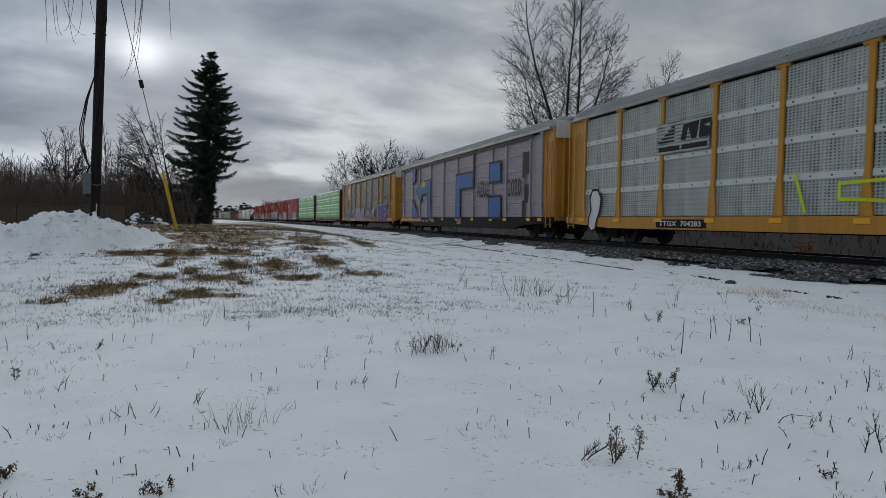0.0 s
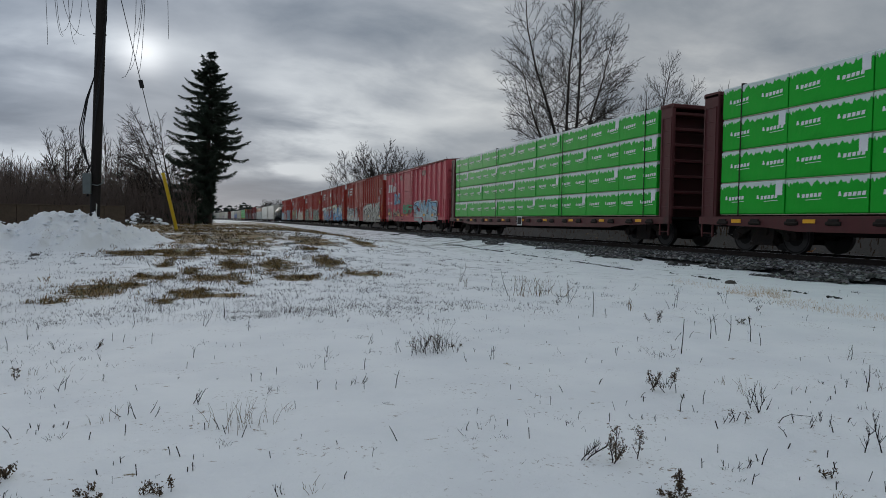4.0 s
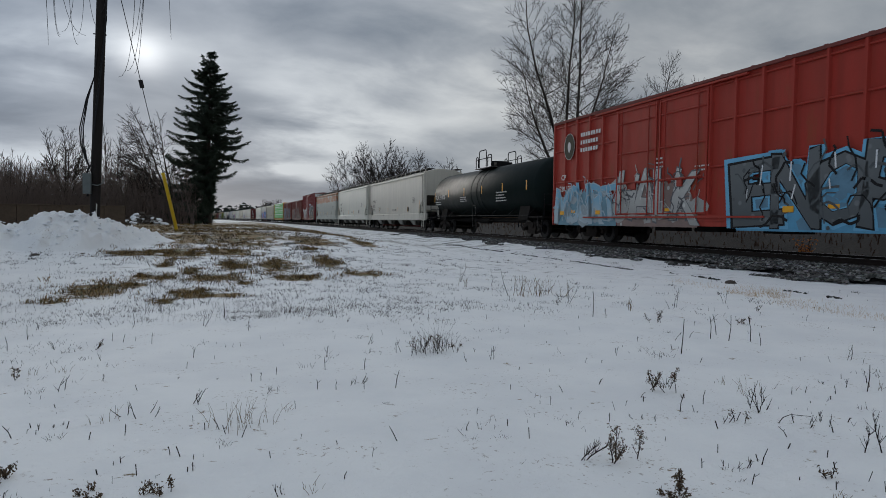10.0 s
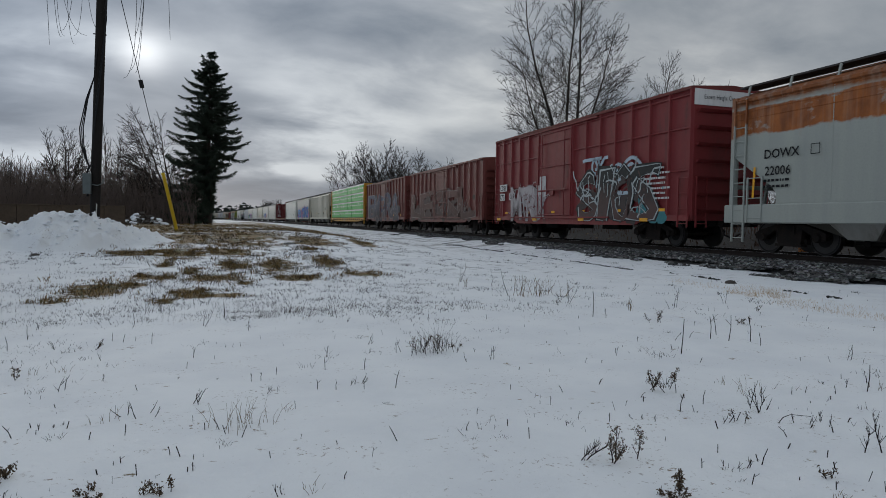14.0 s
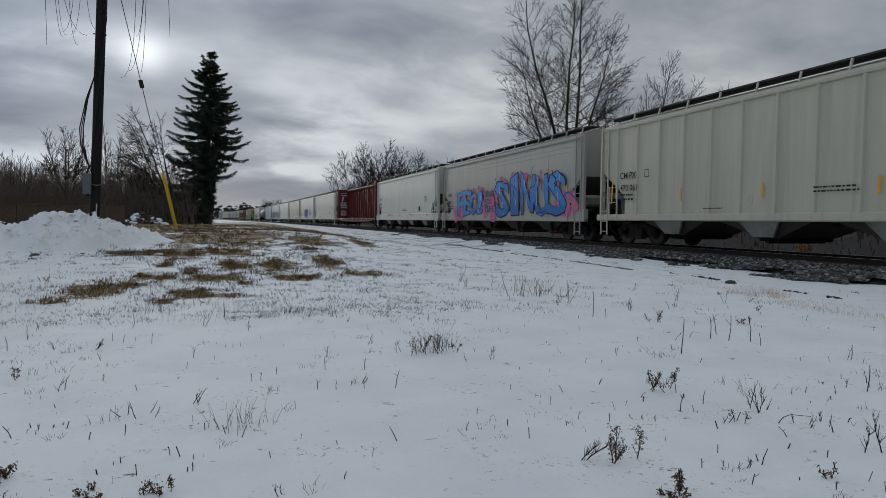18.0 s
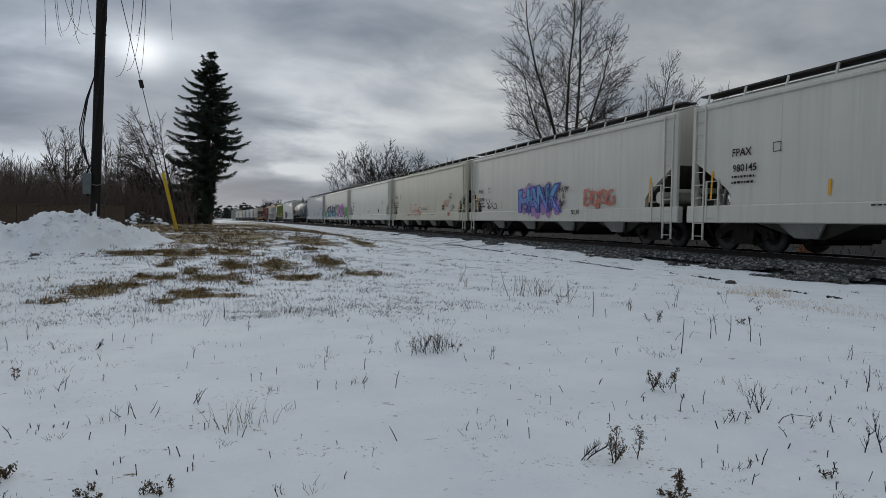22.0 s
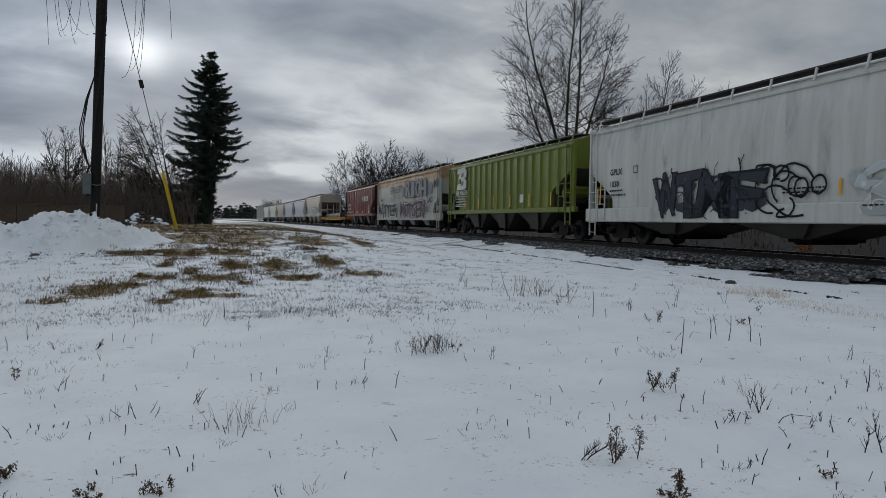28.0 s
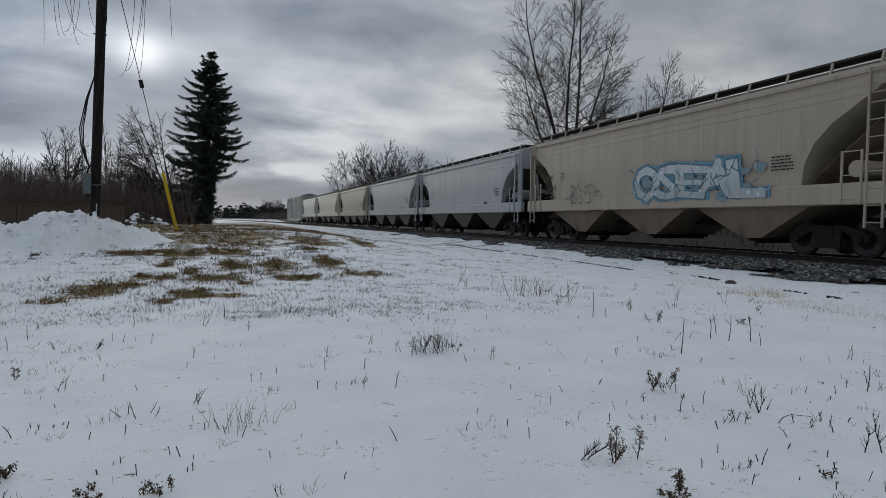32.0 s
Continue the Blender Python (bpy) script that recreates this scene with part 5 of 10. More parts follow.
    for s in (-1, 1):
        e = h - ys[0] if s > 0 else h + ys[-1]
        for sx in (-1, 1):
            end = Geo().cbox(sx * W - 0.04, s * h - s * 0.10 - 0.05, z0, sx * W + 0.06, s * h - s * 0.10 + 0.05, z1, 0.02)
            end.box(*sorted((sx * (W - 0.06), sx * (W - 0.02)))[:1], *sorted((s * (h - 0.1), s * (h - e)))[:1], z0 + 0.02, *sorted((sx * (W - 0.06), sx * (W - 0.02)))[1:], *sorted((s * (h - 0.1), s * (h - e)))[1:], z1 - 0.02)
            part("end_panel", end, end_paint if end_paint and s > 0 else frame_paint, car)
            ladder(car, sx * (W + 0.08), s * (h - 0.42), 0.55, z1 - 0.6, frame_paint)
        d = part("end_door", Geo().cbox(-W, s * (h - 0.02) - 0.03, z0 - 0.15, W, s * (h - 0.02) + 0.03, z1 + 0.05, 0.02), frame_paint, car, "folding end doors")
        for x in (-1.1, -0.55, 0.0, 0.55, 1.1):
            part("door_rib", shared(("arib", frame_paint.name), lambda: Geo().cbox(-0.06, -0.05, 0, 0.06, 0.05, z1 - z0 - 0.2, 0.02).mesh("door_rib", frame_paint)), None, d, at=pose(x, s * (h + 0.04), z0))
        if hood:
            part("end_hood", Geo().cbox(-W - 0.01, s * (h + 0.10) - 0.02, 4.55, W + 0.01, s * (h + 0.10) + 0.02, z1 + 0.28, 0.02), hood, car, "white upper part of the end doors")
    for u in posts:
        patch(car, "reflector", u - 0.28, 0.84, 0.42, 0.13, M_YELLOW, -1.61, h)
    running_gear(car, length, 2.6)
    return car


# ---------------------------------------------------------------- centre-beam flat car
def centerbeam(label, length, paint, wrap=None, mark=None, group="centre-beam flat cars of the train", thick=0.30):
    car = thing("centerbeam_flatcar", label, "flat car", group)
    h = length / 2
    deck = 1.02
    top = 4.62
    sill = Geo()
    for s in (-1, 1):
        sill.prism([(-h, 0.80), (-h + 2.6, 0.72), (-h + 3.6, 0.62), (h - 3.6, 0.62), (h - 2.6, 0.72), (h, 0.80), (h, deck), (-h, deck)], "x", s * 1.42, s * 1.56)
    part("side_sill", sill, paint, car)
    part("deck", Geo().box(-1.45, -h, deck - 0.08, 1.45, h, deck).cbox(-0.4, -h, 0.5, 0.4, h, deck - 0.1), M_DARKUNDER, car)
    # bulkheads
    for s in (-1, 1):
        b = Geo()
        y = s * (h - 0.32)
        b.cbox(-1.5, y - thick, deck, -1.36, y + thick, top + 0.05).cbox(1.36, y - thick, deck, 1.5, y + thick, top + 0.05)
        b.box(-1.4, y - s * 0.28 - 0.02, deck, 1.4, y - s * 0.28 + 0.02, top)
        b.cbox(-1.5, y - thick - 0.03, top - 0.02, 1.5, y + thick + 0.03, top + 0.12, 0.03)
        bk = part("bulkhead", b, paint, car, "tall steel end bulkhead")
        for k in range(7):
            part("bulkhead_rib", shared(("bkrib", paint.name), lambda: Geo().cbox(-1.35, -0.66 * thick, -0.05, 1.35, 0.66 * thick, 0.05, 0.02).mesh("bulkhead_rib", paint)), None, bk, at=pose(0, y + s * 0.05, deck + 0.3 + 0.52 * k))
        ladder(car, -1.50, s * (h - 0.3), 0.4, top - 0.3, paint)
    # centre frame
    part("top_chord", Geo().cbox(-0.30, -h + 0.6, top - 0.12, 0.30, h - 0.6, top + 0.06, 0.04), paint, car)
    n = 16
    for k in range(n + 1):
        y = -h + 0.9 + (length - 1.8) * k / n
        part("centre_post", shared(("cpost", paint.name), lambda: Geo().prism([(-0.20, deck), (-0.13, top - 0.1), (0.13, top - 0.1), (0.20, deck)], "y", -0.09, 0.09).mesh("centre_post", paint)), None, car, at=pose(0, y, 0))
    for k in range(n):
        if wrap and k % 4:
            continue
        if not wrap and k % 2:
            continue
        y = -h + 0.9 + (length - 1.8) * (k + 0.5) / n
        w = (length - 1.8) / n
        d = 1 if k < n / 2 else -1
        g = Geo()
        a, b = y - d * w * 0.5, y + d * w * 1.4
        g.add([(-0.08, a - 0.09, deck), (0.08, a - 0.09, deck), (0.08, a + 0.09, deck), (-0.08, a + 0.09, deck), (-0.08, b - 0.09, top), (0.08, b - 0.09, top), (0.08, b + 0.09, top), (-0.08, b + 0.09, top)],
              [(0, 3, 2, 1), (4, 5, 6, 7), (0, 1, 5, 4), (1, 2, 6, 5), (2, 3, 7, 6), (3, 0, 4, 7)])
        part("diagonal_brace", g, paint, car)
    for k in range(18):
        y = -h + 1.0 + (length - 2.0) * k / 17
        for s in (-1, 1):
            part("winch", shared("winch", lambda: Geo().cbox(-0.10, -0.14, -0.12, 0.08, 0.14, 0.05, 0.03).tube((-0.06, -0.2, -0.06), (-0.06, 0.2, -0.06), 0.05, n=8).mesh("winch", M_STEEL)), None, car, at=pose(s * 1.50, y, 0.90))
            if s < 0 and k % 2:
                patch(car, "reflector", h - y + 0.35, 0.84, 0.36, 0.10, M_YELLOW, -1.565, h)
    patch(car, "number_panel", h - 0.6, 0.62, 0.55, 0.45, M_WHITE, -1.60, h, label="white bordered data panel")
    patch(car, "panel_face", h - 0.55, 0.67, 0.45, 0.35, M_BLACKPAINT, -1.605, h)
    if wrap:
        rng = random.Random(5)
        count = 9
        pl = (length - 1.55) / count
        ph = 0.90
        packs = [package(pl, ph, wrap, mark, v) for v in range(4)]
        for r in range(4):
            for k in range(count):
                for s in (-1, 1):
                    part("lumber_package", packs[(r * 3 + k) % 4], None, car, "stack of boards in printed green wrap" if (r == 0 and k == 0 and s < 0) else "",
                         at=pose(s * 0.94 + rng.uniform(-0.012, 0.012), -h + 0.78 + pl * (k + 0.5), deck + 0.06 + r * 0.925, 0, 0, 0 if s < 0 else 180))
            part("dunnage_strip", Geo().box(-1.45, -h + 0.8, deck + 0.04 + r * 0.925, 1.45, h - 0.8, deck + 0.06 + r * 0.925), M_PALEWOOD, car)
        for k in (0, 4, 9, 13):
            y = -h + 1.5 + (length - 3) * k / 13
            g = Geo()
            g.box(-1.487, y - 0.02, deck - 0.05, -1.479, y + 0.02, top + 0.18).box(-1.487, y - 0.02, top + 0.14, -0.2, y + 0.02, top + 0.18)
            part("tie_down_strap", g, M_STEEL, car)
    running_gear(car, length, 2.0)
    return car


def wrap_material(name, color):
    """Printed lumber wrap: a coloured field under a ragged white upper edge, creased plastic."""
    m = bpy.data.materials.new(name)
    m.use_nodes = True
    nt = m.node_tree
    N, L = nt.nodes.new, nt.links.new
    bsdf = nt.nodes["Principled BSDF"]
    geo = N("ShaderNodeTexCoord").outputs["Object"]
    sep = N("ShaderNodeSeparateXYZ")
    L(geo, sep.inputs[0])
    mp = N("ShaderNodeMapping")
    mp.inputs["Scale"].default_value = (1, 5.5, 0.15)
    L(geo, mp.inputs[0])
    nz = N("ShaderNodeTexNoise")
    nz.inputs["Scale"].default_value, nz.inputs["Detail"].default_value = 2.2, 3.0
    L(mp.outputs[0], nz.inputs["Vector"])
    add = N("ShaderNodeMath")
    add.operation = "MULTIPLY_ADD"
    L(nz.outputs["Fac"], add.inputs[0])
    add.inputs[1].default_value = -0.42
    L(sep.outputs[2], add.inputs[2])
    step = N("ShaderNodeMapRange")
    L(add.outputs[0], step.inputs["Value"])
    step.inputs["From Min"].default_value, step.inputs["From Max"].default_value = 0.555, 0.575
    tone = N("ShaderNodeTexNoise")
    tone.inputs["Scale"].default_value = 1.7
    L(geo, tone.inputs["Vector"])
    field = N("ShaderNodeMix")
    field.data_type = "RGBA"
    L(tone.outputs["Fac"], field.inputs["Factor"])
    field.inputs["A"].default_value = (*color, 1)
    field.inputs["B"].default_value = (*[c * 0.72 for c in color], 1)
    mix = N("ShaderNodeMix")
    mix.data_type = "RGBA"
    L(step.outputs[0], mix.inputs["Factor"])
    L(field.outputs["Result"], mix.inputs["A"])
    mix.inputs["B"].default_value = (0.55, 0.62, 0.58, 1)
    L(mix.outputs["Result"], bsdf.inputs["Base Color"])
    bsdf.inputs["Roughness"].default_value, bsdf.inputs["Specular IOR Level"].default_value = 0.45, 0.2
    b = N("ShaderNodeBump")
    b.inputs["Strength"].default_value, b.inputs["Distance"].default_value = 0.35, 0.03
    cr = N("ShaderNodeTexNoise")
    cr.inputs["Scale"].default_value, cr.inputs["Detail"].default_value, cr.inputs["Distortion"].default_value = 3.5, 4.0, 1.5
    L(geo, cr.inputs["Vector"])
    L(cr.outputs["Fac"], b.inputs["Height"])
    L(b.outputs[0], bsdf.inputs["Normal"])
    return m


M_PALEWOOD = material("pale_sawn_wood", (0.42, 0.36, 0.27), 0.8)
M_LABEL = material("white_shipping_label", (0.74, 0.75, 0.75), 0.6, 0, (0.55, 0.56, 0.58), 6)


def package(pl, ph, wrap, mark, v):
    """A wrapped stack of boards with its printed marks (plain shapes) and labels."""
    g = Geo()
    g.cbox(-0.53, -pl / 2 + 0.02, 0.0, 0.53, pl / 2 - 0.02, ph, 0.035)
    nf = [0] * len(g.f)
    for q in (-0.25, 0.25):
        y = pl * q - 0.05 * v
        g.add([(-0.534, y + 0.36, 0.42), (-0.534, y + 0.27, 0.42), (-0.534, y + 0.30, 0.53), (-0.534, y + 0.34, 0.53)], [(0, 1, 2, 3)])
        for j in range(5):
            a, b = y + 0.22 - 0.118 * j, y + 0.22 - 0.118 * j - 0.085
            g.add([(-0.534, a, 0.40 + 0.006 * j), (-0.534, b, 0.404 + 0.006 * j), (-0.534, b - 0.015, 0.50 + 0.006 * j), (-0.534, a - 0.015, 0.496 + 0.006 * j)], [(0, 1, 2, 3)])
        g.add([(-0.534, y + 0.10, 0.34), (-0.534, y - 0.36, 0.36), (-0.534, y - 0.36, 0.375), (-0.534, y + 0.10, 0.355)], [(0, 1, 2, 3)])
        nf += [1] * 7
    if v % 2 == 0:
        g.add([(-0.537, -pl / 2 + 0.30, 0.50), (-0.537, -pl / 2 + 0.08, 0.50), (-0.537, -pl / 2 + 0.08, 0.88), (-0.537, -pl / 2 + 0.30, 0.88)], [(0, 1, 2, 3)])
        nf += [1]
    me = g.mesh("lumber_package", [wrap, M_LABEL])
    for p, k in zip(me.polygons, nf):
        p.material_index = k
    return me


# ---------------------------------------------------------------- tank car
def tank_car(label, length, paint, group="tank cars of the train"):
    car = thing("tank_car", label, "tank car", group)
    h, r, zc = length / 2, 1.48, 2.56
    n = 36
    rings = []
    for y, k in ((-h, 0.02), (-h + 0.05, 0.35), (-h + 0.18, 0.66), (-h + 0.40, 0.90), (-h + 0.62, 1.0), (h - 0.62, 1.0), (h - 0.40, 0.90), (h - 0.18, 0.66), (h - 0.05, 0.35), (h, 0.02)):
        rings.append([(r * k * math.cos(t), y, zc + r * k * math.sin(t)) for t in (2 * math.pi * i / n for i in range(n))])
    part("tank", Geo().loft(rings), paint, car, smooth=True)
    def band(y, w):
        ring = lambda yy, rr: [(rr * math.cos(t), yy, zc + rr * math.sin(t)) for t in (2 * math.pi * i / n for i in range(n))]
        return Geo().loft([ring(y - w, r), ring(y - w, r + 0.02), ring(y + w, r + 0.02), ring(y + w, r)])
    for y, w in ((-0.75, 0.10), (0.75, 0.10), (0.0, 0.25)):
        part("tank_band", band(y, w), paint, car)
    for s in (-1, 1):
        part("saddle", Geo().prism([(-1.35, 0.9), (-1.2, 1.6), (-0.8, 1.25), (0.8, 1.25), (1.2, 1.6), (1.35, 0.9)], "y", s * (h - 2.6), s * (h - 1.5)), M_DARKUNDER, car)
        part("end_platform", Geo().box(-1.5, s * (h - 1.0), 1.0, 1.5, s * (h + 0.5), 1.08), M_DARKUNDER, car)
        rail = Geo()
        for x in (-1.45, 1.45):
            rail.path([(x, s * (h + 0.45), 1.05), (x, s * (h + 0.45), 2.1), (x * 0.6, s * (h + 0.45), 2.1)], 0.025)
        rail.tube((-1.45, s * (h + 0.45), 1.6), (1.45, s * (h + 0.45), 1.6), 0.025, n=6)
        part("end_railing", rail, M_BLACKPAINT, car)
        ladder(car, -1.52, s * (h + 0.2), 0.35, 1.1, M_BLACKPAINT)
    sill = Geo()
    for s in (-1, 1):
        sill.tube((s * 1.47, -h + 1.2, 1.12), (s * 1.47, h - 1.2, 1.12), 0.025, n=6)
        for k in range(7):
            y = (-h + 1.2) + (2 * h - 2.4) * k / 6
            sill.tube((s * 1.47, y, 1.12), (s * 1.05, y, 1.50), 0.02, n=5)
    part("hand_rail", sill, M_BLACKPAINT, car, "black handrail along the tank's flank")
    # top platform with railings round the dome
    part("dome", Geo().tube((0, 0, zc + r - 0.05), (0, 0, zc + r + 0.35), 0.45, n=18).cbox(-0.5, -0.9, zc + r - 0.1, 0.5, -0.5, zc + r + 0.25), M_BLACKPAINT, car)
    for s in (-1, 1):
        a, b = sorted((s * 0.45, s * 1.0))
        part("top_platform", Geo().box(a, -1.25, zc + r - 0.10, b, 1.25, zc + r - 0.06), M_GRATE, car)
        zt = zc + r - 0.02
        for y0, y1, up in ((-1.20, -0.62, 0.66), (-0.40, 0.70, 1.0), (0.85, 1.20, 0.66)):
            part("top_railing", Geo().path([(s * 0.95, y0, zt), (s * 0.95, y0, zt + up - 0.12), (s * 0.95, y0 + 0.1, zt + up), (s * 0.95, y1 - 0.1, zt + up), (s * 0.95, y1, zt + up - 0.12), (s * 0.95, y1, zt)], 0.028, 6), M_BLACKPAINT, car)
        part("top_railing", Geo().tube((s * 0.95, -1.2, zt + 0.50), (s * 0.95, 1.2, zt + 0.50), 0.022, n=6), M_BLACKPAINT, car)
        ladder(car, s * 1.50, 0.0, 0.45, 1.75, M_BLACKPAINT)
    for k in range(6):
        u = length * (0.035 + 0.176 * k)
        patch(car, "reflector", u, 2.38 if k else 2.1, 0.09, 0.46 if k else 0.7, M_YELLOW, -r - 0.008, h)
    part("underframe", Geo().cbox(-0.3, -h - 0.4, 0.75, 0.3, h + 0.4, 1.0).tube((-0.5, -0.2, 0.82), (-0.5, 1.4, 0.82), 0.15, n=12).tube((-1.2, -h + 2, 0.86), (-1.2, h - 2, 0.86), 0.025, n=6), M_DARKUNDER, car)
    running_gear(car, length + 0.9, 2.0)
    return car


# ---------------------------------------------------------------- flat car with steel
def flat_car(label, length, paint, group=""):
    car = thing("flatcar", label, "flat car", group)
    h = length / 2
    g = Geo()
    for s in (-1, 1):
        g.prism([(-h, 0.86), (-h + 2.8, 0.84), (-h + 3.6, 0.74), (h - 3.6, 0.74), (h - 2.8, 0.84), (h, 0.86), (h, 1.14), (-h, 1.14)], "x", s * 1.40, s * 1.52)
    part("side_sill", g, paint, car)
    part("deck", Geo().box(-1.5, -h, 1.10, 1.5, h, 1.16).cbox(-0.4, -h, 0.6, 0.4, h, 1.1), M_DARKUNDER, car)
    for k in range(15):
        y = -h + 0.7 + (length - 1.4) * k / 14
        for s in (-1, 1):
            part("stake_pocket", shared("stake", lambda: Geo().cbox(-0.07, -0.09, -0.13, 0.07, 0.09, 0.13, 0.02).mesh("stake_pocket", paint)), None, car, at=pose(s * 1.56, y, 1.02))
    for s in (-1, 1):
        part("end_sill", Geo().cbox(-1.5, s * h - 0.08, 0.84, 1.5, s * h + 0.08, 1.16), paint, car)
    part("brake_stand", Geo().tube((-1.2, -h + 0.15, 1.1), (-1.2, -h + 0.15, 1.42), 0.025).tube((-0.9, -h + 0.9, 1.1), (-0.9, -h + 0.9, 1.36), 0.025).path([(-1.2, -h + 0.15 + 0.12 * math.cos(0.524 * q), 1.38 + 0.12 * math.sin(0.524 * q)) for q in range(13)], 0.012, 5), paint, car)
    running_gear(car, length, 3.0)
    return car


# ---------------------------------------------------------------- the train
P_YEL = car_paint("autorack_yellow", (0.47, 0.222, 0.030), (0.16, 0.075, 0.03), amount=0.6, lo=0.55, hi=0.76)
P_WHITEPANEL = material("weathered_white_panel", (0.42, 0.44, 0.395), 0.6, 0.1, (0.27, 0.28, 0.265), 1.4, STREAK, 0.75, 9.0, 0.35, 0.1, 30, (0.11, 0.095, 0.085), 0.9, 0.60, 0.74, (0.7, 1.4, 0.2), dots=(9.0, 13.0, 0.85))
P_STRIP = material("pale_panel_strip", (0.566, 0.582, 0.529), 0.6, 0.1, (0.45, 0.46, 0.45), 2.0)
P_LILAC = material("lilac_sprayed_panel", (0.313, 0.269, 0.290), 0.6, 0.0, (0.25, 0.22, 0.26), 1.4, STREAK, 0.5, 9.0, 0.30, 0.1, 30, dots=(16.0, 8.7, 0.5))
P_TAN = material("dirty_galvanised_panel", (0.21, 0.185, 0.145), 0.6, 0.2, (0.11, 0.092, 0.068), 1.2, (1, 1.2, 0.6), 0.8, 9.0, 0.35, 0.1, 30, dots=(16.0, 8.7, 0.75))
P_ROOF = material("galvanised_roof", (0.27, 0.28, 0.27), 0.5, 0.5, (0.19, 0.185, 0.17), 1.0, (1, 1, 1), 0.7, 12, 0.2)
P_DARKSILL = material("grimy_dark_sill", (0.011, 0.011, 0.012), 0.8, 0, (0.02, 0.017, 0.014), 1.5, STREAK, 0.5, spec=0.1)
P_RED = car_paint("boxcar_red", (0.335, 0.031, 0.020), (0.105, 0.030, 0.016), 0.8, rust=(0.17, 0.060, 0.018), lo=0.56, hi=0.76)
P_PINK = car_paint("faded_action_red", (0.50, 0.085, 0.10), (0.10, 0.045, 0.04), 0.5, lo=0.6, hi=0.75)
P_BOX16 = car_paint("dull_red_boxcar", (0.20, 0.028, 0.029), (0.07, 0.03, 0.027), 0.7)
P_BROWN = car_paint("brown_boxcar", (0.165, 0.045, 0.036), (0.045, 0.03, 0.026), 0.7)
P_BROOF = material("dull_red_boxcar_roof", (0.17, 0.04, 0.035), 0.7, 0.1, (0.09, 0.05, 0.04), 1.0)
P_CBEAM = car_paint("oxide_red_flatcar", (0.085, 0.022, 0.022), (0.04, 0.025, 0.022), 0.6)
P_CBRED = car_paint("bright_oxide_flatcar", (0.135, 0.020, 0.018), (0.05, 0.025, 0.022), 0.5)
P_CBYEL = car_paint("yellow_flatcar", (0.56, 0.27, 0.025), (0.10, 0.06, 0.03), 0.6)
P_TANK = material("glossy_black_tank", (0.007, 0.013, 0.012), 0.45, 0.0, (0.012, 0.018, 0.017), 1.0, STREAK, 0.7, 15, 0.15, 0.04, 8, spec=0.06)
P_TANKB = material("blue_black_tank", (0.030, 0.043, 0.058), 0.5, 0.0, (0.045, 0.055, 0.066), 1.0, STREAK, 0.7, 15, 0.15, 0.04, 8, spec=0.2)
P_HW = car_paint("hopper_off_white", (0.564, 0.535, 0.461), (0.30, 0.29, 0.25), 0.5, lo=0.66, hi=0.85)
P_HW2 = car_paint("hopper_white", (0.596, 0.587, 0.511), (0.33, 0.33, 0.31), 0.45, lo=0.68, hi=0.88)
P_HW4 = car_paint("streaked_hopper_white", (0.57, 0.56, 0.50), (0.17, 0.16, 0.15), 0.75, lo=0.56, hi=0.76)
P_HW3 = car_paint("hopper_cream", (0.523, 0.493, 0.385), (0.30, 0.27, 0.21), 0.5, lo=0.64, hi=0.82)
P_HGREY = car_paint("hopper_grey", (0.352, 0.340, 0.296), (0.20, 0.20, 0.18), 0.5, lo=0.66, hi=0.85)
P_HRUST = material("rusting_grey_hopper", (0.333, 0.348, 0.308), 0.6, 0, (0.26, 0.275, 0.26), 1.2, STREAK, 0.6, 20, 0.12, 0.06, 10, band=[(3.90, 4.20, 5.4, 6.0, 0.18, 0.38, (0.27, 0.085, 0.022), (0.15, 0.05, 0.018)), (2.95, 3.35, 3.95, 4.2, 0.36, 0.44, (0.33, 0.10, 0.02), (0.17, 0.05, 0.014))])
P_HRIB = car_paint("ribbed_hopper_cream", (0.492, 0.463, 0.367), (0.24, 0.22, 0.18), 0.55, lo=0.64, hi=0.82)
P_HGREEN = car_paint("faded_green_hopper", (0.150, 0.180, 0.028), (0.045, 0.055, 0.022), 0.8, rust=(0.09, 0.08, 0.03), lo=0.58, hi=0.78)
P_HMIX = material("rust_streaked_hopper", (0.404, 0.398, 0.340), 0.6, 0, (0.30, 0.29, 0.26), 1.2, STREAK, 0.6, 20, 0.15, 0.06, 10, (0.36, 0.30, 0.18), 0.7, 0.58, 0.72, (0.6, 1.0, 0.5), band=[(3.2, 3.9, 4.8, 5.1, 0.33, 0.50, (0.34, 0.15, 0.045), (0.30, 0.19, 0.08))])
P_HBNSF = car_paint("oxide_red_hopper", (0.17, 0.030, 0.030), (0.06, 0.03, 0.027), 0.45, lo=0.66, hi=0.82)
P_HTAUPE = car_paint("grimy_beige_hopper", (0.378, 0.318, 0.255), (0.19, 0.165, 0.13), 0.6, lo=0.62, hi=0.8)
P_HBLUE = car_paint("blue_grey_hopper", (0.352, 0.360, 0.366), (0.22, 0.22, 0.22), 0.5, lo=0.64, hi=0.82)
P_FLAT = car_paint("flatcar_yellow", (0.64, 0.275, 0.018), (0.09, 0.05, 0.025), 0.8, lo=0.53, hi=0.66)
P_BAYDIRT = car_paint("grimy_bay", (0.30, 0.295, 0.27), (0.13, 0.115, 0.095), 0.7, lo=0.55, hi=0.7)
P_SLOPE = car_paint("grimy_shaded_slope_sheet", (0.075, 0.066, 0.055), (0.04, 0.034, 0.028), 0.6)
P_BAYTAN = car_paint("tan_grimy_bay", (0.20, 0.155, 0.11), (0.07, 0.052, 0.038), 0.8, lo=0.5, hi=0.66)
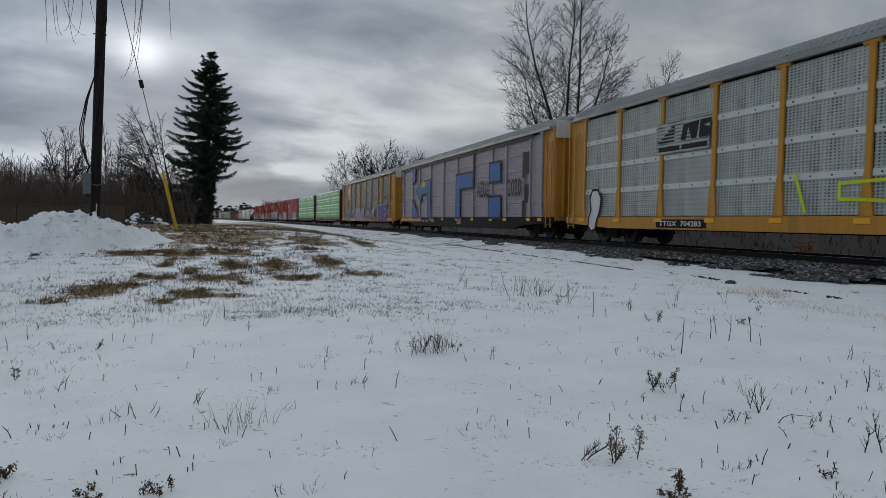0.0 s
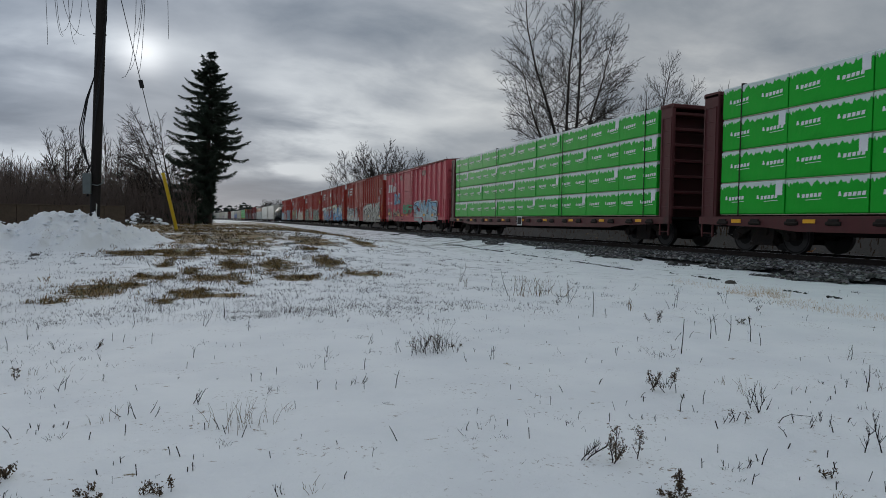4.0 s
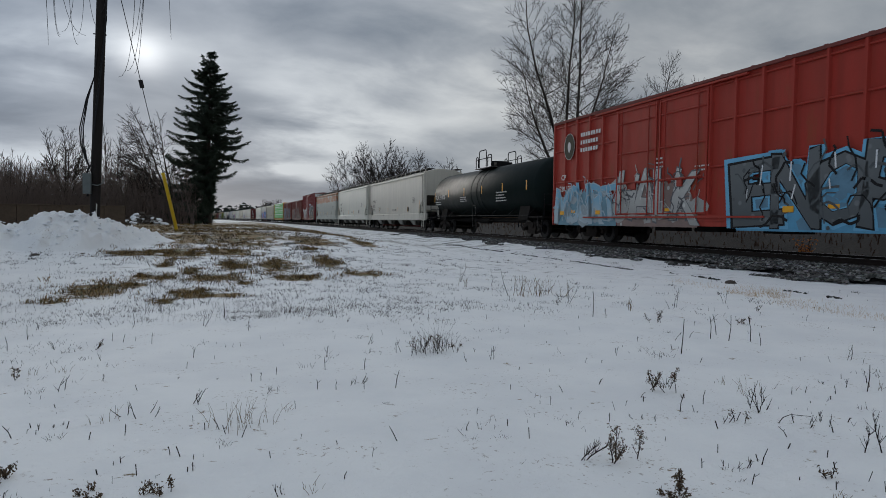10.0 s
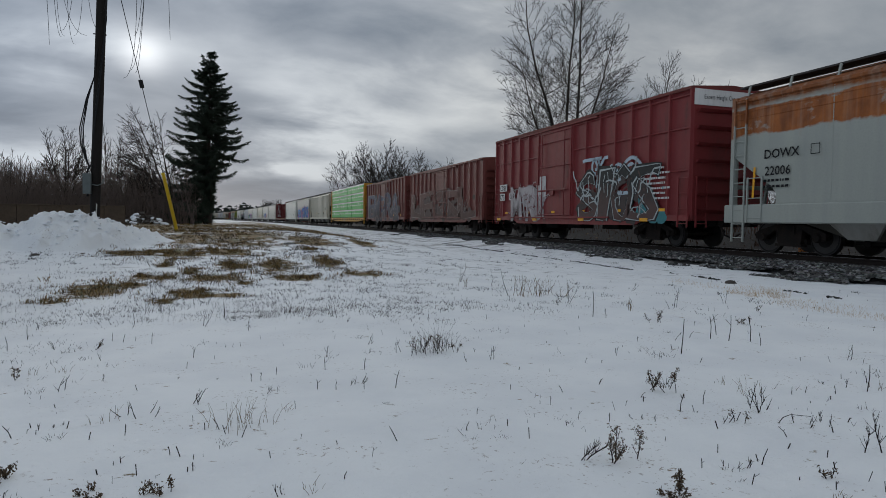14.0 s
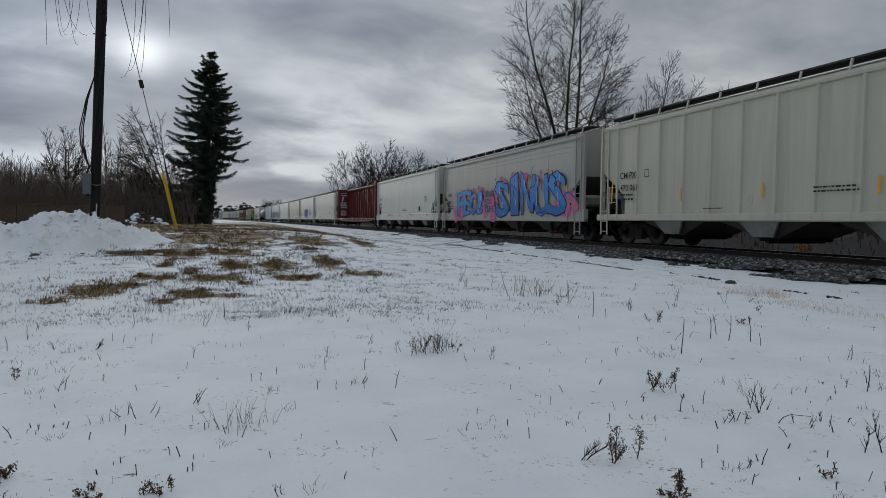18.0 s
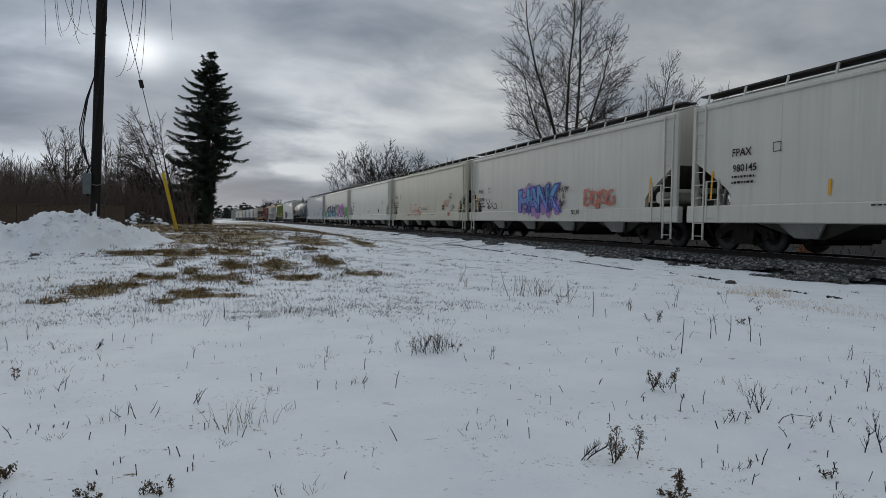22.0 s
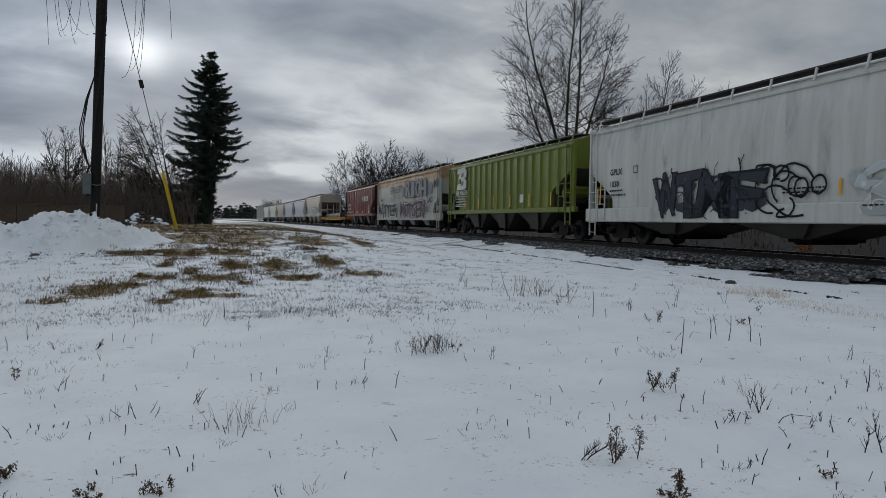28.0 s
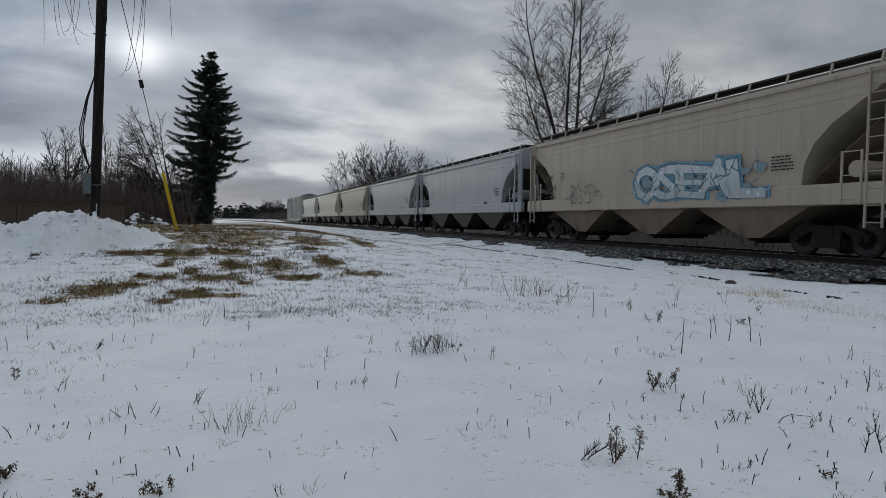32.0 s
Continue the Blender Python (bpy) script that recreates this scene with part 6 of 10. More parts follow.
P_BAYBROWN = car_paint("brown_grimy_bay", (0.085, 0.062, 0.045), (0.05, 0.04, 0.03), 0.6)
P_BAYDARK = car_paint("dark_grimy_shaded_bay", (0.06, 0.055, 0.045), (0.04, 0.035, 0.03), 0.6)
P_STEELLOAD = material("blue_grey_steel_bar", (0.075, 0.085, 0.098), 0.5, 0.6, (0.05, 0.055, 0.062), 5)
WRAP = wrap_material("green_lumber_wrap", (0.004, 0.40, 0.022))

TRAIN = []                # (car, y of its middle at the start)
RED2 = "dark red two-door boxcar with graffiti"


def couple(car, y):
    TRAIN.append((car, y))
    return car


RACK_POSTS = [1.1, 3.87, 5.76, 8.57, 11.38, 14.15, 16.96, 19.8, 21.7, 24.5]
c01 = couple(autorack("yellow-framed autorack car with weathered white perforated side panels", 27.2, P_WHITEPANEL, P_YEL, P_ROOF, rows=4, strip_paint=P_STRIP, belly=0.60), 10.74)
c02 = couple(autorack("autorack car with lilac sprayed panels and huge blue graffiti letters", 26.9, P_LILAC, P_YEL, P_ROOF, P_DARKSILL, post_paint=P_LILAC, posts=RACK_POSTS + [25.7], end_paint=P_LILAC, hood=P_HW2), 39.05)
c03 = couple(autorack("autorack car with grimy brown galvanised panels and graffiti", 26.4, P_TAN, P_YEL, P_ROOF, belly=0.68, posts=RACK_POSTS, hood=P_HW2), 67.65)
c04 = couple(centerbeam("dark red centre-beam flat car loaded with green-wrapped lumber", 22.6, P_CBEAM, WRAP), 94.15)
c05 = couple(centerbeam("dark red centre-beam flat car fully loaded with green-wrapped lumber", 22.0, P_CBEAM, WRAP), 117.9)
c06 = couple(boxcar("faded pinkish-red boxcar with a ribbed sliding door and blue graffiti", 16.9, 5.0, P_PINK, P_BROOF, posts=7, doors=1, door_at=7.3, door_w=3.0, belts=False, excess=False), 138.25)
c07 = couple(boxcar(RED2 + " in white and black", 18.75, 5.22, P_RED, P_BROOF, door_at=7.35), 157.6)
c08 = couple(boxcar(RED2 + " in blue and cream", 18.75, 5.22, P_RED, P_BROOF, door_at=7.35), 178.2)
c09 = couple(boxcar(RED2 + " in black and pale green", 18.75, 5.22, P_RED, P_BROOF, door_at=7.35), 198.45)
c10 = couple(boxcar(RED2 + " in cream, yellow and green", 18.75, 5.22, P_RED, P_BROOF, door_at=7.35), 218.85)
c11 = couple(boxcar(RED2 + " in grey and sky blue", 18.75, 5.22, P_RED, P_BROOF, door_at=7.35), 239.35)
c12 = couple(tank_car("glossy black tank car with white lettering", 16.6, P_TANK), 258.55)
c13 = couple(hopper("off-white covered hopper with red outlet gates", 19.2, 4.66, P_HW, gate=M_REDGATE, bay_paint=P_BAYDIRT, creases=False), 278.25)
c14 = couple(hopper("pale grey-white smooth-sided covered hopper", 18.2, 4.66, P_HW2, bay_paint=P_BAYDIRT, creases=False), 297.95)
c15 = couple(hopper("grey covered hopper with bands of orange rust under the eaves", 19.0, 4.66, P_HRUST, bay_paint=P_BAYDIRT), 317.7)
c16 = couple(boxcar("dull red high boxcar with white and teal graffiti", 15.5, 5.17, P_BOX16, P_BROOF, posts=8, doors=1, door_at=6.6, door_w=3.2, belts=True), 336.75)
c17 = couple(boxcar("low brown boxcar with outlined block-letter graffiti", 15.5, 4.5, P_BROWN, P_BROWN, posts=8, doors=1, door_at=7.75, door_w=3.0, belts=False, excess=False), 354.05)
c18 = couple(boxcar("low brown boxcar with blue-grey graffiti", 15.3, 4.5, P_BROWN, P_BROWN, posts=8, doors=1, door_at=7.65, door_w=3.0, belts=False, excess=False), 370.98)
c19 = couple(centerbeam("yellow centre-beam flat car loaded with green-wrapped lumber", 22.4, P_CBYEL, WRAP, thick=0.09), 391.3)
c20 = couple(hopper("cream covered hopper with ribbed sides", 19.15, 4.72, P_HRIB, ribs=15, bays=4, side_bottom=1.1, bay_paint=P_BAYDIRT), 413.7)
c21 = couple(hopper("grey covered hopper with blue and pink graffiti", 18.0, 4.72, P_HGREY, gate=M_REDGATE, bay_paint=P_BAYDARK), 433.75)
c22 = couple(hopper("clean white smooth-sided covered hopper", 18.8, 4.72, P_HW2, bay_paint=P_BAYDIRT), 453.4)
c23 = couple(centerbeam("red empty centre-beam flat car with open truss", 22.35, P_CBRED), 475.2)
c24 = couple(hopper("off-white smooth-sided covered hopper", 19.6, 4.7, P_HW, bay_paint=P_BAYDIRT, creases=False), 497.5)
c25 = couple(hopper("off-white covered hopper with blue and purple graffiti", 18.3, 4.7, P_HW, bay_paint=P_BAYDIRT, creases=False), 517.4)
c26 = couple(hopper("cream covered hopper with red spray-painted tags", 18.3, 4.7, P_HW3, bay_paint=P_BAYDIRT, creases=False), 536.7)
c27 = couple(hopper("clean white long covered hopper", 19.5, 4.7, P_HW2, bay_paint=P_BAYDIRT, creases=False), 556.7)
c28 = couple(hopper("white covered hopper with navy, pink and green graffiti", 18.85, 4.7, P_HW, bay_paint=P_BAYDIRT, creases=False), 577.0)
c29 = couple(hopper("pale grey covered hopper with rounded sides", 18.85, 4.7, P_HBLUE, round_side=True, bay_paint=P_BAYDIRT), 597.0)
c30 = couple(tank_car("blue-black tank car with yellow lettering", 18.6, P_TANKB), 616.8)
c31 = couple(hopper("grime-streaked white covered hopper with black block graffiti", 18.9, 4.72, P_HW4, round_side=True, bay_paint=P_BAYDARK, bays=3), 637.75)
c32 = couple(hopper("faded lime-green covered hopper with ribbed sides", 15.9, 4.5, P_HGREEN, ribs=17, bays=3, side_bottom=1.45, bay_paint=P_BAYDARK, slope=2.1), 656.6)
c33 = couple(hopper("rust-streaked grey covered hopper with large graffiti", 19.0, 4.72, P_HMIX, bay_paint=P_BAYDIRT), 676.1)
c34 = couple(hopper("oxide red covered hopper with ribbed sides", 16.0, 4.5, P_HBNSF, ribs=14, bays=3, side_bottom=1.45, bay_paint=P_BAYBROWN, slope=2.1, ladder_mat=P_DARKSILL), 694.95)
c35 = couple(flat_car("yellow flat car with stake pockets", 19.8, P_FLAT), 713.95)
c36 = couple(hopper("grimy beige covered hopper with pale blue graffiti", 17.6, 4.72, P_HTAUPE, bay_paint=P_BAYTAN, bays=3, side_bottom=1.5, scoop=True, slope_paint=P_BAYTAN), 733.0)
c37 = couple(hopper("blue-grey covered hopper with dark discharge bays", 17.4, 4.6, P_HBLUE, bays=3, side_bottom=1.5, scoop=True, bay_paint=P_BAYDARK), 751.8)
c38 = couple(hopper("pale blue-grey covered hopper with dark discharge bays", 17.4, 4.6, P_HBLUE, bays=3, side_bottom=1.5, scoop=True, bay_paint=P_BAYDARK), 770.3)
c39 = couple(hopper("beige covered hopper far down the train", 16.6, 4.6, P_HTAUPE, bays=3, side_bottom=1.5, scoop=True, bay_paint=P_BAYDARK), 788.4)
c40 = couple(hopper("off-white covered hopper far down the train", 18.8, 4.6, P_HW3, bays=3, side_bottom=1.5, scoop=True, bay_paint=P_BAYDARK), 807.4)
c41 = couple(hopper("pale covered hopper near the end of the train", 17.2, 4.6, P_HW, bays=3, side_bottom=1.5, scoop=True, bay_paint=P_BAYDARK), 826.95)
c42 = couple(autorack("grey autorack car at the end of the train", 24.9, P_WHITEPANEL, P_HGREY, P_ROOF), 849.35)


# ---------------------------------------------------------------- woods, shrubs and the spruce
def polar(az, r):
    """A place on the ground: degrees from +y towards +x, and metres from the camera."""
    x, y = r * math.sin(radians(az)), r * math.cos(radians(az))
    return plain(x, y)


def spruce(at, height, seed):
    """A tall old spruce: whorls of level limbs with hanging sprays and upturned tips, bare low down on one side."""
    rng = random.Random(seed)
    root = thing("spruce_tree", "tall dark green spruce with ragged drooping limbs", "tree", at=at)
    t = Geo().path([(0, 0, -0.3), (0.0, 0, height * 0.3), (0.08, 0.02, height * 0.65), (0.22, 0, height)], 0.30, 9, 0.03)
    t.path([(-0.2, 0, 0.1), (-0.9, 0.1, 1.0), (-1.7, 0.1, 2.2), (-2.2, 0, 3.2)], 0.16, 6, 0.05)
    part("trunk", t, M_BARK, root, smooth=True)
    limbs, needles = Geo(), Geo()

    def reach(u, a):
        """Half breadth of the crown at a share u of the height, towards the angle a."""
        left = 0.18 + 3.15 * min(1.0, ((1.0 - u) / 0.62) ** 0.62)
        right = 0.18 + 2.95 * min(1.0, ((1.0 - u) / 0.58) ** 0.66)
        right *= 0.0 if u < 0.30 else rng.choice((0.2, 0.45, 0.7)) if u < 0.44 else 1.0
        return left + (right - left) * (0.5 + 0.5 * math.cos(a))

    z, ring = 1.3, 0
    while z < height - 0.25:
        u = z / height
        count = 11 if u < 0.36 else 9 if u < 0.9 else 5
        for k in range(count):
            a = rng.uniform(0, 6.283)
            full = reach(u, a)
            L = full * rng.choice((0.5, 0.65, 0.78, 0.88, 0.95, 1.03, 1.10))
            z0 = z + rng.uniform(-0.6, 0.6)
            if L < 0.25:
                continue
            sag = (0.60 - 0.72 * u) * rng.uniform(0.2, 1.6)
            rise = rng.uniform(-0.24, 0.26)
            pts = []
            for q in range(7):
                f = q / 6
                pts.append(Vector((0.22 * u * u + math.cos(a) * L * f, math.sin(a) * L * f, z0 + rng.uniform(-0.04, 0.04) + rise * L * f - sag * L * (f - 0.45 * f ** 3) + 0.13 * L * f ** 4)))
            limbs.path(pts, 0.045 * (1.15 - u), 4, 0.008)
            m = int(5 + 11 * L)
            for j in range(m):
                f = (j + rng.random()) / m
                if f < 0.12:
                    continue
                b = min(5, int(f * 6))
                p = pts[b].lerp(pts[b + 1], f * 6 - b)
                for w in range(5):
                    sa = a + rng.choice((-1, 1)) * rng.uniform(0.15, 1.25)
                    l = (0.20 + 0.48 * (1 - f) ** 0.6) * rng.uniform(0.6, 1.35) * (0.62 + 0.5 * (1 - u))
                    d = Vector((math.cos(sa), math.sin(sa), rng.uniform(-1.5, 0.1) - 0.5 * (1 - u))).normalized()
                    side = d.cross(Vector((0, 0, 1))).normalized() * rng.uniform(0.02, 0.055)
                    up = Vector((0, 0, rng.uniform(0.02, 0.045)))
                    q2 = p + d * l + Vector((0, 0, 0.03))
                    needles.add([tuple(p), tuple(p + d * l * 0.5 + side), tuple(q2), tuple(p + d * l * 0.5 - side), tuple(p + d * l * 0.5 - up), tuple(p + d * l * 0.5 + up)], [(0, 1, 2, 3), (0, 4, 2, 5)])
        z += (0.44 - 0.20 * u) * rng.uniform(0.75, 1.25)
        ring += 1
    for k in range(26):
        p = Vector((0.22 + rng.uniform(-0.05, 0.05), rng.uniform(-0.05, 0.05), height - 0.75 + 0.03 * k))
        a = rng.uniform(0, 6.28)
        q = p + Vector((math.cos(a) * 0.30, math.sin(a) * 0.30, 0.12)) * (1.2 - k / 30)
        needles.add([tuple(p), tuple(p.lerp(q, 0.5) + Vector((0, 0, 0.04))), tuple(q), tuple(p.lerp(q, 0.5) - Vector((0, 0, 0.04)))], [(0, 1, 2, 3)])
    tagged(part("limb", limbs, M_BARK, root), kind="stuff")
    part("crown", needles, M_NEEDLE, root, "drooping needle sprays")
    return root


spruce(pose(*polar(-1.75, 55.0), 0, 0, 0), 13.5, 3)

# the leafless crab tree beside the spruce and the thicket behind the heap
forked_tree("bare_tree", 5, pose(*polar(-4.1, 57.0)), 1.6, [(-0.75, 0.0, 8.0), (-0.5, 0.2, 8.6), (-1.1, 0.1, 6.6), (-0.25, -0.1, 7.2)], 0.13, 4.4, 3, 1.9, 1.0, 0.02, label="leaning leafless crab tree beside the spruce", start=0.15, twig=0.016)
TEMPLATES = [
    forked_tree("bare_tree", 31, pose(*polar(-12.1, 64.0)), 2.4, [(-0.18, 0, 5.6), (0.2, 0.1, 5.4), (0.0, -0.2, 5.8), (0.38, 0, 4.6), (-0.4, 0, 4.6)], 0.09, 3.0, 3, 2.1, 0.75, 0.25, label="round-crowned leafless tree in the thicket", group="trees of the thicket", start=0.1, twig=0.017),
    forked_tree("bare_tree", 32, pose(*polar(-8.6, 66.0)), 1.2, [(-0.12, 0, 8.0), (0.16, 0.1, 7.4), (0.02, -0.15, 6.6)], 0.08, 2.6, 3, 1.9, 0.6, 0.45, label="slim leafless tree in the thicket", group="trees of the thicket", start=0.2),
    forked_tree("tall_shrub", 33, pose(*polar(-7.5, 60.0)), 0.0, [(-0.4, 0, 4.6), (0.4, 0.1, 4.4), (0.0, -0.3, 5.2), (0.2, 0.3, 5.0), (-0.2, 0.1, 4.8), (0.7, 0, 3.6), (-0.7, 0, 3.6)], 0.04, 2.4, 3, 1.25, 0.65, 0.35, label="leafless shrub with many thin stems", group="shrubs of the thicket", mat=M_TWIGFAR, start=0.12),
    forked_tree("tall_shrub", 34, pose(*polar(-10.5, 62.0)), 0.0, [(-0.5, 0, 3.8), (0.5, 0.1, 3.9), (0.1, -0.3, 4.4), (0.25, 0.3, 4.1), (-0.25, 0.1, 4.2), (0.9, 0, 3.0), (-0.9, 0, 3.0)], 0.035, 2.2, 3, 1.3, 0.7, 0.3, label="low leafless shrub with many thin stems", group="shrubs of the thicket", mat=M_TWIGFAR, start=0.12),
]


def thicket():
    rng = random.Random(77)
    for k in range(92):
        az = -19.5 + 16.5 * (k + rng.random()) / 92
        pick = rng.random()
        t = TEMPLATES[1 if pick < 0.03 else 2 if pick < 0.5 else 3]
        x, y, z = polar(az, rng.uniform(56, 80))
        size = rng.uniform(0.72, 1.12)
        copy_thing(t, pose(x, y, z, 0, 0, rng.uniform(0, 360)) @ Matrix.Diagonal((size, size, size, 1)))
    for az, r, t in ((-15.8, 72, 0), (-13.6, 76, 0)):
        x, y, z = polar(az, r)
        copy_thing(TEMPLATES[t], pose(x, y, z - 2.2, 0, 0, rng.uniform(0, 360)))
    # beyond the track, behind the cars
    spots = ((33.2, 60), (34.6, 62), (36.0, 56), (37.6, 61), (39.3, 56), (40.4, 62), (41.8, 55), (43.2, 60), (44.6, 57), (46.5, 62), (48.2, 58), (50.0, 55), (51.6, 60), (53.5, 57), (56, 58), (29.4, 66), (27.0, 72), (60, 56), (65, 54))
    for k, (az, r) in enumerate(spots):
        x, y, z = polar(az, r)
        copy_thing(TEMPLATES[2 + k % 2] if k % 5 else TEMPLATES[1], pose(x, y, z - 0.4, 0, 0, rng.uniform(0, 360)))
    for az, r in ((2.9, 240), (3.5, 250), (4.0, 262), (3.2, 255)):
        x, y, z = polar(az, r)
        copy_thing(TEMPLATES[0], pose(x, y, z, 0, 0, rng.uniform(0, 360)))


thicket()
forked_tree("bare_tree", 41, pose(*polar(43.4, 54.0), 0, 0, -40), 0.6, [(0.32, 0.0, 9.4), (0.10, 0.15, 10.2), (-0.12, 0.0, 10.0), (0.55, 0.1, 8.2), (-0.34, 0.1, 8.4)], 0.10, 4.0, 3, 1.5, 0.5, 0.5, label="leafless tree with many upswept stems beyond the track", start=0.2)
forked_tree("bare_tree", 42, pose(*polar(39.6, 56.0), 0, 0, -40), 0.6, [(0.18, 0.0, 9.6), (-0.05, 0.15, 9.8), (-0.22, 0.0, 9.0), (0.40, 0.1, 8.0)], 0.10, 3.6, 3, 1.5, 0.5, 0.45, label="leafless tree with upswept stems beyond the track", start=0.2)
for seed, az, r, ht in ((51, 10.7, 112, 13.0), (52, 12.2, 108, 13.6), (53, 13.8, 104, 11.6), (54, 15.6, 98, 10.4), (55, 18.0, 90, 8.2)):
    forked_tree("bare_tree", seed, pose(*polar(az, r)), 0.0, [(-0.5, 0, ht * 0.86), (-0.2, 0.2, ht), (0.1, -0.2, ht * 1.02), (0.3, 0.1, ht * 0.95), (0.6, 0, ht * 0.8)], 0.09, 5.6, 3, 1.35, 0.75, 0.16, label="leafless bushy tree beyond the track", group="bushy trees beyond the track", start=0.2, twig=0.026)


def brush(name, label, seed, count, place, h0, h1, mat):
    """Undergrowth that nobody could count: thin bent stems with a few twigs."""
    rng = random.Random(seed)
    g = Geo()
    for k in range(count):
        x, y = place(rng)
        z = ground_z(x, y)
        h = rng.uniform(h0, h1)
        lean = Vector((rng.uniform(-0.25, 0.25), rng.uniform(-0.25, 0.25), 1))
        p = Vector((x, y, z - 0.05))
        mid, tip = p + lean * h * 0.55, p + lean * h + Vector((rng.uniform(-0.2, 0.2), rng.uniform(-0.2, 0.2), 0)) * h
        w = 0.010 + 0.010 * rng.random()
        g.path([p, mid, tip], w * 1.5, 3, w * 0.4)
        for j in range(6):
            s = rng.uniform(0.3, 0.95)
            q = p.lerp(tip, s)
            d = Vector((rng.uniform(-1, 1), rng.uniform(-1, 1), rng.uniform(0.2, 1.4))).normalized() * h * rng.uniform(0.15, 0.35)
            g.path([q, q + d], w * 0.7, 3, w * 0.25)
    me = bpy.data.meshes.new(name)
    me.from_pydata(g.v, [], g.f)
    me.materials.append(mat)
    tagged(new(name, me), label, "undergrowth", kind="stuff")


M_DRYRED = material("rust_brown_dry_weed", (0.085, 0.050, 0.034), 0.9, 0, (0.05, 0.034, 0.026), 2)


def spot_left(rng):
    az, r = rng.uniform(-19.0, -2.6), rng.uniform(50, 88)
    return r * math.sin(radians(az)), r * math.cos(radians(az))


def spot_right(rng):
    y = rng.uniform(8, 105)
    return track_x(y) + rng.uniform(6.0, 15.0), y


def spot_far(rng):
    y = rng.uniform(100, 330)
    return track_x(y) + rng.uniform(5.0, 14.0), y


brush("thicket_undergrowth", "dense brown leafless undergrowth at the edge of the woods", 61, 2800, spot_left, 1.2, 4.4, M_TWIGFAR)
brush("trackside_undergrowth", "brown leafless brush on the bank beyond the track", 62, 1800, spot_right, 0.5, 1.9, M_DRYRED)


def spot_verge(rng):
    y = 4 + 70 * rng.random() ** 1.3
    return track_x(y) + rng.uniform(3.0, 8.0), y


brush("verge_weeds", "low dead weeds on the verge beyond the track", 64, 1600, spot_verge, 0.06, 0.34, M_DRYRED)
brush("far_undergrowth", "far brown brush along the track", 63, 1200, spot_far, 1.5, 4.0, M_TWIGFAR)


def far_woods():
    """Dark mixed woods on the skyline: ragged crowns of many small clumps."""
    rng = random.Random(8)
    g = Geo()

    def crown(x, y, z, h, w, clumps=34, pointed=0.5, grain=0.08):
        g.tube((x, y, z - 0.3), (x, y, z + h * 0.6), 0.16, 0.06, 4)
        for i in range(clumps):
            u = rng.random() ** 1.3
            r = w * (1 - pointed * u) * math.sqrt(max(0.02, 1 - (2 * u - 0.75) ** 2 * 0.55)) * rng.uniform(0.35, 1.0)
            a = rng.uniform(0, 6.283)
            c = Vector((x + r * math.cos(a), y + r * math.sin(a), z + h * (0.06 + 0.92 * u)))
            s = h * grain * rng.uniform(0.6, 1.4) * (1.3 - 0.7 * u)
            p = [c + Vector((rng.uniform(-1.3, 1.3), rng.uniform(-1.3, 1.3), rng.uniform(-0.7, 0.9))) * s for _ in range(4)]
            g.add([tuple(q) for q in p], [(0, 1, 2), (0, 2, 3), (0, 3, 1), (1, 3, 2)])

    for k in range(720):
        az, r = rng.uniform(-20, 6), rng.uniform(340, 470)
        x, y = r * math.sin(radians(az)), r * math.cos(radians(az))
        if abs(x - track_x(y)) > 14:
            crown(x, y, 0.2, rng.uniform(4.5, 7.5), rng.uniform(2.4, 4.4), 26, 0.4, 0.17)
    for k in range(380):
        az, r = rng.uniform(-20, 9), rng.uniform(480, 620)
        x, y = r * math.sin(radians(az)), r * math.cos(radians(az))
        if abs(x - track_x(y)) > 9:
            crown(x, y, 0.2, rng.uniform(8, 13.0), rng.uniform(4.0, 7.0), 26, 0.45, 0.16)
    for k in range(420):
        az = rng.uniform(4.5, 30)
        r = rng.uniform(150, 240) if az < 15 else rng.uniform(105, 155)
        x, y = r * math.sin(radians(az)), r * math.cos(radians(az))
        if x > track_x(y) + 12:
            crown(x, y, 0.6, rng.uniform(6, 9.0) if az > 15 else rng.uniform(3.5, 6.5), rng.uniform(1.8, 3.2), 40, 0.6)
    for k in range(26):
        az, r = rng.uniform(27.5, 33.0), rng.uniform(88, 104)
        crown(r * math.sin(radians(az)), r * math.cos(radians(az)), 0.8, rng.uniform(4.5, 7.5), rng.uniform(1.5, 2.4), 210, 0.55, 0.04)
    for k in range(240):
        az, r = rng.uniform(30, 75), rng.uniform(120, 170)
        crown(r * math.sin(radians(az)), r * math.cos(radians(az)), 0.6, rng.uniform(3, 5), rng.uniform(1.8, 3.0), 30, 0.3)
    me = bpy.data.meshes.new("far_conifer_woods")
    me.from_pydata(g.v, [], g.f)
    me.materials.append(M_PINE)
    tagged(new("far_conifer_woods", me), "far dark mixed woods along the skyline", "woods", kind="stuff")


far_woods()


# ---------------------------------------------------------------- utility pole, its guy and loose wires
M_POLE = material("creosoted_pole", (0.014, 0.012, 0.011), 0.9, 0, (0.026, 0.021, 0.018), 6, (1, 1, 0.1), bump=0.5, bump_scale=30)
M_CABLE = material("black_cable", (0.014, 0.014, 0.015), 0.6)
M_GALV = material("galvanised_box", (0.13, 0.15, 0.15), 0.55, 0.3, (0.09, 0.10, 0.10), 4)
M_PIPE = material("pale_plastic_pipe", (0.50, 0.50, 0.48), 0.5)
M_GUARD = material("yellow_plastic_guard", (0.55, 0.36, 0.015), 0.5, 0, (0.42, 0.27, 0.02), 5)
M_WIRE = material("dull_guy_wire", (0.05, 0.05, 0.052), 0.5, 0.6)


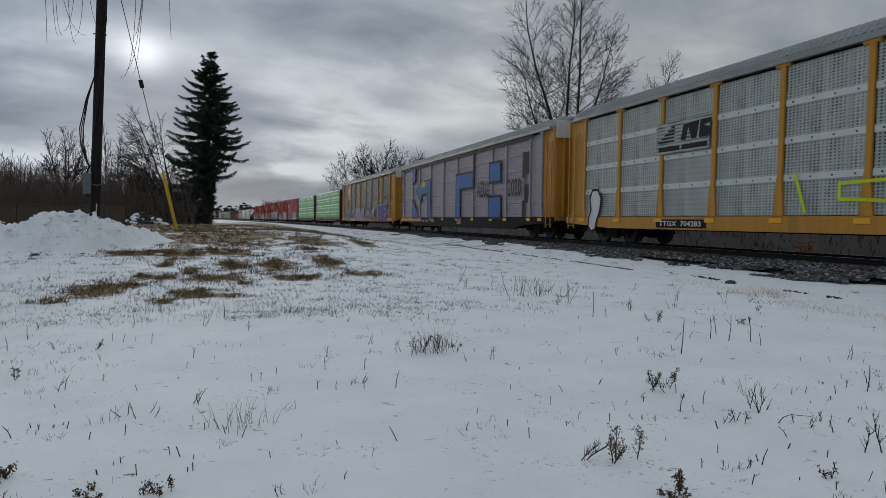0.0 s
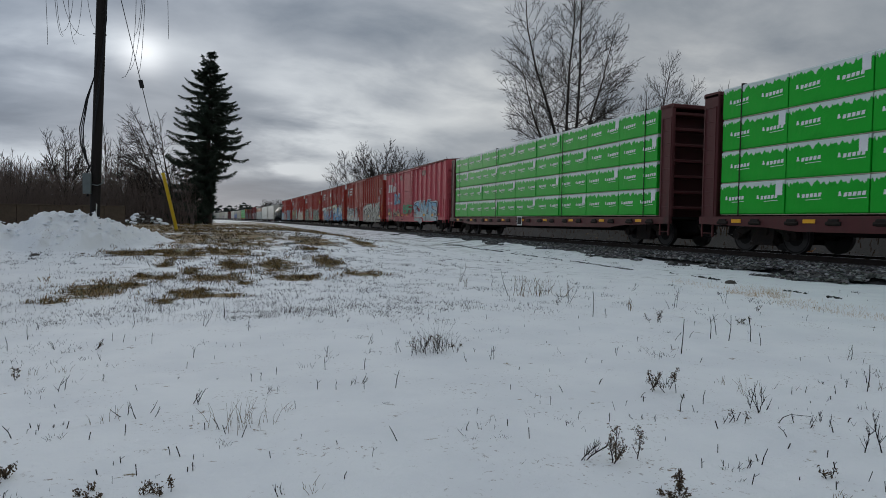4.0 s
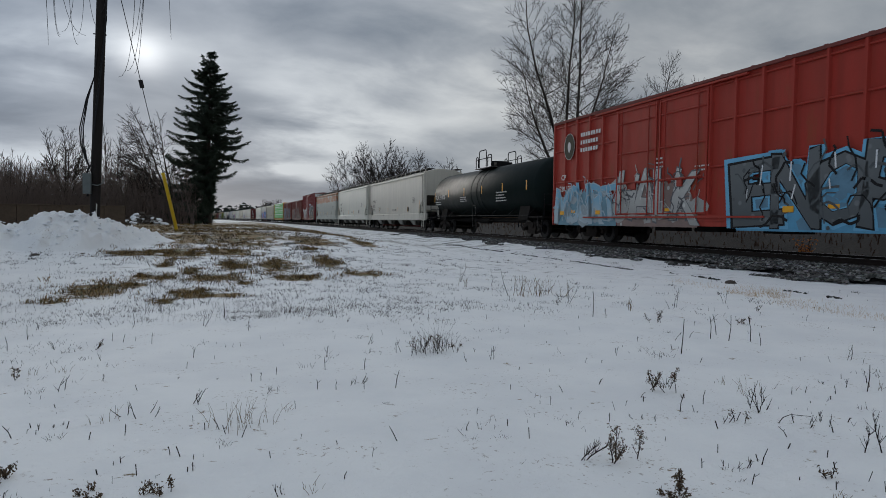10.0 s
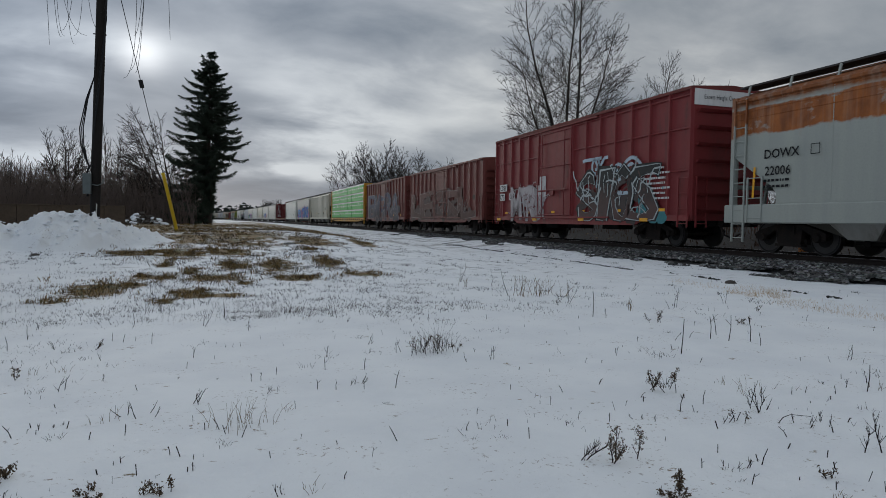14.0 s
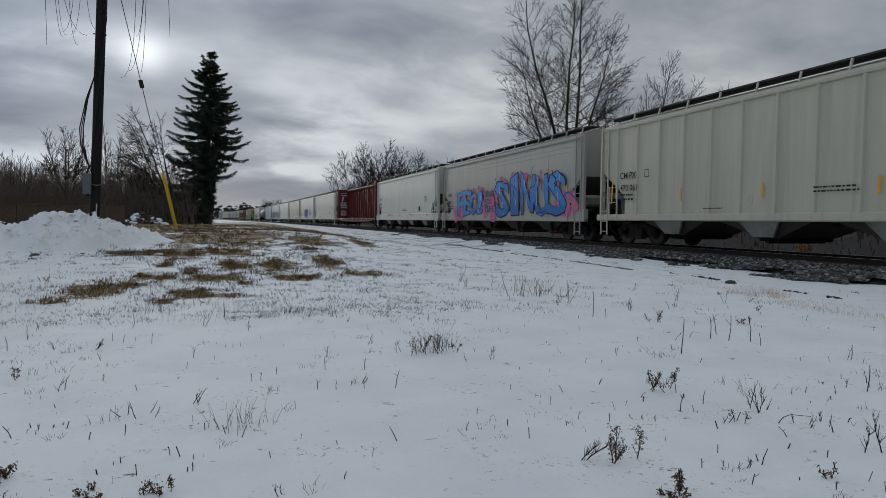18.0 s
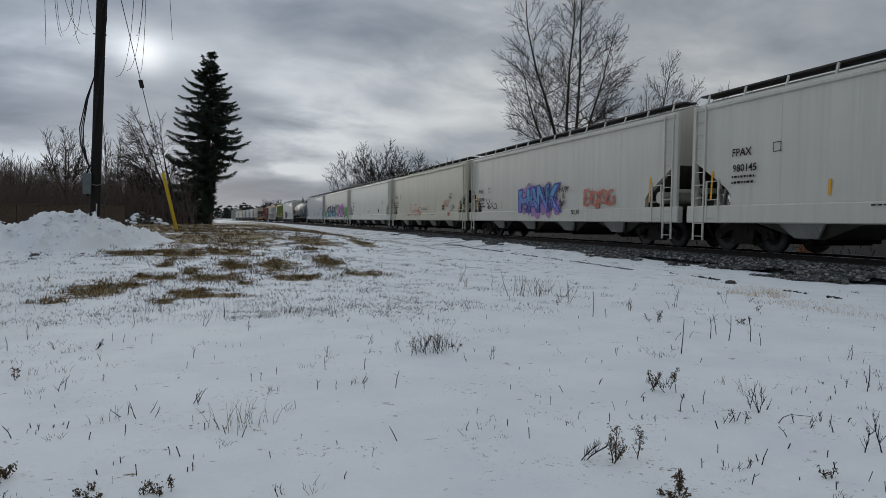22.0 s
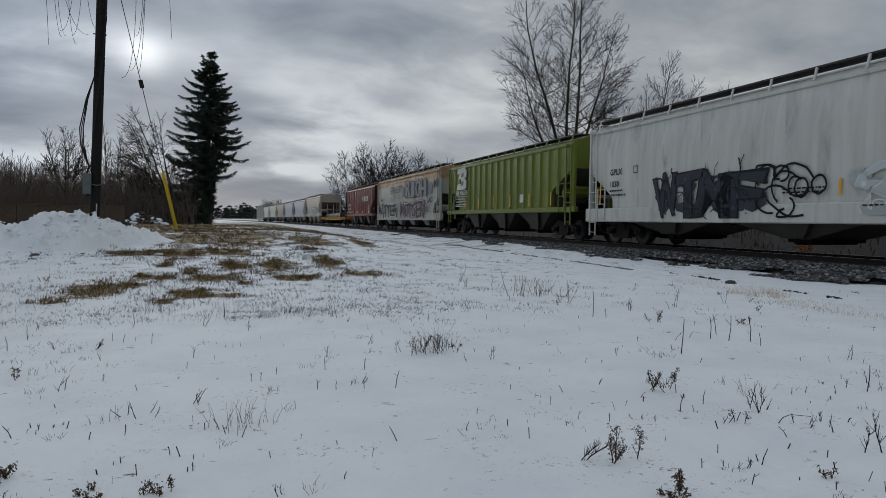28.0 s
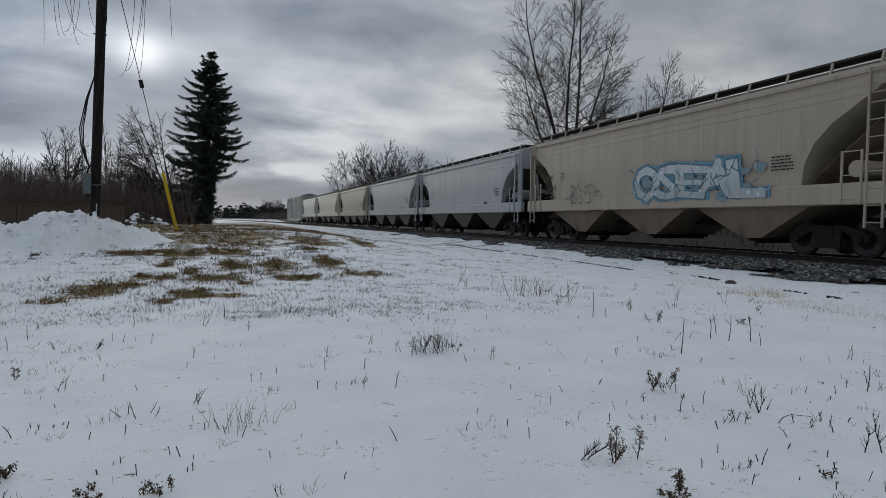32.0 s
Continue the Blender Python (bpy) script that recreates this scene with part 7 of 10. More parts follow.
def utility_pole():
    bx, by = -4.62, 25.6
    bz = ground_z(bx, by)
    root = thing("utility_pole", "dark creosoted wooden utility pole with cables and meter box", "pole", at=pose(bx, by, bz))
    top = Vector((0.43, 0.06, 11.0))
    part("shaft", Geo().path([(0, 0, -0.5), tuple(top * 0.5), tuple(top)], 0.165, 14, 0.17), M_POLE, root, smooth=True)

    def on(z, dx, dy=-0.19):
        return (top.x * z / top.z + dx, top.y * z / top.z + dy, z)

    for k, (bulge, r) in enumerate(((0.30, 0.022), (0.24, 0.018), (0.19, 0.02))):
        part("cable", Geo().path([on(6.4, -0.05), on(5.4, -0.12), on(4.6, -0.20 - bulge * 0.5), on(3.6, -0.22 - bulge), on(3.0, -0.20 - bulge * 0.9), on(2.5, -0.18 - bulge * 0.4), on(2.25, -0.17)], r, 6), M_CABLE, root, "slack black cable")
    part("riser_cable", Geo().path([on(11, 0.17), on(8, 0.19), on(6.5, 0.16), on(5.0, 0.05), on(3.4, -0.08)], 0.028, 6), M_CABLE, root)
    part("riser_cable", Geo().path([on(11, 0.12), on(7.4, 0.20), on(6.2, 0.10), on(4.2, -0.05)], 0.022, 6), M_CABLE, root)
    part("conduit_elbow", Geo().path([on(1.2, -0.20), on(1.9, -0.24), on(2.15, -0.22), on(2.35, -0.10)], 0.035, 8), M_CABLE, root)
    part("meter_box", Geo().cbox(-0.36 + 0.07, -0.30, 1.30, -0.10 + 0.07, -0.12, 2.02, 0.02), M_GALV, root, "grey metal meter box")
    part("cable_hoop", Geo().path([on(1.75, -0.20), on(1.62, -0.05, -0.26), on(1.60, 0.12, -0.24), on(1.68, 0.24, -0.15), on(1.82, 0.26, -0.05)], 0.018, 6), M_GALV, root)
    part("ground_pipe", Geo().tube(on(-0.2, 0.09, -0.17), on(0.95, 0.09, -0.17), 0.02, n=8), M_PIPE, root, "pale plastic pipe")
    part("bolt", Geo().tube(on(6.95, -0.24, 0), on(6.95, 0.2, 0), 0.02, n=6), M_STEEL, root)
    part("crossarm", Geo().cbox(-1.75, -0.30, 10.4, 2.9, -0.17, 10.52, 0.02), M_POLE, root, "wooden crossarm")
    # guy
    guy = thing("guy_wire", "thin steel guy wire with an insulator and anchor", "guy wire")
    a, b = Vector((bx + 0.42, by, bz + 10.6)), Vector((-1.89, 25.83, ground_z(-1.89, 25.83)))
    part("wire", Geo().tube(a, b, 0.014, n=5), M_WIRE, guy)
    i = Vector((-3.32, 25.74, 6.06))
    i = a + (b - a) * ((a.z - 6.06) / (a.z - b.z))
    part("insulator", Geo().tube(i - (b - a).normalized() * 0.14, i + (b - a).normalized() * 0.14, 0.075, n=8), M_CABLE, guy, "strain insulator")
    d = (a - b).normalized()
    part("guard", Geo().tube(b - d * 0.15, b + d * 2.2, 0.062, n=10), M_GUARD, guy, "yellow plastic guy guard")
    # loose wires hanging from the arm
    rng = random.Random(9)
    wires = []
    for x0, x1, z1, r, turn in ((-5.66, -5.58, 6.70, 0.010, 0.2), (-5.42, -5.20, 7.00, 0.010, 0.1), (-5.30, -5.12, 7.05, 0.009, -0.1), (-5.34, -4.55, 7.12, 0.010, 0.6), (-4.98, -4.72, 6.80, 0.010, 0.1), (-4.66, -5.06, 7.18, 0.009, -0.4),
                                (-4.52, -4.15, 7.35, 0.010, 0.3), (-4.46, -4.76, 7.08, 0.009, -0.3), (-3.72, -4.0, 7.9, 0.009, -0.3), (-2.92, -3.40, 5.84, 0.011, -0.3), (-2.58, -3.15, 6.08, 0.011, -0.8), (-2.60, -2.90, 6.02, 0.011, -0.5), (-2.66, -2.96, 7.25, 0.010, -0.4), (-2.02, -1.90, 7.25, 0.011, 0.3)):
        w = thing("loose_wire", "thin dark loose wire hanging from the pole's arm", "wire", "loose wires", at=pose(x0 * 1.07, 25.36, bz + 10.45))
        pts = []
        for k in range(10):
            s = k / 9
            q = math.pi / 2 * s
            pts.append((1.25 * (x1 - x0) * (1 - math.cos(q)) ** 1.4 + turn * 0.25 * math.sin(2 * q), 0.1 * math.sin(3 * s), (1.22 + (z1 - 1.22) * 1.07 - bz - 10.45) * math.sin(q) ** 0.9))
        part("strand", Geo().path(pts, r, 5, r * 0.6), M_WIRE, w)
        wires.append(w)
    return wires


LOOSE_WIRES = utility_pole()


def far_pole():
    x, y, z = polar(44.59, 62)
    root = thing("utility_pole", "slim grey utility pole behind the bare trees", "pole", at=pose(x, y, z))
    part("shaft", Geo().tube((0, 0, -0.5), (0, 0, 6.6), 0.14, 0.11, 10), M_GALV, root)
    part("crossarm", Geo().cbox(-0.9, -0.05, 6.0, 0.9, 0.05, 6.12), M_POLE, root)
    w = thing("overhead_wire", "thin overhead wire from the far pole", "wire")
    part("strand", Geo().path([(x, y, z + 6.3), (x + 22, y - 18, z + 6.6), (x + 50, y - 38, z + 8.5)], 0.016, 4), M_WIRE, w)


far_pole()


# ---------------------------------------------------------------- low wall, rubble and snow by the thicket
M_WALL = material("weathered_brown_wall", (0.105, 0.078, 0.055), 0.9, 0, (0.07, 0.054, 0.042), 1.5, (1, 1, 1), 0.8, 12, 0.3, 0.3)
M_SNOW = material("old_snow", (0.80, 0.82, 0.84), 0.7, 0, (0.68, 0.70, 0.73), 2.0, bump=0.4, bump_scale=9)
M_RUBBLE = material("dark_rubble", (0.085, 0.072, 0.060), 0.9, 0, (0.05, 0.045, 0.04), 3)


def low_wall():
    root = thing("low_wall", "low brown weathered plank wall dusted with snow", "wall")
    x0, y0 = -14.6, 38.6
    for k in range(9):
        x = x0 + k * 1.02
        z = ground_z(x, y0)
        part("plank_panel", shared("plankp", lambda: Geo().cbox(0, -0.06, -0.4, 1.0, 0.06, 1.0, 0.02).mesh("plank_panel", M_WALL)), None, root, at=pose(x, y0, 0.78))
    part("cap", Geo().cbox(x0 - 0.05, y0 - 0.10, 1.775, x0 + 9.2, y0 + 0.10, 1.83, 0.01), M_WALL, root, "flat coping board")


low_wall()


def heap(name, label, at, sx, sy, h, seed, mats):
    rng = random.Random(seed)
    root = thing(name, label, "heap", at=at)
    for k in range(70):
        u, v = rng.uniform(-1, 1), rng.uniform(-1, 1)
        if u * u + v * v > 1:
            continue
        z = h * (1 - u * u - v * v) * rng.uniform(0.3, 0.9)
        s = rng.uniform(0.07, 0.22)
        g = Geo()
        n = 7
        rings = []
        for zz, rr in ((-0.6, 0.9), (-0.1, 1.0), (0.3, 0.75), (0.5, 0.3)):
            rings.append([(rr * s * 1.5 * rng.uniform(0.75, 1.2) * math.cos(6.283 * i / n), rr * s * rng.uniform(0.75, 1.2) * math.sin(6.283 * i / n), zz * s) for i in range(n)])
        g.loft(rings)
        part("lump", g, mats[k % len(mats)], root, at=pose(u * sx, v * sy, z + 0.05, 0, 0, rng.uniform(0, 360)))
    return root


heap("rubble_heap", "heap of dark rubble half covered with snow", pose(*polar(-6.7, 46.0)), 1.3, 0.7, 0.85, 3, (M_RUBBLE, M_SNOW))
heap("rubble_heap", "low heap of dark rubble half covered with snow", pose(*polar(-8.6, 44.0)), 0.9, 0.5, 0.5, 4, (M_RUBBLE, M_RUBBLE, M_SNOW))
log = thing("snowy_log", "fallen log with a strip of snow on it", "log", at=pose(*polar(-14.3, 56.0)))
part("trunk", Geo().tube((-1.4, 0, 1.0), (1.2, 0, 1.12), 0.13, 0.10, 8), M_BARK, log)
part("snow_strip", Geo().cbox(-1.35, -0.09, 1.10, 1.15, 0.09, 1.21, 0.03), M_SNOW, log)


# ---------------------------------------------------------------- weeds and grass in the snow
M_WEED = material("dark_dead_weed", (0.014, 0.011, 0.010), 0.9, 0, (0.034, 0.025, 0.019), 20)
M_STRAW = material("dry_straw_grass", (0.17, 0.115, 0.055), 0.85, 0, (0.09, 0.062, 0.03), 6)
M_PALESTRAW = material("pale_straw", (0.58, 0.44, 0.29), 0.85, 0, (0.42, 0.30, 0.18), 6)
M_SEED = material("brown_seed_head", (0.11, 0.075, 0.045), 0.9, 0, (0.06, 0.04, 0.028), 30)


def weed(x, y, h, seed, stems=3, spread=0.5, leafy=False, mat=None, lean=(0, 0), bushy=3):
    rng = random.Random(seed)
    root = thing("dry_weed", "dead brown weed stalk standing in the snow", "weed", "dead weeds in the snow", at=pose(x, y, ground_z(x, y)))
    heads = Geo()
    for s in range(stems):
        g = Geo()
        d = Vector((lean[0] + rng.uniform(-spread, spread), lean[1] + rng.uniform(-spread, spread), 1)).normalized()
        p = Vector((rng.uniform(-0.04, 0.04) * stems * 0.5, rng.uniform(-0.03, 0.03) * stems * 0.5, -0.02))
        pts = [p.copy()]
        for k in range(4):
            d = (d + Vector((rng.uniform(-1, 1), rng.uniform(-1, 1), rng.uniform(-0.5, 0.5))) * 0.22).normalized()
            p = p + d * h * rng.uniform(0.7, 1.1) / 4
            pts.append(p.copy())
        g.path(pts, 0.0022 + 0.008 * min(0.28, h), 5, 0.0014)
        for k in range(bushy):
            i = rng.randrange(1, 4)
            q = pts[i].lerp(pts[i + 1], rng.random())
            e = (d + Vector((rng.uniform(-1, 1), rng.uniform(-1, 1), rng.uniform(-0.1, 0.9)))).normalized() * h * rng.uniform(0.15, 0.36)
            n = len(g.v)
            g.path([q, q + e * 0.6, q + e + Vector((0, 0, 0.01))], 0.0018, 4, 0.0008)
            g.f.append((5 * i, n, n + 1))   # the twig grows out of the stem
            tips = [q + e]
            if leafy:
                tips += [q + e * w for w in (0.55, 0.8)]
            for tip in tips:
                if leafy or rng.random() < 0.5:
                    for j in range(3 if leafy else 1):
                        r = rng.uniform(0.004, 0.009) * (1.0 if leafy else 0.7)
                        c = tip + Vector((rng.uniform(-1, 1), rng.uniform(-1, 1), rng.uniform(-1, 1))) * 0.014
                        w = Vector((rng.uniform(-1, 1), rng.uniform(-1, 1), rng.uniform(-1, 1))).normalized() * r
                        o = w.orthogonal().normalized() * r * 0.5
                        v = w.cross(o).normalized() * r * 0.35
                        heads.add([tuple(c + w), tuple(c + o), tuple(c - w), tuple(c - o), tuple(c + v), tuple(c - v)], [(0, 1, 4), (1, 2, 4), (2, 3, 4), (3, 0, 4), (1, 0, 5), (2, 1, 5), (3, 2, 5), (0, 3, 5)])
        part("stalk", g, mat or M_WEED, root)
    if heads.v:
        tagged(part("seed_head", heads, M_SEED, root, "small dry seed heads"), kind="stuff")


def straw(x, y, h, seed, blades, radius, mat, name="straw_tuft", label="tuft of thin dry grass blades in the snow"):
    rng = random.Random(seed)
    g = Geo()
    for k in range(blades):
        a, r = rng.uniform(0, 6.28), radius * rng.random() ** 0.7
        p = Vector((math.cos(a) * r, math.sin(a) * r, -0.01))
        hh = h * rng.uniform(0.4, 1.15)
        d = Vector((rng.gauss(0, 0.32), rng.gauss(0, 0.32), 1))
        g.path([p, p + d * hh * 0.6, p + d * hh + Vector((math.cos(a), math.sin(a), -0.3)) * hh * 0.18], 0.0015, 3, 0.0006)
    me = g.mesh(name, mat)
    tagged(new(name, me), label, "grass", "straw tufts").matrix_basis = pose(x, y, ground_z(x, y))


def stick(x, y, h, lean, seed):
    """One bare broken stalk, sometimes with a side twig."""
    rng = random.Random(seed)
    root = thing("dry_stalk", "single dark dead stalk standing in the snow", "weed", "dead stalks in the snow", at=pose(x, y, ground_z(x, y)))
    tip = Vector((lean * h * 0.95, -lean * h * 0.32, h))
    mid = tip * 0.5 + Vector((rng.uniform(-0.08, 0.08) * h, 0, rng.uniform(-0.02, 0.06) * h))
    r = 0.0024 + 0.009 * min(0.3, h)
    g = Geo().path([Vector((0, 0, -0.03)), mid, tip], r, 5, r * 0.6)
    if rng.random() < 0.45:
        q = mid.lerp(tip, rng.random() * 0.6)
        g.path([q, q + Vector((rng.uniform(-0.3, 0.3), rng.uniform(-0.2, 0.2), rng.uniform(0.1, 0.35))) * h], r * 0.6, 4, r * 0.35)
    part("stalk", g, M_WEED, root)


# x, y, height and lean of each stalk
STICKS_A = [(-1.12, 3.99, 0.068, -0.91), (-0.05, 3.82, 0.065, -0.75), (0.05, 3.65, 0.069, 0.55), (-0.19, 4.38, 0.073, -0.3), (0.88, 3.35, 0.081, -0.69), (0.5, 2.92, 0.037, 0.43), (-0.29, 3.49, 0.046, -0.25), (-0.18, 3.4, 0.026, 0.22), (0.15, 4.92, 0.059, 0), (0.22, 4.94, 0.06, 0.07), (0.34, 5.12, 0.058, 0.08), (0.59, 4.56, 0.073, -0.06),
            (0.73, 5.17, 0.101, -0.09), (0.91, 4.47, 0.065, -0.06), (1.04, 5.09, 0.092, 0.05), (1.13, 4.44, 0.131, 0.22), (0.19, 7.22, 0.123, 0.05), (-0.72, 6.7, 0.109, 0.05), (-1, 6.86, 0.083, 0.33), (-1.1, 6.94, 0.083, 0.07), (-0.31, 5.96, 0.089, 0.22), (-1.89, 7.21, 0.139, -0.04), (-1.91, 6.66, 0.127, -0.12), (4.47, 7.21, 0.33, -0.02)]
STICKS_B = [(4.03, 4.95, 0.33, 0.06), (4.41, 5.54, 0.083, 1), (4.65, 5.6, 0.073, 0.75), (4.83, 5.48, 0.24, -0.05), (5.08, 5.67, 0.224, -0.22), (4.94, 5.34, 0.272, 0.07), (5.14, 5.25, 0.259, -0.11), (5.07, 5.04, 0.137, -0.17), (3.39, 5.05, 0.084, 0.19), (2.49, 4.66, 0.028, 0), (4.48, 3.45, 0.201, 0.08), (2.78, 3.41, 0.11, 0.2),
            (3.06, 3.52, 0.096, 0.12), (3.07, 2.82, 0.059, -1.11), (1.29, 3.41, 0.052, 0.38), (1.47, 3.69, 0.043, 0.17), (2.57, 2.53, 0.087, 0.4), (2.24, 2.57, 0.051, -0.11), (4.29, 9.46, 0.404, -0.32), (2.27, 4.02, 0.049, -0.75), (3.85, 3.53, 0.057, 0), (3.98, 3.54, 0.05, 0.33), (4.19, 3.46, 0.066, -0.25), (2.72, 3.76, 0.04, 1)]
FORKS_A = [(-0.9, 5.21, 0.083, -0.15), (-1.12, 4.99, 0.117, -0.13), (-0.25, 4.43, 0.14, 0.37), (-1.04, 4.09, 0.051, -0.38), (-0.94, 4.16, 0.046, 0.86), (-1.54, 5.42, 0.108, 0.23), (0.72, 4.52, 0.097, 0.17), (0.84, 4.63, 0.067, 0.38), (0.89, 4.64, 0.084, 0.3), (0.82, 5.68, 0.131, 0.15), (-1.49, 6.64, 0.094, -0.22), (-1.19, 6.58, 0.126, 0.42), (-1.02, 5.99, 0.086, 0.11),
           (-0.27, 7.63, 0.127, 0.1), (-0.1, 8.24, 0.166, 0.17), (-1.01, 7.67, 0.136, 0.09), (-1.96, 7.81, 0.091, 0.13), (0.77, 8.31, 0.116, 0.25), (1.33, 7.49, 0.094, 0.43), (1.32, 6.19, 0.112, 0.1), (1.49, 5.75, 0.138, -0.08), (2.31, 7.52, 0.084, 0.08), (4.73, 8.35, 0.368, 0.18), (4.52, 8.26, 0.198, 0.08), (4.57, 7.08, 0.174, -0.17)]
FORKS_B = [(6.83, 9.72, 0.182, 0.78), (6.16, 7.7, 0.313, 0.05), (5.97, 7.62, 0.162, -0.2), (7.27, 7.97, 0.228, -0.08), (7.08, 7.12, 0.16, 0.3), (1.98, 5.18, 0.089, -0.33), (2.2, 5.21, 0.141, 0.14), (2.42, 3.31, 0.056, -0.75), (2.49, 3.26, 0.056, 0.38), (2.88, 3.11, 0.076, 0.64), (2.97, 3.11, 0.091, -0.08), (3.33, 3, 0.091, -0.15), (3.37, 2.95, 0.083, 0.17),
           (3.5, 2.99, 0.085, 0.08), (3.48, 2.89, 0.089, -0.08), (2.5, 2.53, 0.08, 0.14), (2.73, 2.28, 0.082, -0.2), (4.43, 3.58, 0.094, 0), (5.32, 4.29, 0.133, 0), (3.04, 3.66, 0.064, -0.12), (3.37, 3.28, 0.097, 0.31), (0.21, 2.83, 0.064, -0.46), (4.17, 11.42, 0.324, 0.13), (4.51, 10.74, 0.227, 0.27), (4.38, 3.71, 0.053, -0.33)]
for k, (x, y, h, lean) in enumerate(STICKS_A + STICKS_B):
    stick(x, y, h, lean, 300 + k)
for k, (x, y, h, lean) in enumerate(FORKS_A + FORKS_B):
    weed(x, y, h, 400 + k, 2 if k % 3 else 1, 0.22, k % 6 == 5, lean=(lean * 0.95, -lean * 0.32), bushy=3)
# branching weeds like small trees, and a spread one
# the dark bush weed out in the open snow
for k in (0, 2, 3, 4, 6, 8):
    weed(1.80 + 0.05 * (k - 4), 5.64 + 0.05 * ((k * 5) % 4 - 1.5), (0.20, 0.17, 0.25, 0.15, 0.20, 0.14, 0.19, 0.16, 0.12)[k], 300 + k, 2, 0.35, k % 2 == 0, bushy=4)
weed(3.25, 2.50, 0.16, 34, 1, 0.05, bushy=10)
weed(3.35, 2.47, 0.23, 35, 1, 0.05, bushy=11)
weed(-0.54, 4.19, 0.13, 5, 5, 1.3, bushy=1)
weed(3.33, 3.32, 0.18, 31, 6, 0.4, bushy=3)
# bushy seed heads
weed(3.03, 3.86, 0.17, 30, 6, 0.8, True, bushy=6)
weed(1.92, 2.80, 0.18, 3, 4, 0.35, True, bushy=9)
weed(1.70, 2.85, 0.18, 4, 2, 0.12, False, lean=(0.9, -0.3), bushy=14)
weed(1.91, 2.31, 0.12, 8, 1, 0.03, True, bushy=20, mat=M_WEED, lean=(0.22, -0.05))
for k, (x, y, h) in enumerate(((1.88, 2.33, 0.05), (-0.3, 2.98, 0.07), (-0.6, 3.06, 0.05), (-0.99, 3.36, 0.08), (4.98, 6.6, 0.15), (6.05, 6.26, 0.09))):
    weed(x, y, h, 50 + k, 4, 0.5, True, bushy=5)
# a broken reed bent over
bent = thing("bent_reed", "dead reed broken over in the snow", "weed", at=pose(3.20, 3.04, ground_z(3.20, 3.04)))
part("stalk", Geo().path([(0, 0, -0.02), (0.04, -0.01, 0.035), (0.09, -0.02, 0.052), (0.13, -0.04, 0.050), (0.20, -0.07, 0.045)], 0.003, 5, 0.0016), M_WEED, bent)
for k, (x, y, h) in enumerate(((-0.01, 3.84, 0.19), (0.11, 3.87, 0.16), (-0.7, 4.14, 0.09), (-1.47, 5.55, 0.09), (-1.24, 5.58, 0.07), (0.34, 2.85, 0.06), (0.33, 4.07, 0.055), (3.58, 3.6, 0.14), (2.6, 2.12, 0.055), (0.89, 7.76, 0.10), (3.6, 3.93, 0.06), (4.64, 3.46, 0.10))):
    straw(x, y, h, 500 + k, 16 if h > 0.15 else 9, 0.9 * h, M_STRAW)
for k, (x, y, h) in enumerate(((4.42, 9.43, 0.31), (4.52, 9.28, 0.33), (4.72, 9.39, 0.33), (4.78, 9.25, 0.29), (5.03, 9.47, 0.28), (5.27, 7.55, 0.20), (5.15, 9.2, 0.26), (3.9, 10.6, 0.2))):
    weed(x, y, h, 520 + k, 4, 0.25, bushy=4, mat=M_STRAW)
for k, (x, y, h) in enumerate(((1.86, 5.67, 0.27), (1.72, 5.64, 0.24), (2, 5.84, 0.14), (-1.28, 5, 0.054), (-0.9, 3.91, 0.037), (-0.04, 3.56, 0.042), (0.97, 4.07, 0.022), (-1.38, 6.47, 0.046), (-1.18, 6.1, 0.044), (-1.89, 8.07, 0.082), (1, 7.57, 0.04), (1.81, 6.61, 0.037), (4.61, 5.89, 0.038), (2.37, 2.52, 0.04), (2.3, 2.37, 0.024), (3.14, 4.01, 0.069), (3.04, 4.11, 0.052), (1.45, 3.23, 0.025), (0.26, 4.59, 0.064), (0.58, 5.29, 0.056), (1.23, 6.48, 0.047))):
    straw(x, y, h, 540 + k, 26 if h > 0.1 else 12, min(0.13, 0.03 + 0.7 * h), M_WEED, "dark_tuft", "small tuft of dark dead stems in the snow")
for k, (x, y, h) in enumerate(((8.52, 9.1, 0.16), (8.48, 8.61, 0.2), (8.93, 8.85, 0.19), (8.75, 8.38, 0.25), (8.28, 7.75, 0.124), (9.04, 11.15, 0.12), (8.78, 10.03, 0.11), (9.32, 9.73, 0.13), (8.07, 7.25, 0.1), (8.17, 7.05, 0.1), (8.26, 6.85, 0.1), (8.29, 6.61, 0.095), (8.33, 6.4, 0.11), (8.34, 6.23, 0.11), (8.27, 7.61, 0.105), (8.85, 7.77, 0.09), (8.97, 10.66, 0.115), (8.81, 7.14, 0.085))):
    straw(x, y, h * 0.72, 580 + k, 80 if h > 0.15 else 44, 0.20 if h > 0.15 else 0.34, M_PALESTRAW, "pale_tuft", "pale dry grass tuft by the track")


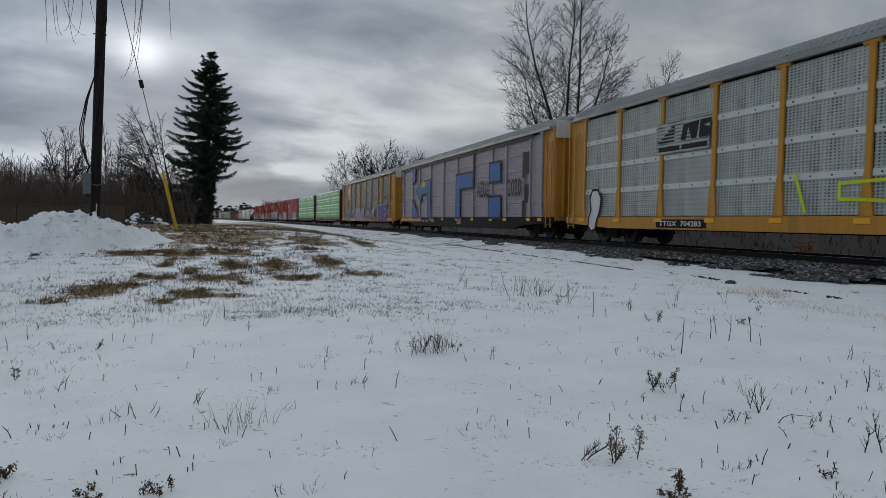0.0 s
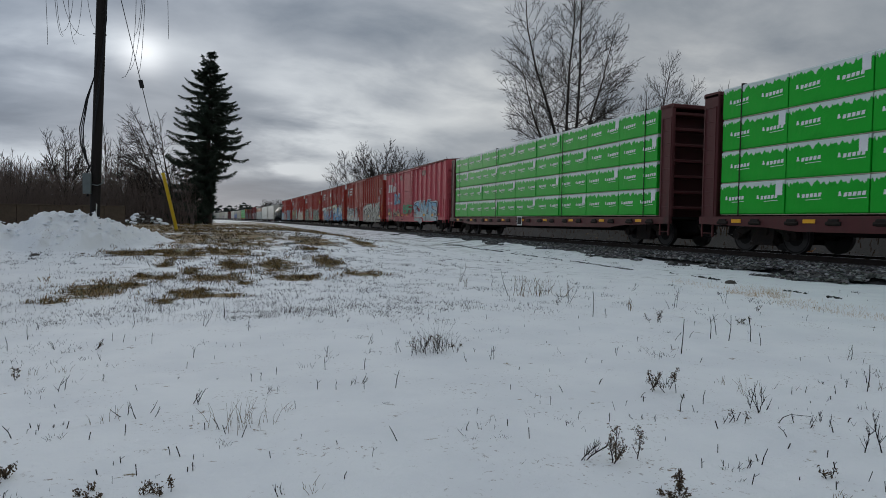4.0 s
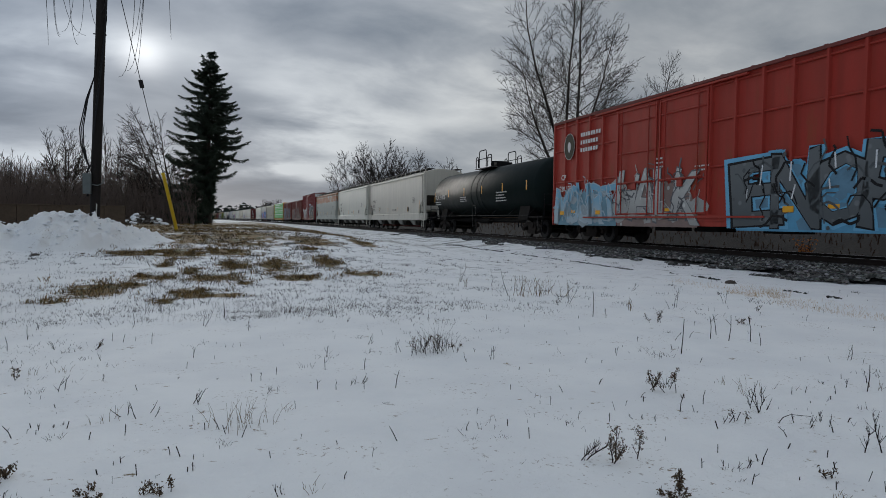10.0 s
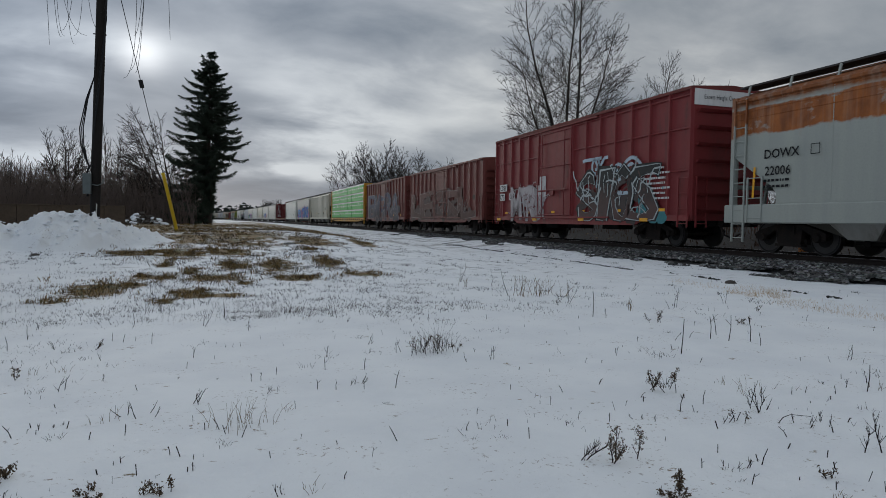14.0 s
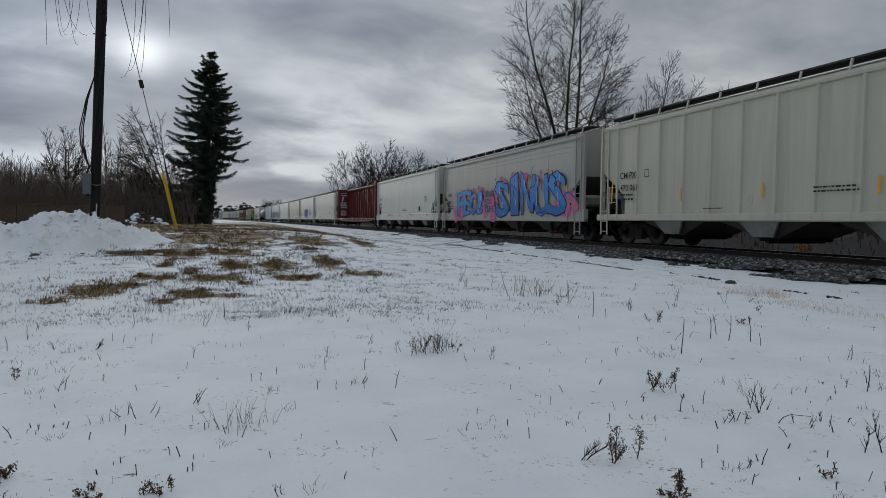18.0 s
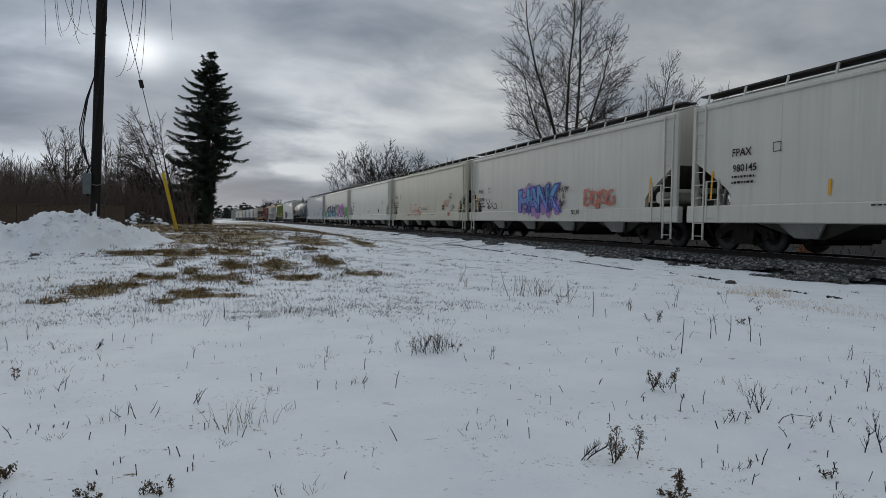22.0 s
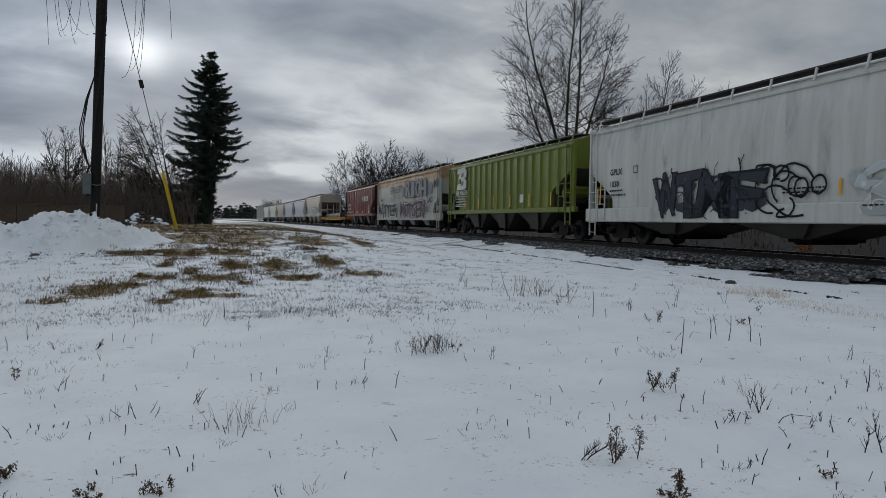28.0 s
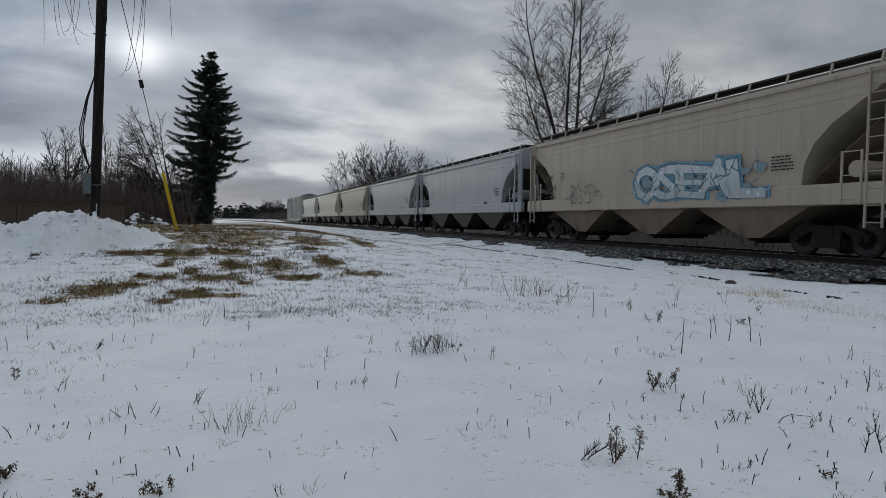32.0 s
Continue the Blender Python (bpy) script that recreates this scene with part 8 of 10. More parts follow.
def stubble():
    """Short dead blades pricking through the snow everywhere."""
    rng = random.Random(12)
    g = Geo()
    made = 0
    while made < 2900:
        az, r = rng.uniform(-20, 57), 2.6 + 30 * rng.random() ** 0.85
        x, y = r * math.sin(radians(az)), r * math.cos(radians(az))
        if x > track_x(y) - 3.0:
            continue
        if x < -1.7 and 16.5 < y < 23.5:
            continue
        n = noise.noise(Vector((x * 0.8, y * 0.8, 3.3))) + 0.5 * noise.noise(Vector((x * 2.7, y * 2.7, 1.0)))
        if n < rng.uniform(0.18, 0.85) - (0.22 if y > 8 and x < 6 else 0.0):
            continue
        if (r < 5.5 and rng.random() < 0.72) or (r > 8 and x > 2.5 and rng.random() < 0.6):
            continue
        made += 1
        z = ground_z(x, y)
        for k in range(rng.choice((1, 2, 3, 5, 9))):
            bx, by = x + rng.gauss(0, 0.055), y + rng.gauss(0, 0.055)
            h = rng.uniform(0.006, 0.042) * (1.0 + 0.012 * r)
            w = 0.0013 + 0.00034 * max(0.0, r - 3.0)
            a = rng.uniform(0, 6.28)
            l = rng.uniform(0.2, 1.9) * h
            tip = (bx + math.cos(a) * l, by + math.sin(a) * l, z + h)
            g.add([(bx - w, by, z - 0.01), (bx + w, by - w, z - 0.01), (bx, by + w, z - 0.01), tip], [(0, 1, 3), (1, 2, 3), (2, 0, 3)])
    # dark sprigs in loose clumps where the snow is thin
    for k in range(780):
        x, y = rng.gauss(0.6, 2.3), 8.0 + 14 * rng.random() ** 1.4
        if heap_height(x, y) > 0.02 or x > 7.5 - 0.15 * y + 3 * noise.noise(Vector((x, y, 2.0))):
            continue
        z = ground_z(x, y)
        for j in range(rng.randrange(8, 26)):
            bx, by, a, h = rng.gauss(x, 0.09), rng.gauss(y, 0.09), rng.uniform(0, 6.28), rng.uniform(0.010, 0.050)
            w, l = 0.0012 + 0.00020 * y, h * rng.uniform(0.2, 1.2)
            g.add([(bx - w, by, z - 0.01), (bx + w, by - w, z - 0.01), (bx, by + w, z - 0.01), (bx + math.cos(a) * l, by + math.sin(a) * l, z + h)], [(0, 1, 3), (1, 2, 3), (2, 0, 3)])
    # stouter broken stalks, each standing alone
    for k in range(520):
        az, r = rng.uniform(-24, 57), 3.2 + 11 * rng.random() ** 1.1
        x, y = r * math.sin(radians(az)), r * math.cos(radians(az))
        if x > track_x(y) - 3.5 or noise.noise(Vector((x * 0.5, y * 0.5, 8.0))) < rng.uniform(-0.5, 0.3):
            continue
        z, h, a = ground_z(x, y), rng.uniform(0.012, 0.062), rng.uniform(0, 6.28)
        lx, ly, w = math.cos(a) * h * rng.uniform(0, 0.7), math.sin(a) * h * rng.uniform(0, 0.7), rng.uniform(0.0013, 0.0032)
        g.tube((x, y, z - 0.02), (x + lx, y + ly, z + h), w, n=4)
        if rng.random() < 0.4:
            g.tube((x + lx * 0.6, y + ly * 0.6, z + h * 0.6), (x + lx * 0.6 - ly * 0.8 + 0.01, y + ly * 0.6 + lx * 0.8, z + h * rng.uniform(0.75, 1.1)), w * 0.6, n=3)
    me = bpy.data.meshes.new("grass_stubble")
    me.from_pydata(g.v, [], g.f)
    me.materials.append(M_WEED)
    tagged(new("grass_stubble", me), "short dead grass blades pricking through the snow", "grass", kind="stuff")


def blade_material():
    """Each blade its own tone: straw, olive or dark brown."""
    m = bpy.data.materials.new("mixed_dead_blades")
    m.use_nodes = True
    N, L = m.node_tree.nodes.new, m.node_tree.links.new
    ramp = N("ShaderNodeValToRGB")
    L(N("ShaderNodeNewGeometry").outputs["Random Per Island"], ramp.inputs[0])
    e = ramp.color_ramp.elements
    e[0].color, e[1].color = (0.034, 0.024, 0.013, 1), (0.33, 0.21, 0.08, 1)
    for pos, col in ((0.3, (0.085, 0.056, 0.020)), (0.5, (0.16, 0.09, 0.026)), (0.65, (0.08, 0.073, 0.024)), (0.82, (0.27, 0.155, 0.045))):
        e.new(pos).color = (*col, 1)
    bsdf = m.node_tree.nodes["Principled BSDF"]
    L(ramp.outputs[0], bsdf.inputs["Base Color"])
    bsdf.inputs["Roughness"].default_value = 0.9
    return m


def brown_grass():
    """Dead grass standing where the wind has bared the ground."""
    rng = random.Random(14)
    g = Geo()
    for px, py, sx, sy in BARE_NEAR + BARE_FAR[:15]:
        near = py < 17.5
        for tuft in range(int((430 if near else 110) * (sx * sy) ** 0.6)):
            tx, ty = rng.gauss(px, sx * 0.72), rng.gauss(py, sy * 0.72)
            if heap_height(tx, ty) > 0.02 or noise.noise(Vector((tx * 3.4, ty * 2.2, 6.0))) < rng.uniform(-0.3, 0.45):
                continue
            tall = rng.uniform(0.5, 1.3)
            for k in range(rng.randrange(5, 16)):
                x, y = rng.gauss(tx, 0.05), rng.gauss(ty, 0.05)
                z = ground_z(x, y)
                h = rng.uniform(0.012, 0.070) * tall * (1 + 0.012 * y)
                w = 0.0012 + 0.00013 * y
                a, l = rng.uniform(0, 6.28), h * rng.uniform(0.1, 0.75)
                ca, sa = math.cos(a), math.sin(a)
                g.add([(x - w, y, z - 0.01), (x + w, y - w, z - 0.01), (x, y + w, z - 0.01), (x + ca * l * 0.4, y + sa * l * 0.4, z + h * 0.65), (x + ca * l, y + sa * l, z + h)], [(0, 1, 3), (1, 2, 3), (2, 0, 3), (0, 3, 4), (1, 3, 4)])
    me = bpy.data.meshes.new("brown_grass")
    me.from_pydata(g.v, [], g.f)
    me.materials.append(blade_material())
    tagged(new("brown_grass", me), "matted dead brown grass in bare patches", "grass", kind="stuff")


def clod(x, y, s, seed):
    """A dark clod of frozen earth lying on the snow."""
    rng = random.Random(seed)
    rings = [[(rr * s * rng.uniform(0.75, 1.25) * math.cos(6.283 * i / 8), rr * s * 0.6 * rng.uniform(0.75, 1.25) * math.sin(6.283 * i / 8), zz * s) for i in range(8)] for zz, rr in ((-0.3, 0.9), (0.05, 1.0), (0.3, 0.65), (0.42, 0.2))]
    thing("earth_clod", "dark clod of frozen earth lying on the snow", "clod", at=pose(x, y, ground_z(x, y)), data=Geo().loft(rings).mesh("earth_clod", M_RUBBLE))


def snow_lumps():
    """Broken lumps of ploughed snow all over the heap."""
    rng = random.Random(21)
    g = Geo()
    made = 0
    while made < 300:
        x, y = rng.uniform(-7.0, -1.3), rng.uniform(16.0, 19.2)
        h = heap_height(x, y)
        if h < 0.06 or rng.random() > 0.35 + h:
            continue
        made += 1
        z, r = ground_z(x, y), rng.uniform(0.014, 0.05) * (0.7 + 0.5 * h)
        n, a0 = 6, rng.uniform(0, 6.28)
        rings = [[(x + rr * r * rng.uniform(0.7, 1.3) * math.cos(a0 + 1.047 * i), y + rr * r * rng.uniform(0.7, 1.3) * math.sin(a0 + 1.047 * i), z + zz * r) for i in range(n)] for zz, rr in ((-0.5, 1.1), (0.1, 1.2), (0.35, 0.8), (0.45, 0.25))]
        g.loft(rings)
    me = bpy.data.meshes.new("snow_lumps")
    me.from_pydata(g.v, [], g.f)
    me.materials.append(M_SNOW)
    tagged(new("snow_lumps", me), "loose lumps of ploughed snow on the heap", "snow", kind="stuff")


snow_lumps()
for k, (x, y, s) in enumerate(((-3.93, 15.6, 0.10), (-4.15, 17.6, 0.06), (-5.2, 18.4, 0.06), (9.9, 10.7, 0.16), (-3.1, 15.9, 0.05))):
    clod(x, y, s, 700 + k)


stubble()
brown_grass()


def leaf_clump(x, y, seed):
    """A small bush that has kept its orange leaves, on the bank beyond the rails."""
    rng = random.Random(seed)
    root = thing("leafy_shrub", "small shrub with withered orange leaves beyond the track", "shrub", at=pose(x, y, ground_z(x, y)))
    g, leaves = Geo(), Geo()
    for k in range(16):
        d = Vector((rng.uniform(-0.7, 0.7), rng.uniform(-0.7, 0.7), 1)).normalized() * rng.uniform(0.4, 0.9)
        g.path([Vector((0, 0, -0.05)), d * 0.5, d], 0.008, 4, 0.003)
        for j in range(11):
            p = d * rng.uniform(0.35, 1.0) + Vector((rng.uniform(-0.1, 0.1), rng.uniform(-0.1, 0.1), rng.uniform(-0.1, 0.1)))
            a = Vector((rng.uniform(-1, 1), rng.uniform(-1, 1), rng.uniform(-1, 1))).normalized() * 0.045
            b = a.orthogonal().normalized() * 0.028
            leaves.add([tuple(p + a), tuple(p + b), tuple(p - a), tuple(p - b)], [(0, 1, 2, 3)])
    part("stem", g, M_TWIG, root)
    tagged(part("leaf", leaves, material("withered_orange_leaf", (0.36, 0.13, 0.025), 0.8, 0, (0.22, 0.08, 0.02), 9), root, "orange leaves"), kind="stuff")


leaf_clump(19.5, 17.5, 5)


# ---------------------------------------------------------------- lettering, signs and graffiti on the cars
BLACK, WHITE, GREYW = (0.011, 0.011, 0.014), (0.72, 0.73, 0.74), (0.55, 0.57, 0.58)
M_TEXT = paint_mat((0.012, 0.012, 0.014))
M_TEXTW = paint_mat((0.62, 0.60, 0.58))


def shape(car, name, pts, mat, side, half, proud=0.01, label=""):
    """A flat painted shape; pts: metres from the far end, and height."""
    g = Geo().add([(u, z, 0) for u, z in pts], [tuple(range(len(pts)))])
    part(name, g, mat, car, label, at=side_matrix(side - proud, half, 0))


def ring_shape(car, name, u, z, r, mat, side, half, proud, sx=1.0, n=18):
    shape(car, name, [(u + r * sx * math.cos(6.283 * k / n), z + r * math.sin(6.283 * k / n)) for k in range(n)], mat, side, half, proud)


def hopper_marks(car, length, mark, number, u=1.7, z=2.45, size=0.25, side=-1.585, ticks=True, seed=0, mat=None, blocks=True):
    h = length / 2
    mat = mat or M_TEXT
    if mark:
        lettering(car, mark, u, z, size, mat, side, h)
    if number:
        lettering(car, number, u + 0.03, z - 0.45, size, mat, side, h)
    bars(car, u, z - 0.55, 2, 1.1, 0.16, mat, side, h, seed)
    if ticks:
        for k in range(6):
            patch(car, "reflector", length * (0.07 + 0.172 * k) if k else 0.75, 1.52, 0.07, 0.40 if k not in (0, 5) else 0.85, M_YELLOW, side, h, turn=-3)
    if blocks:
        bars(car, length - 3.2, 2.6, 5, 0.75, 0.085, mat, side, h, seed + 3)
        patch(car, "data_plate", length - 4.6, 1.55, 0.38, 0.34, M_BLACKPAINT, side, h, label="black consolidated stencil plate")
        bars(car, length * 0.5, 1.75, 2, 1.5, 0.10, mat, side, h, seed + 4)
        bars(car, length * 0.30, 1.28, 1, 1.0, 0.08, mat, side - 0.03, h, seed + 5)
        bars(car, length * 0.62, 1.28, 1, 0.7, 0.08, mat, side - 0.03, h, seed + 6)
    g = Geo()
    g.box(0, 0, -0.001, 0.26, 0.02, 0.001).box(0, 0.24, -0.001, 0.26, 0.26, 0.001).box(0, 0.02, -0.001, 0.02, 0.24, 0.001).box(0.24, 0.02, -0.001, 0.26, 0.24, 0.001)
    part("stencil_square", g, mat, car, at=side_matrix(side - 0.006, h - u - 1.45, z))


def boxcar_marks(car, seed, number="220"):
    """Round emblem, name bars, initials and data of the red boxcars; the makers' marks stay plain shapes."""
    S, h = -1.60, 9.375
    ring_shape(car, "emblem", 1.42, 4.0, 0.56, M_TEXTW, S, h, 0.004, 0.78)
    ring_shape(car, "emblem_field", 1.42, 4.0, 0.54, paint_mat((0.05, 0.045, 0.03)), S, h, 0.007, 0.76)
    shape(car, "emblem_shield", [(1.30, 4.10), (1.30, 3.88), (1.42, 3.72), (1.54, 3.88), (1.54, 4.10), (1.42, 4.22)], M_TEXTW, S, h, 0.010)
    for k in range(3):
        for j in range((8, 7, 7)[k]):
            patch(car, "name_bar", 2.35 + 0.19 * j, 4.30 - 0.31 * k, 0.13, 0.16, M_TEXTW, S, h)
    lettering(car, "CP", 0.80, 2.60, 0.24, M_TEXTW, S, h)
    lettering(car, number, 0.66, 2.12, 0.23, M_TEXTW, S, h)
    bars(car, 17.05, 3.05, 7, 0.65, 0.13, M_TEXTW, S, h, seed)
    bars(car, 7.3, 3.0, 3, 0.4, 0.14, M_TEXTW, S, h, seed + 1)
    bars(car, 9.2, 2.6, 2, 0.7, 0.12, M_TEXTW, S, h, seed + 2)
    bars(car, 15.6, 2.35, 4, 0.8, 0.13, M_TEXTW, S, h, seed + 3)
    patch(car, "data_plate", 17.1, 1.60, 0.46, 0.36, M_BLACKPAINT, S, h, label="black consolidated stencil plate")
    patch(car, "data_frame", 17.14, 1.64, 0.16, 0.28, M_WHITE, S, h, 0.012)
    for k in range(4):
        patch(car, "reflector", (0.75, 3.6, 12.6, 17.5)[k], 1.12, 0.34, 0.16, M_YELLOW, S, h, 0.02)
    patch(car, "reflector", 18.55, 1.3, 0.10, 1.0, M_YELLOW, S, h, 0.004)


def mark_train():
    # autoracks
    h, S = 13.6, -1.62
    patch(c01, "emblem_field", 6.05, 3.08, 2.5, 1.0, P_WHITEPANEL, S, h, 0.002, label="plain painted emblem panel")
    for k in range(5):
        shape(c01, "emblem_stripe", [(6.10 + 0.16 * k, 3.45 + 0.11 * k), (6.95, 3.45 + 0.11 * k), (6.95, 3.51 + 0.11 * k), (6.15 + 0.16 * k, 3.51 + 0.11 * k)], M_TEXT, S, h, 0.008)
    shape(c01, "emblem_block", [(7.25, 3.45), (7.50, 3.45), (7.62, 3.95), (7.37, 3.95)], M_TEXT, S, h, 0.008)
    shape(c01, "emblem_block", [(7.55, 3.95), (7.75, 3.45), (7.98, 3.45), (8.10, 3.98), (7.86, 3.98)], M_TEXT, S, h, 0.009)
    shape(c01, "emblem_block", [(8.08, 3.45), (8.55, 3.45), (8.60, 3.72), (8.30, 3.80), (8.62, 3.88), (8.62, 4.0), (8.15, 4.0)], M_TEXT, S, h, 0.010)
    patch(c01, "name_bar", 6.15, 3.16, 1.05, 0.15, M_TEXT, S, h)
    patch(c01, "name_bar", 7.30, 3.16, 1.15, 0.15, M_TEXT, S, h)
    patch(c01, "number_board", 6.10, 0.66, 2.4, 0.27, M_BLACKPAINT, -1.602, h, label="black number board")
    lettering(c01, "TTGX  704283", 6.28, 0.71, 0.17, M_TEXTW, -1.616, h, 2.0)
    shape(c01, "spray_figure", [(1.75, 0.62), (2.0, 0.42), (2.35, 0.5), (2.45, 0.9), (2.7, 1.3), (2.75, 1.8), (2.5, 2.12), (2.05, 2.12), (1.85, 1.8), (1.95, 1.3), (1.8, 1.0)], M_TEXT, S, h, 0.004, "white spray-painted blot with a black edge")
    shape(c01, "spray_figure", [(1.85, 0.68), (2.05, 0.5), (2.28, 0.58), (2.38, 0.92), (2.6, 1.3), (2.66, 1.75), (2.45, 2.03), (2.12, 2.03), (1.95, 1.75), (2.06, 1.3), (1.9, 1.0)], M_TEXTW, S, h, 0.008)
    neon = paint_mat((0.55, 0.62, 0.03))
    shape(c01, "spray_stroke", [(11.62, 2.1), (11.72, 2.1), (12.05, 1.1), (11.95, 1.1)], neon, S, h)
    shape(c01, "spray_stroke", [(12.9, 1.75), (14.6, 1.8), (14.6, 1.88), (12.9, 1.83)], neon, S, h)
    shape(c01, "spray_stroke", [(12.9, 1.40), (12.98, 1.40), (12.98, 1.83), (12.9, 1.83)], neon, S, h, 0.012)
    shape(c01, "spray_stroke", [(12.95, 1.38), (14.4, 1.30), (14.4, 1.38), (12.95, 1.46)], neon, S, h, 0.014)
    scrawl(c01, 14.8, 1.2, 4.0, 1.2, S, h, neon, 71, 7, 0.07)
    # lilac car: blue counters edged in black
    h = 13.45
    blue, edge = paint_mat((0.028, 0.125, 0.33), (0.024, 0.10, 0.27)), paint_mat(BLACK)

    def edged(pts, grow=0.13):
        area = sum(a[0] * b[1] - b[0] * a[1] for a, b in zip(pts, pts[1:] + pts[:1]))
        pts = pts if area > 0 else pts[::-1]
        out = []
        n = len(pts)
        for i in range(n):
            a, b, c = Vector(pts[i - 1]), Vector(pts[i]), Vector(pts[(i + 1) % n])
            d1, d2 = (b - a).normalized(), (c - b).normalized()
            nrm = (Vector((d1.y, -d1.x)) + Vector((d2.y, -d2.x)))
            nrm = nrm.normalized() * min(grow / max(0.35, nrm.length / 2), grow * 1.8)
            out.append((b.x + nrm.x, b.y + nrm.y))
        shape(c02, "graffiti_edge", out, edge, S, h, 0.004, "black outline of huge graffiti letters")
        shape(c02, "graffiti_field", pts, blue, S, h, 0.010, "blue part of huge graffiti letters")

    edged([(3.95, 3.75), (4.55, 3.95), (4.60, 4.80), (3.95, 4.80)])
    edged([(5.05, 3.05), (6.2, 2.20), (6.3, 2.75), (7.9, 2.85), (7.9, 1.06), (8.55, 1.06), (8.55, 3.70), (6.0, 3.60)])
    edged([(3.92, 2.30), (4.1, 2.3), (5.6, 1.06), (3.92, 1.06)])
    edged([(14.1, 1.05), (14.75, 1.05), (14.75, 2.85), (16.95, 2.85), (16.95, 3.65), (14.1, 3.65)])
    shape(c02, "graffiti_edge", [(16.98, 2.72), (17.16, 2.72), (17.16, 5.0), (16.98, 5.0)], edge, S, h, 0.006)
    edged([(19.58, 3.0), (21.0, 3.0), (21.0, 3.95), (19.58, 3.95)])
    edged([(19.5, 1.05), (21.05, 1.05), (21.05, 2.1), (19.5, 2.1)])
    shape(c02, "graffiti_edge", [(23.75, 1.05), (24.1, 1.05), (24.1, 1.75), (24.45, 1.75), (24.45, 2.6), (24.1, 2.6), (24.1, 3.1), (24.45, 3.1), (24.45, 4.2), (23.75, 4.2), (23.75, 3.0), (24.0, 2.9), (24.0, 1.9), (23.75, 1.8)], edge, S, h, 0.006)
    shape(c02, "graffiti_edge", [(5.15, 3.7), (5.27, 3.7), (5.27, 4.95), (5.15, 4.95)], edge, S, h, 0.006)
    patch(c02, "graffiti_edge", 0.4, 4.80, 24.5, 0.18, edge, S, h, 0.003)
    shape(c02, "spray_tag", [(6.4, 3.25), (7.3, 3.3), (7.35, 3.6), (6.9, 3.75), (6.4, 3.7)], paint_mat((0.55, 0.36, 0.05)), S, h, 0.014)
    lettering(c02, "AZUL", 17.78, 2.15, 0.92, edge, S, h, 1.8, 0.05, weight=0.02)
    lettering(c02, "2020", 22.12, 2.10, 0.88, edge, S, h, 1.6, 0.05, weight=0.02)
    lettering(c02, "CNA  712715", 6.4, 0.72, 0.16, M_TEXTW, -1.61, h, 1.6)
    patch(c02, "sill_plate", 0.25, 0.74, 5.9, 0.27, P_YEL, -1.603, h, 0.004, label="yellow end of the sill")
    patch(c02, "sill_plate", 8.7, 0.70, 0.7, 0.26, P_BAYTAN, -1.603, h, 0.004, label="worn pale patch on the sill")
    patch(c02, "sill_plate", 14.2, 0.60, 0.75, 0.38, P_BAYTAN, -1.603, h, 0.004, label="worn pale patch on the sill")
    patch(c02, "notice", 0.62, 3.45, 0.18, 0.2, M_TEXTW, -1.60, h)
    patch(c02, "notice", 0.5, 2.0, 0.3, 0.22, P_HW3, -1.60, h)
    # grimy car
    h = 13.2
    white = paint_mat((0.5, 0.5, 0.5))
    shape(c03, "graffiti_edge", [(20.02, 0.72), (23.58, 0.70), (23.74, 0.95), (23.70, 1.3), (23.80, 1.5), (23.76, 2.26), (23.50, 2.38), (22.6, 2.30), (21.4, 2.28), (20.2, 2.22), (20.0, 2.05), (20.06, 1.5), (19.98, 1.2)], paint_mat((0.26, 0.42, 0.42)), S, h, 0.003, "pale teal edge of graffiti letters")
    shape(c03, "graffiti_ground", [(20.06, 0.72), (23.55, 0.70), (23.70, 0.97), (23.66, 1.3), (23.76, 1.52), (23.71, 2.22), (23.47, 2.33), (22.6, 2.24), (21.4, 2.22), (20.23, 2.17), (20.05, 2.02), (20.10, 1.5), (20.03, 1.2)], paint_mat((0.19, 0.025, 0.13), (0.13, 0.02, 0.15)), S, h, 0.006, "purple ground of graffiti letters")
    graffiti(c03, "REMS", 20.1, 0.74, 3.5, 1.42, S - 0.004, h, (0.030, 0.032, 0.24), (0.12, 0.02, 0.14), None, None, 5, 0.08, (0.15, 0.025, 0.16), 5, "blue and purple graffiti letters", wild=2)
    for u, z, w2 in ((21.05, 1.55, 0.34), (21.05, 1.0, 0.3), (22.72, 1.75, 0.6), (22.78, 1.12, 0.34), (22.8, 1.3, 0.62)):
        shape(c03, "graffiti_accent", [(u, z), (u + w2, z - 0.03), (u + w2 * 1.05, z + 0.13), (u + 0.05, z + 0.16)], paint_mat((0.05, 0.40, 0.32)), S, h, 0.022)
    graffiti(c03, "ANAL", 14.6, 0.70, 4.85, 1.2, S, h, (0.45, 0.44, 0.42), BLACK, None, None, 6, 0.03, (0.16, 0.16, 0.15), 12, "white graffiti letters with black edges", shade=(0.03, 0.03, 0.03))
    for u, w2 in ((8.72, 2.5), (11.5, 2.15)):
        shape(c03, "graffiti_ground", [(u, 0.74), (u + w2, 0.74), (u + w2, 1.55), (u + w2 * 0.8, 2.05), (u + w2 * 0.4, 1.95), (u, 1.55)], paint_mat((0.27, 0.19, 0.29), (0.32, 0.26, 0.32)), S, h, 0.003, "faded lilac ground of graffiti letters")
    graffiti(c03, "SAM", 8.75, 0.75, 4.9, 1.35, S - 0.003, h, (0.30, 0.22, 0.33), (0.44, 0.41, 0.44), None, None, 7, 0.05, (0.22, 0.15, 0.25), 12, "faded lilac graffiti letters", wild=2)
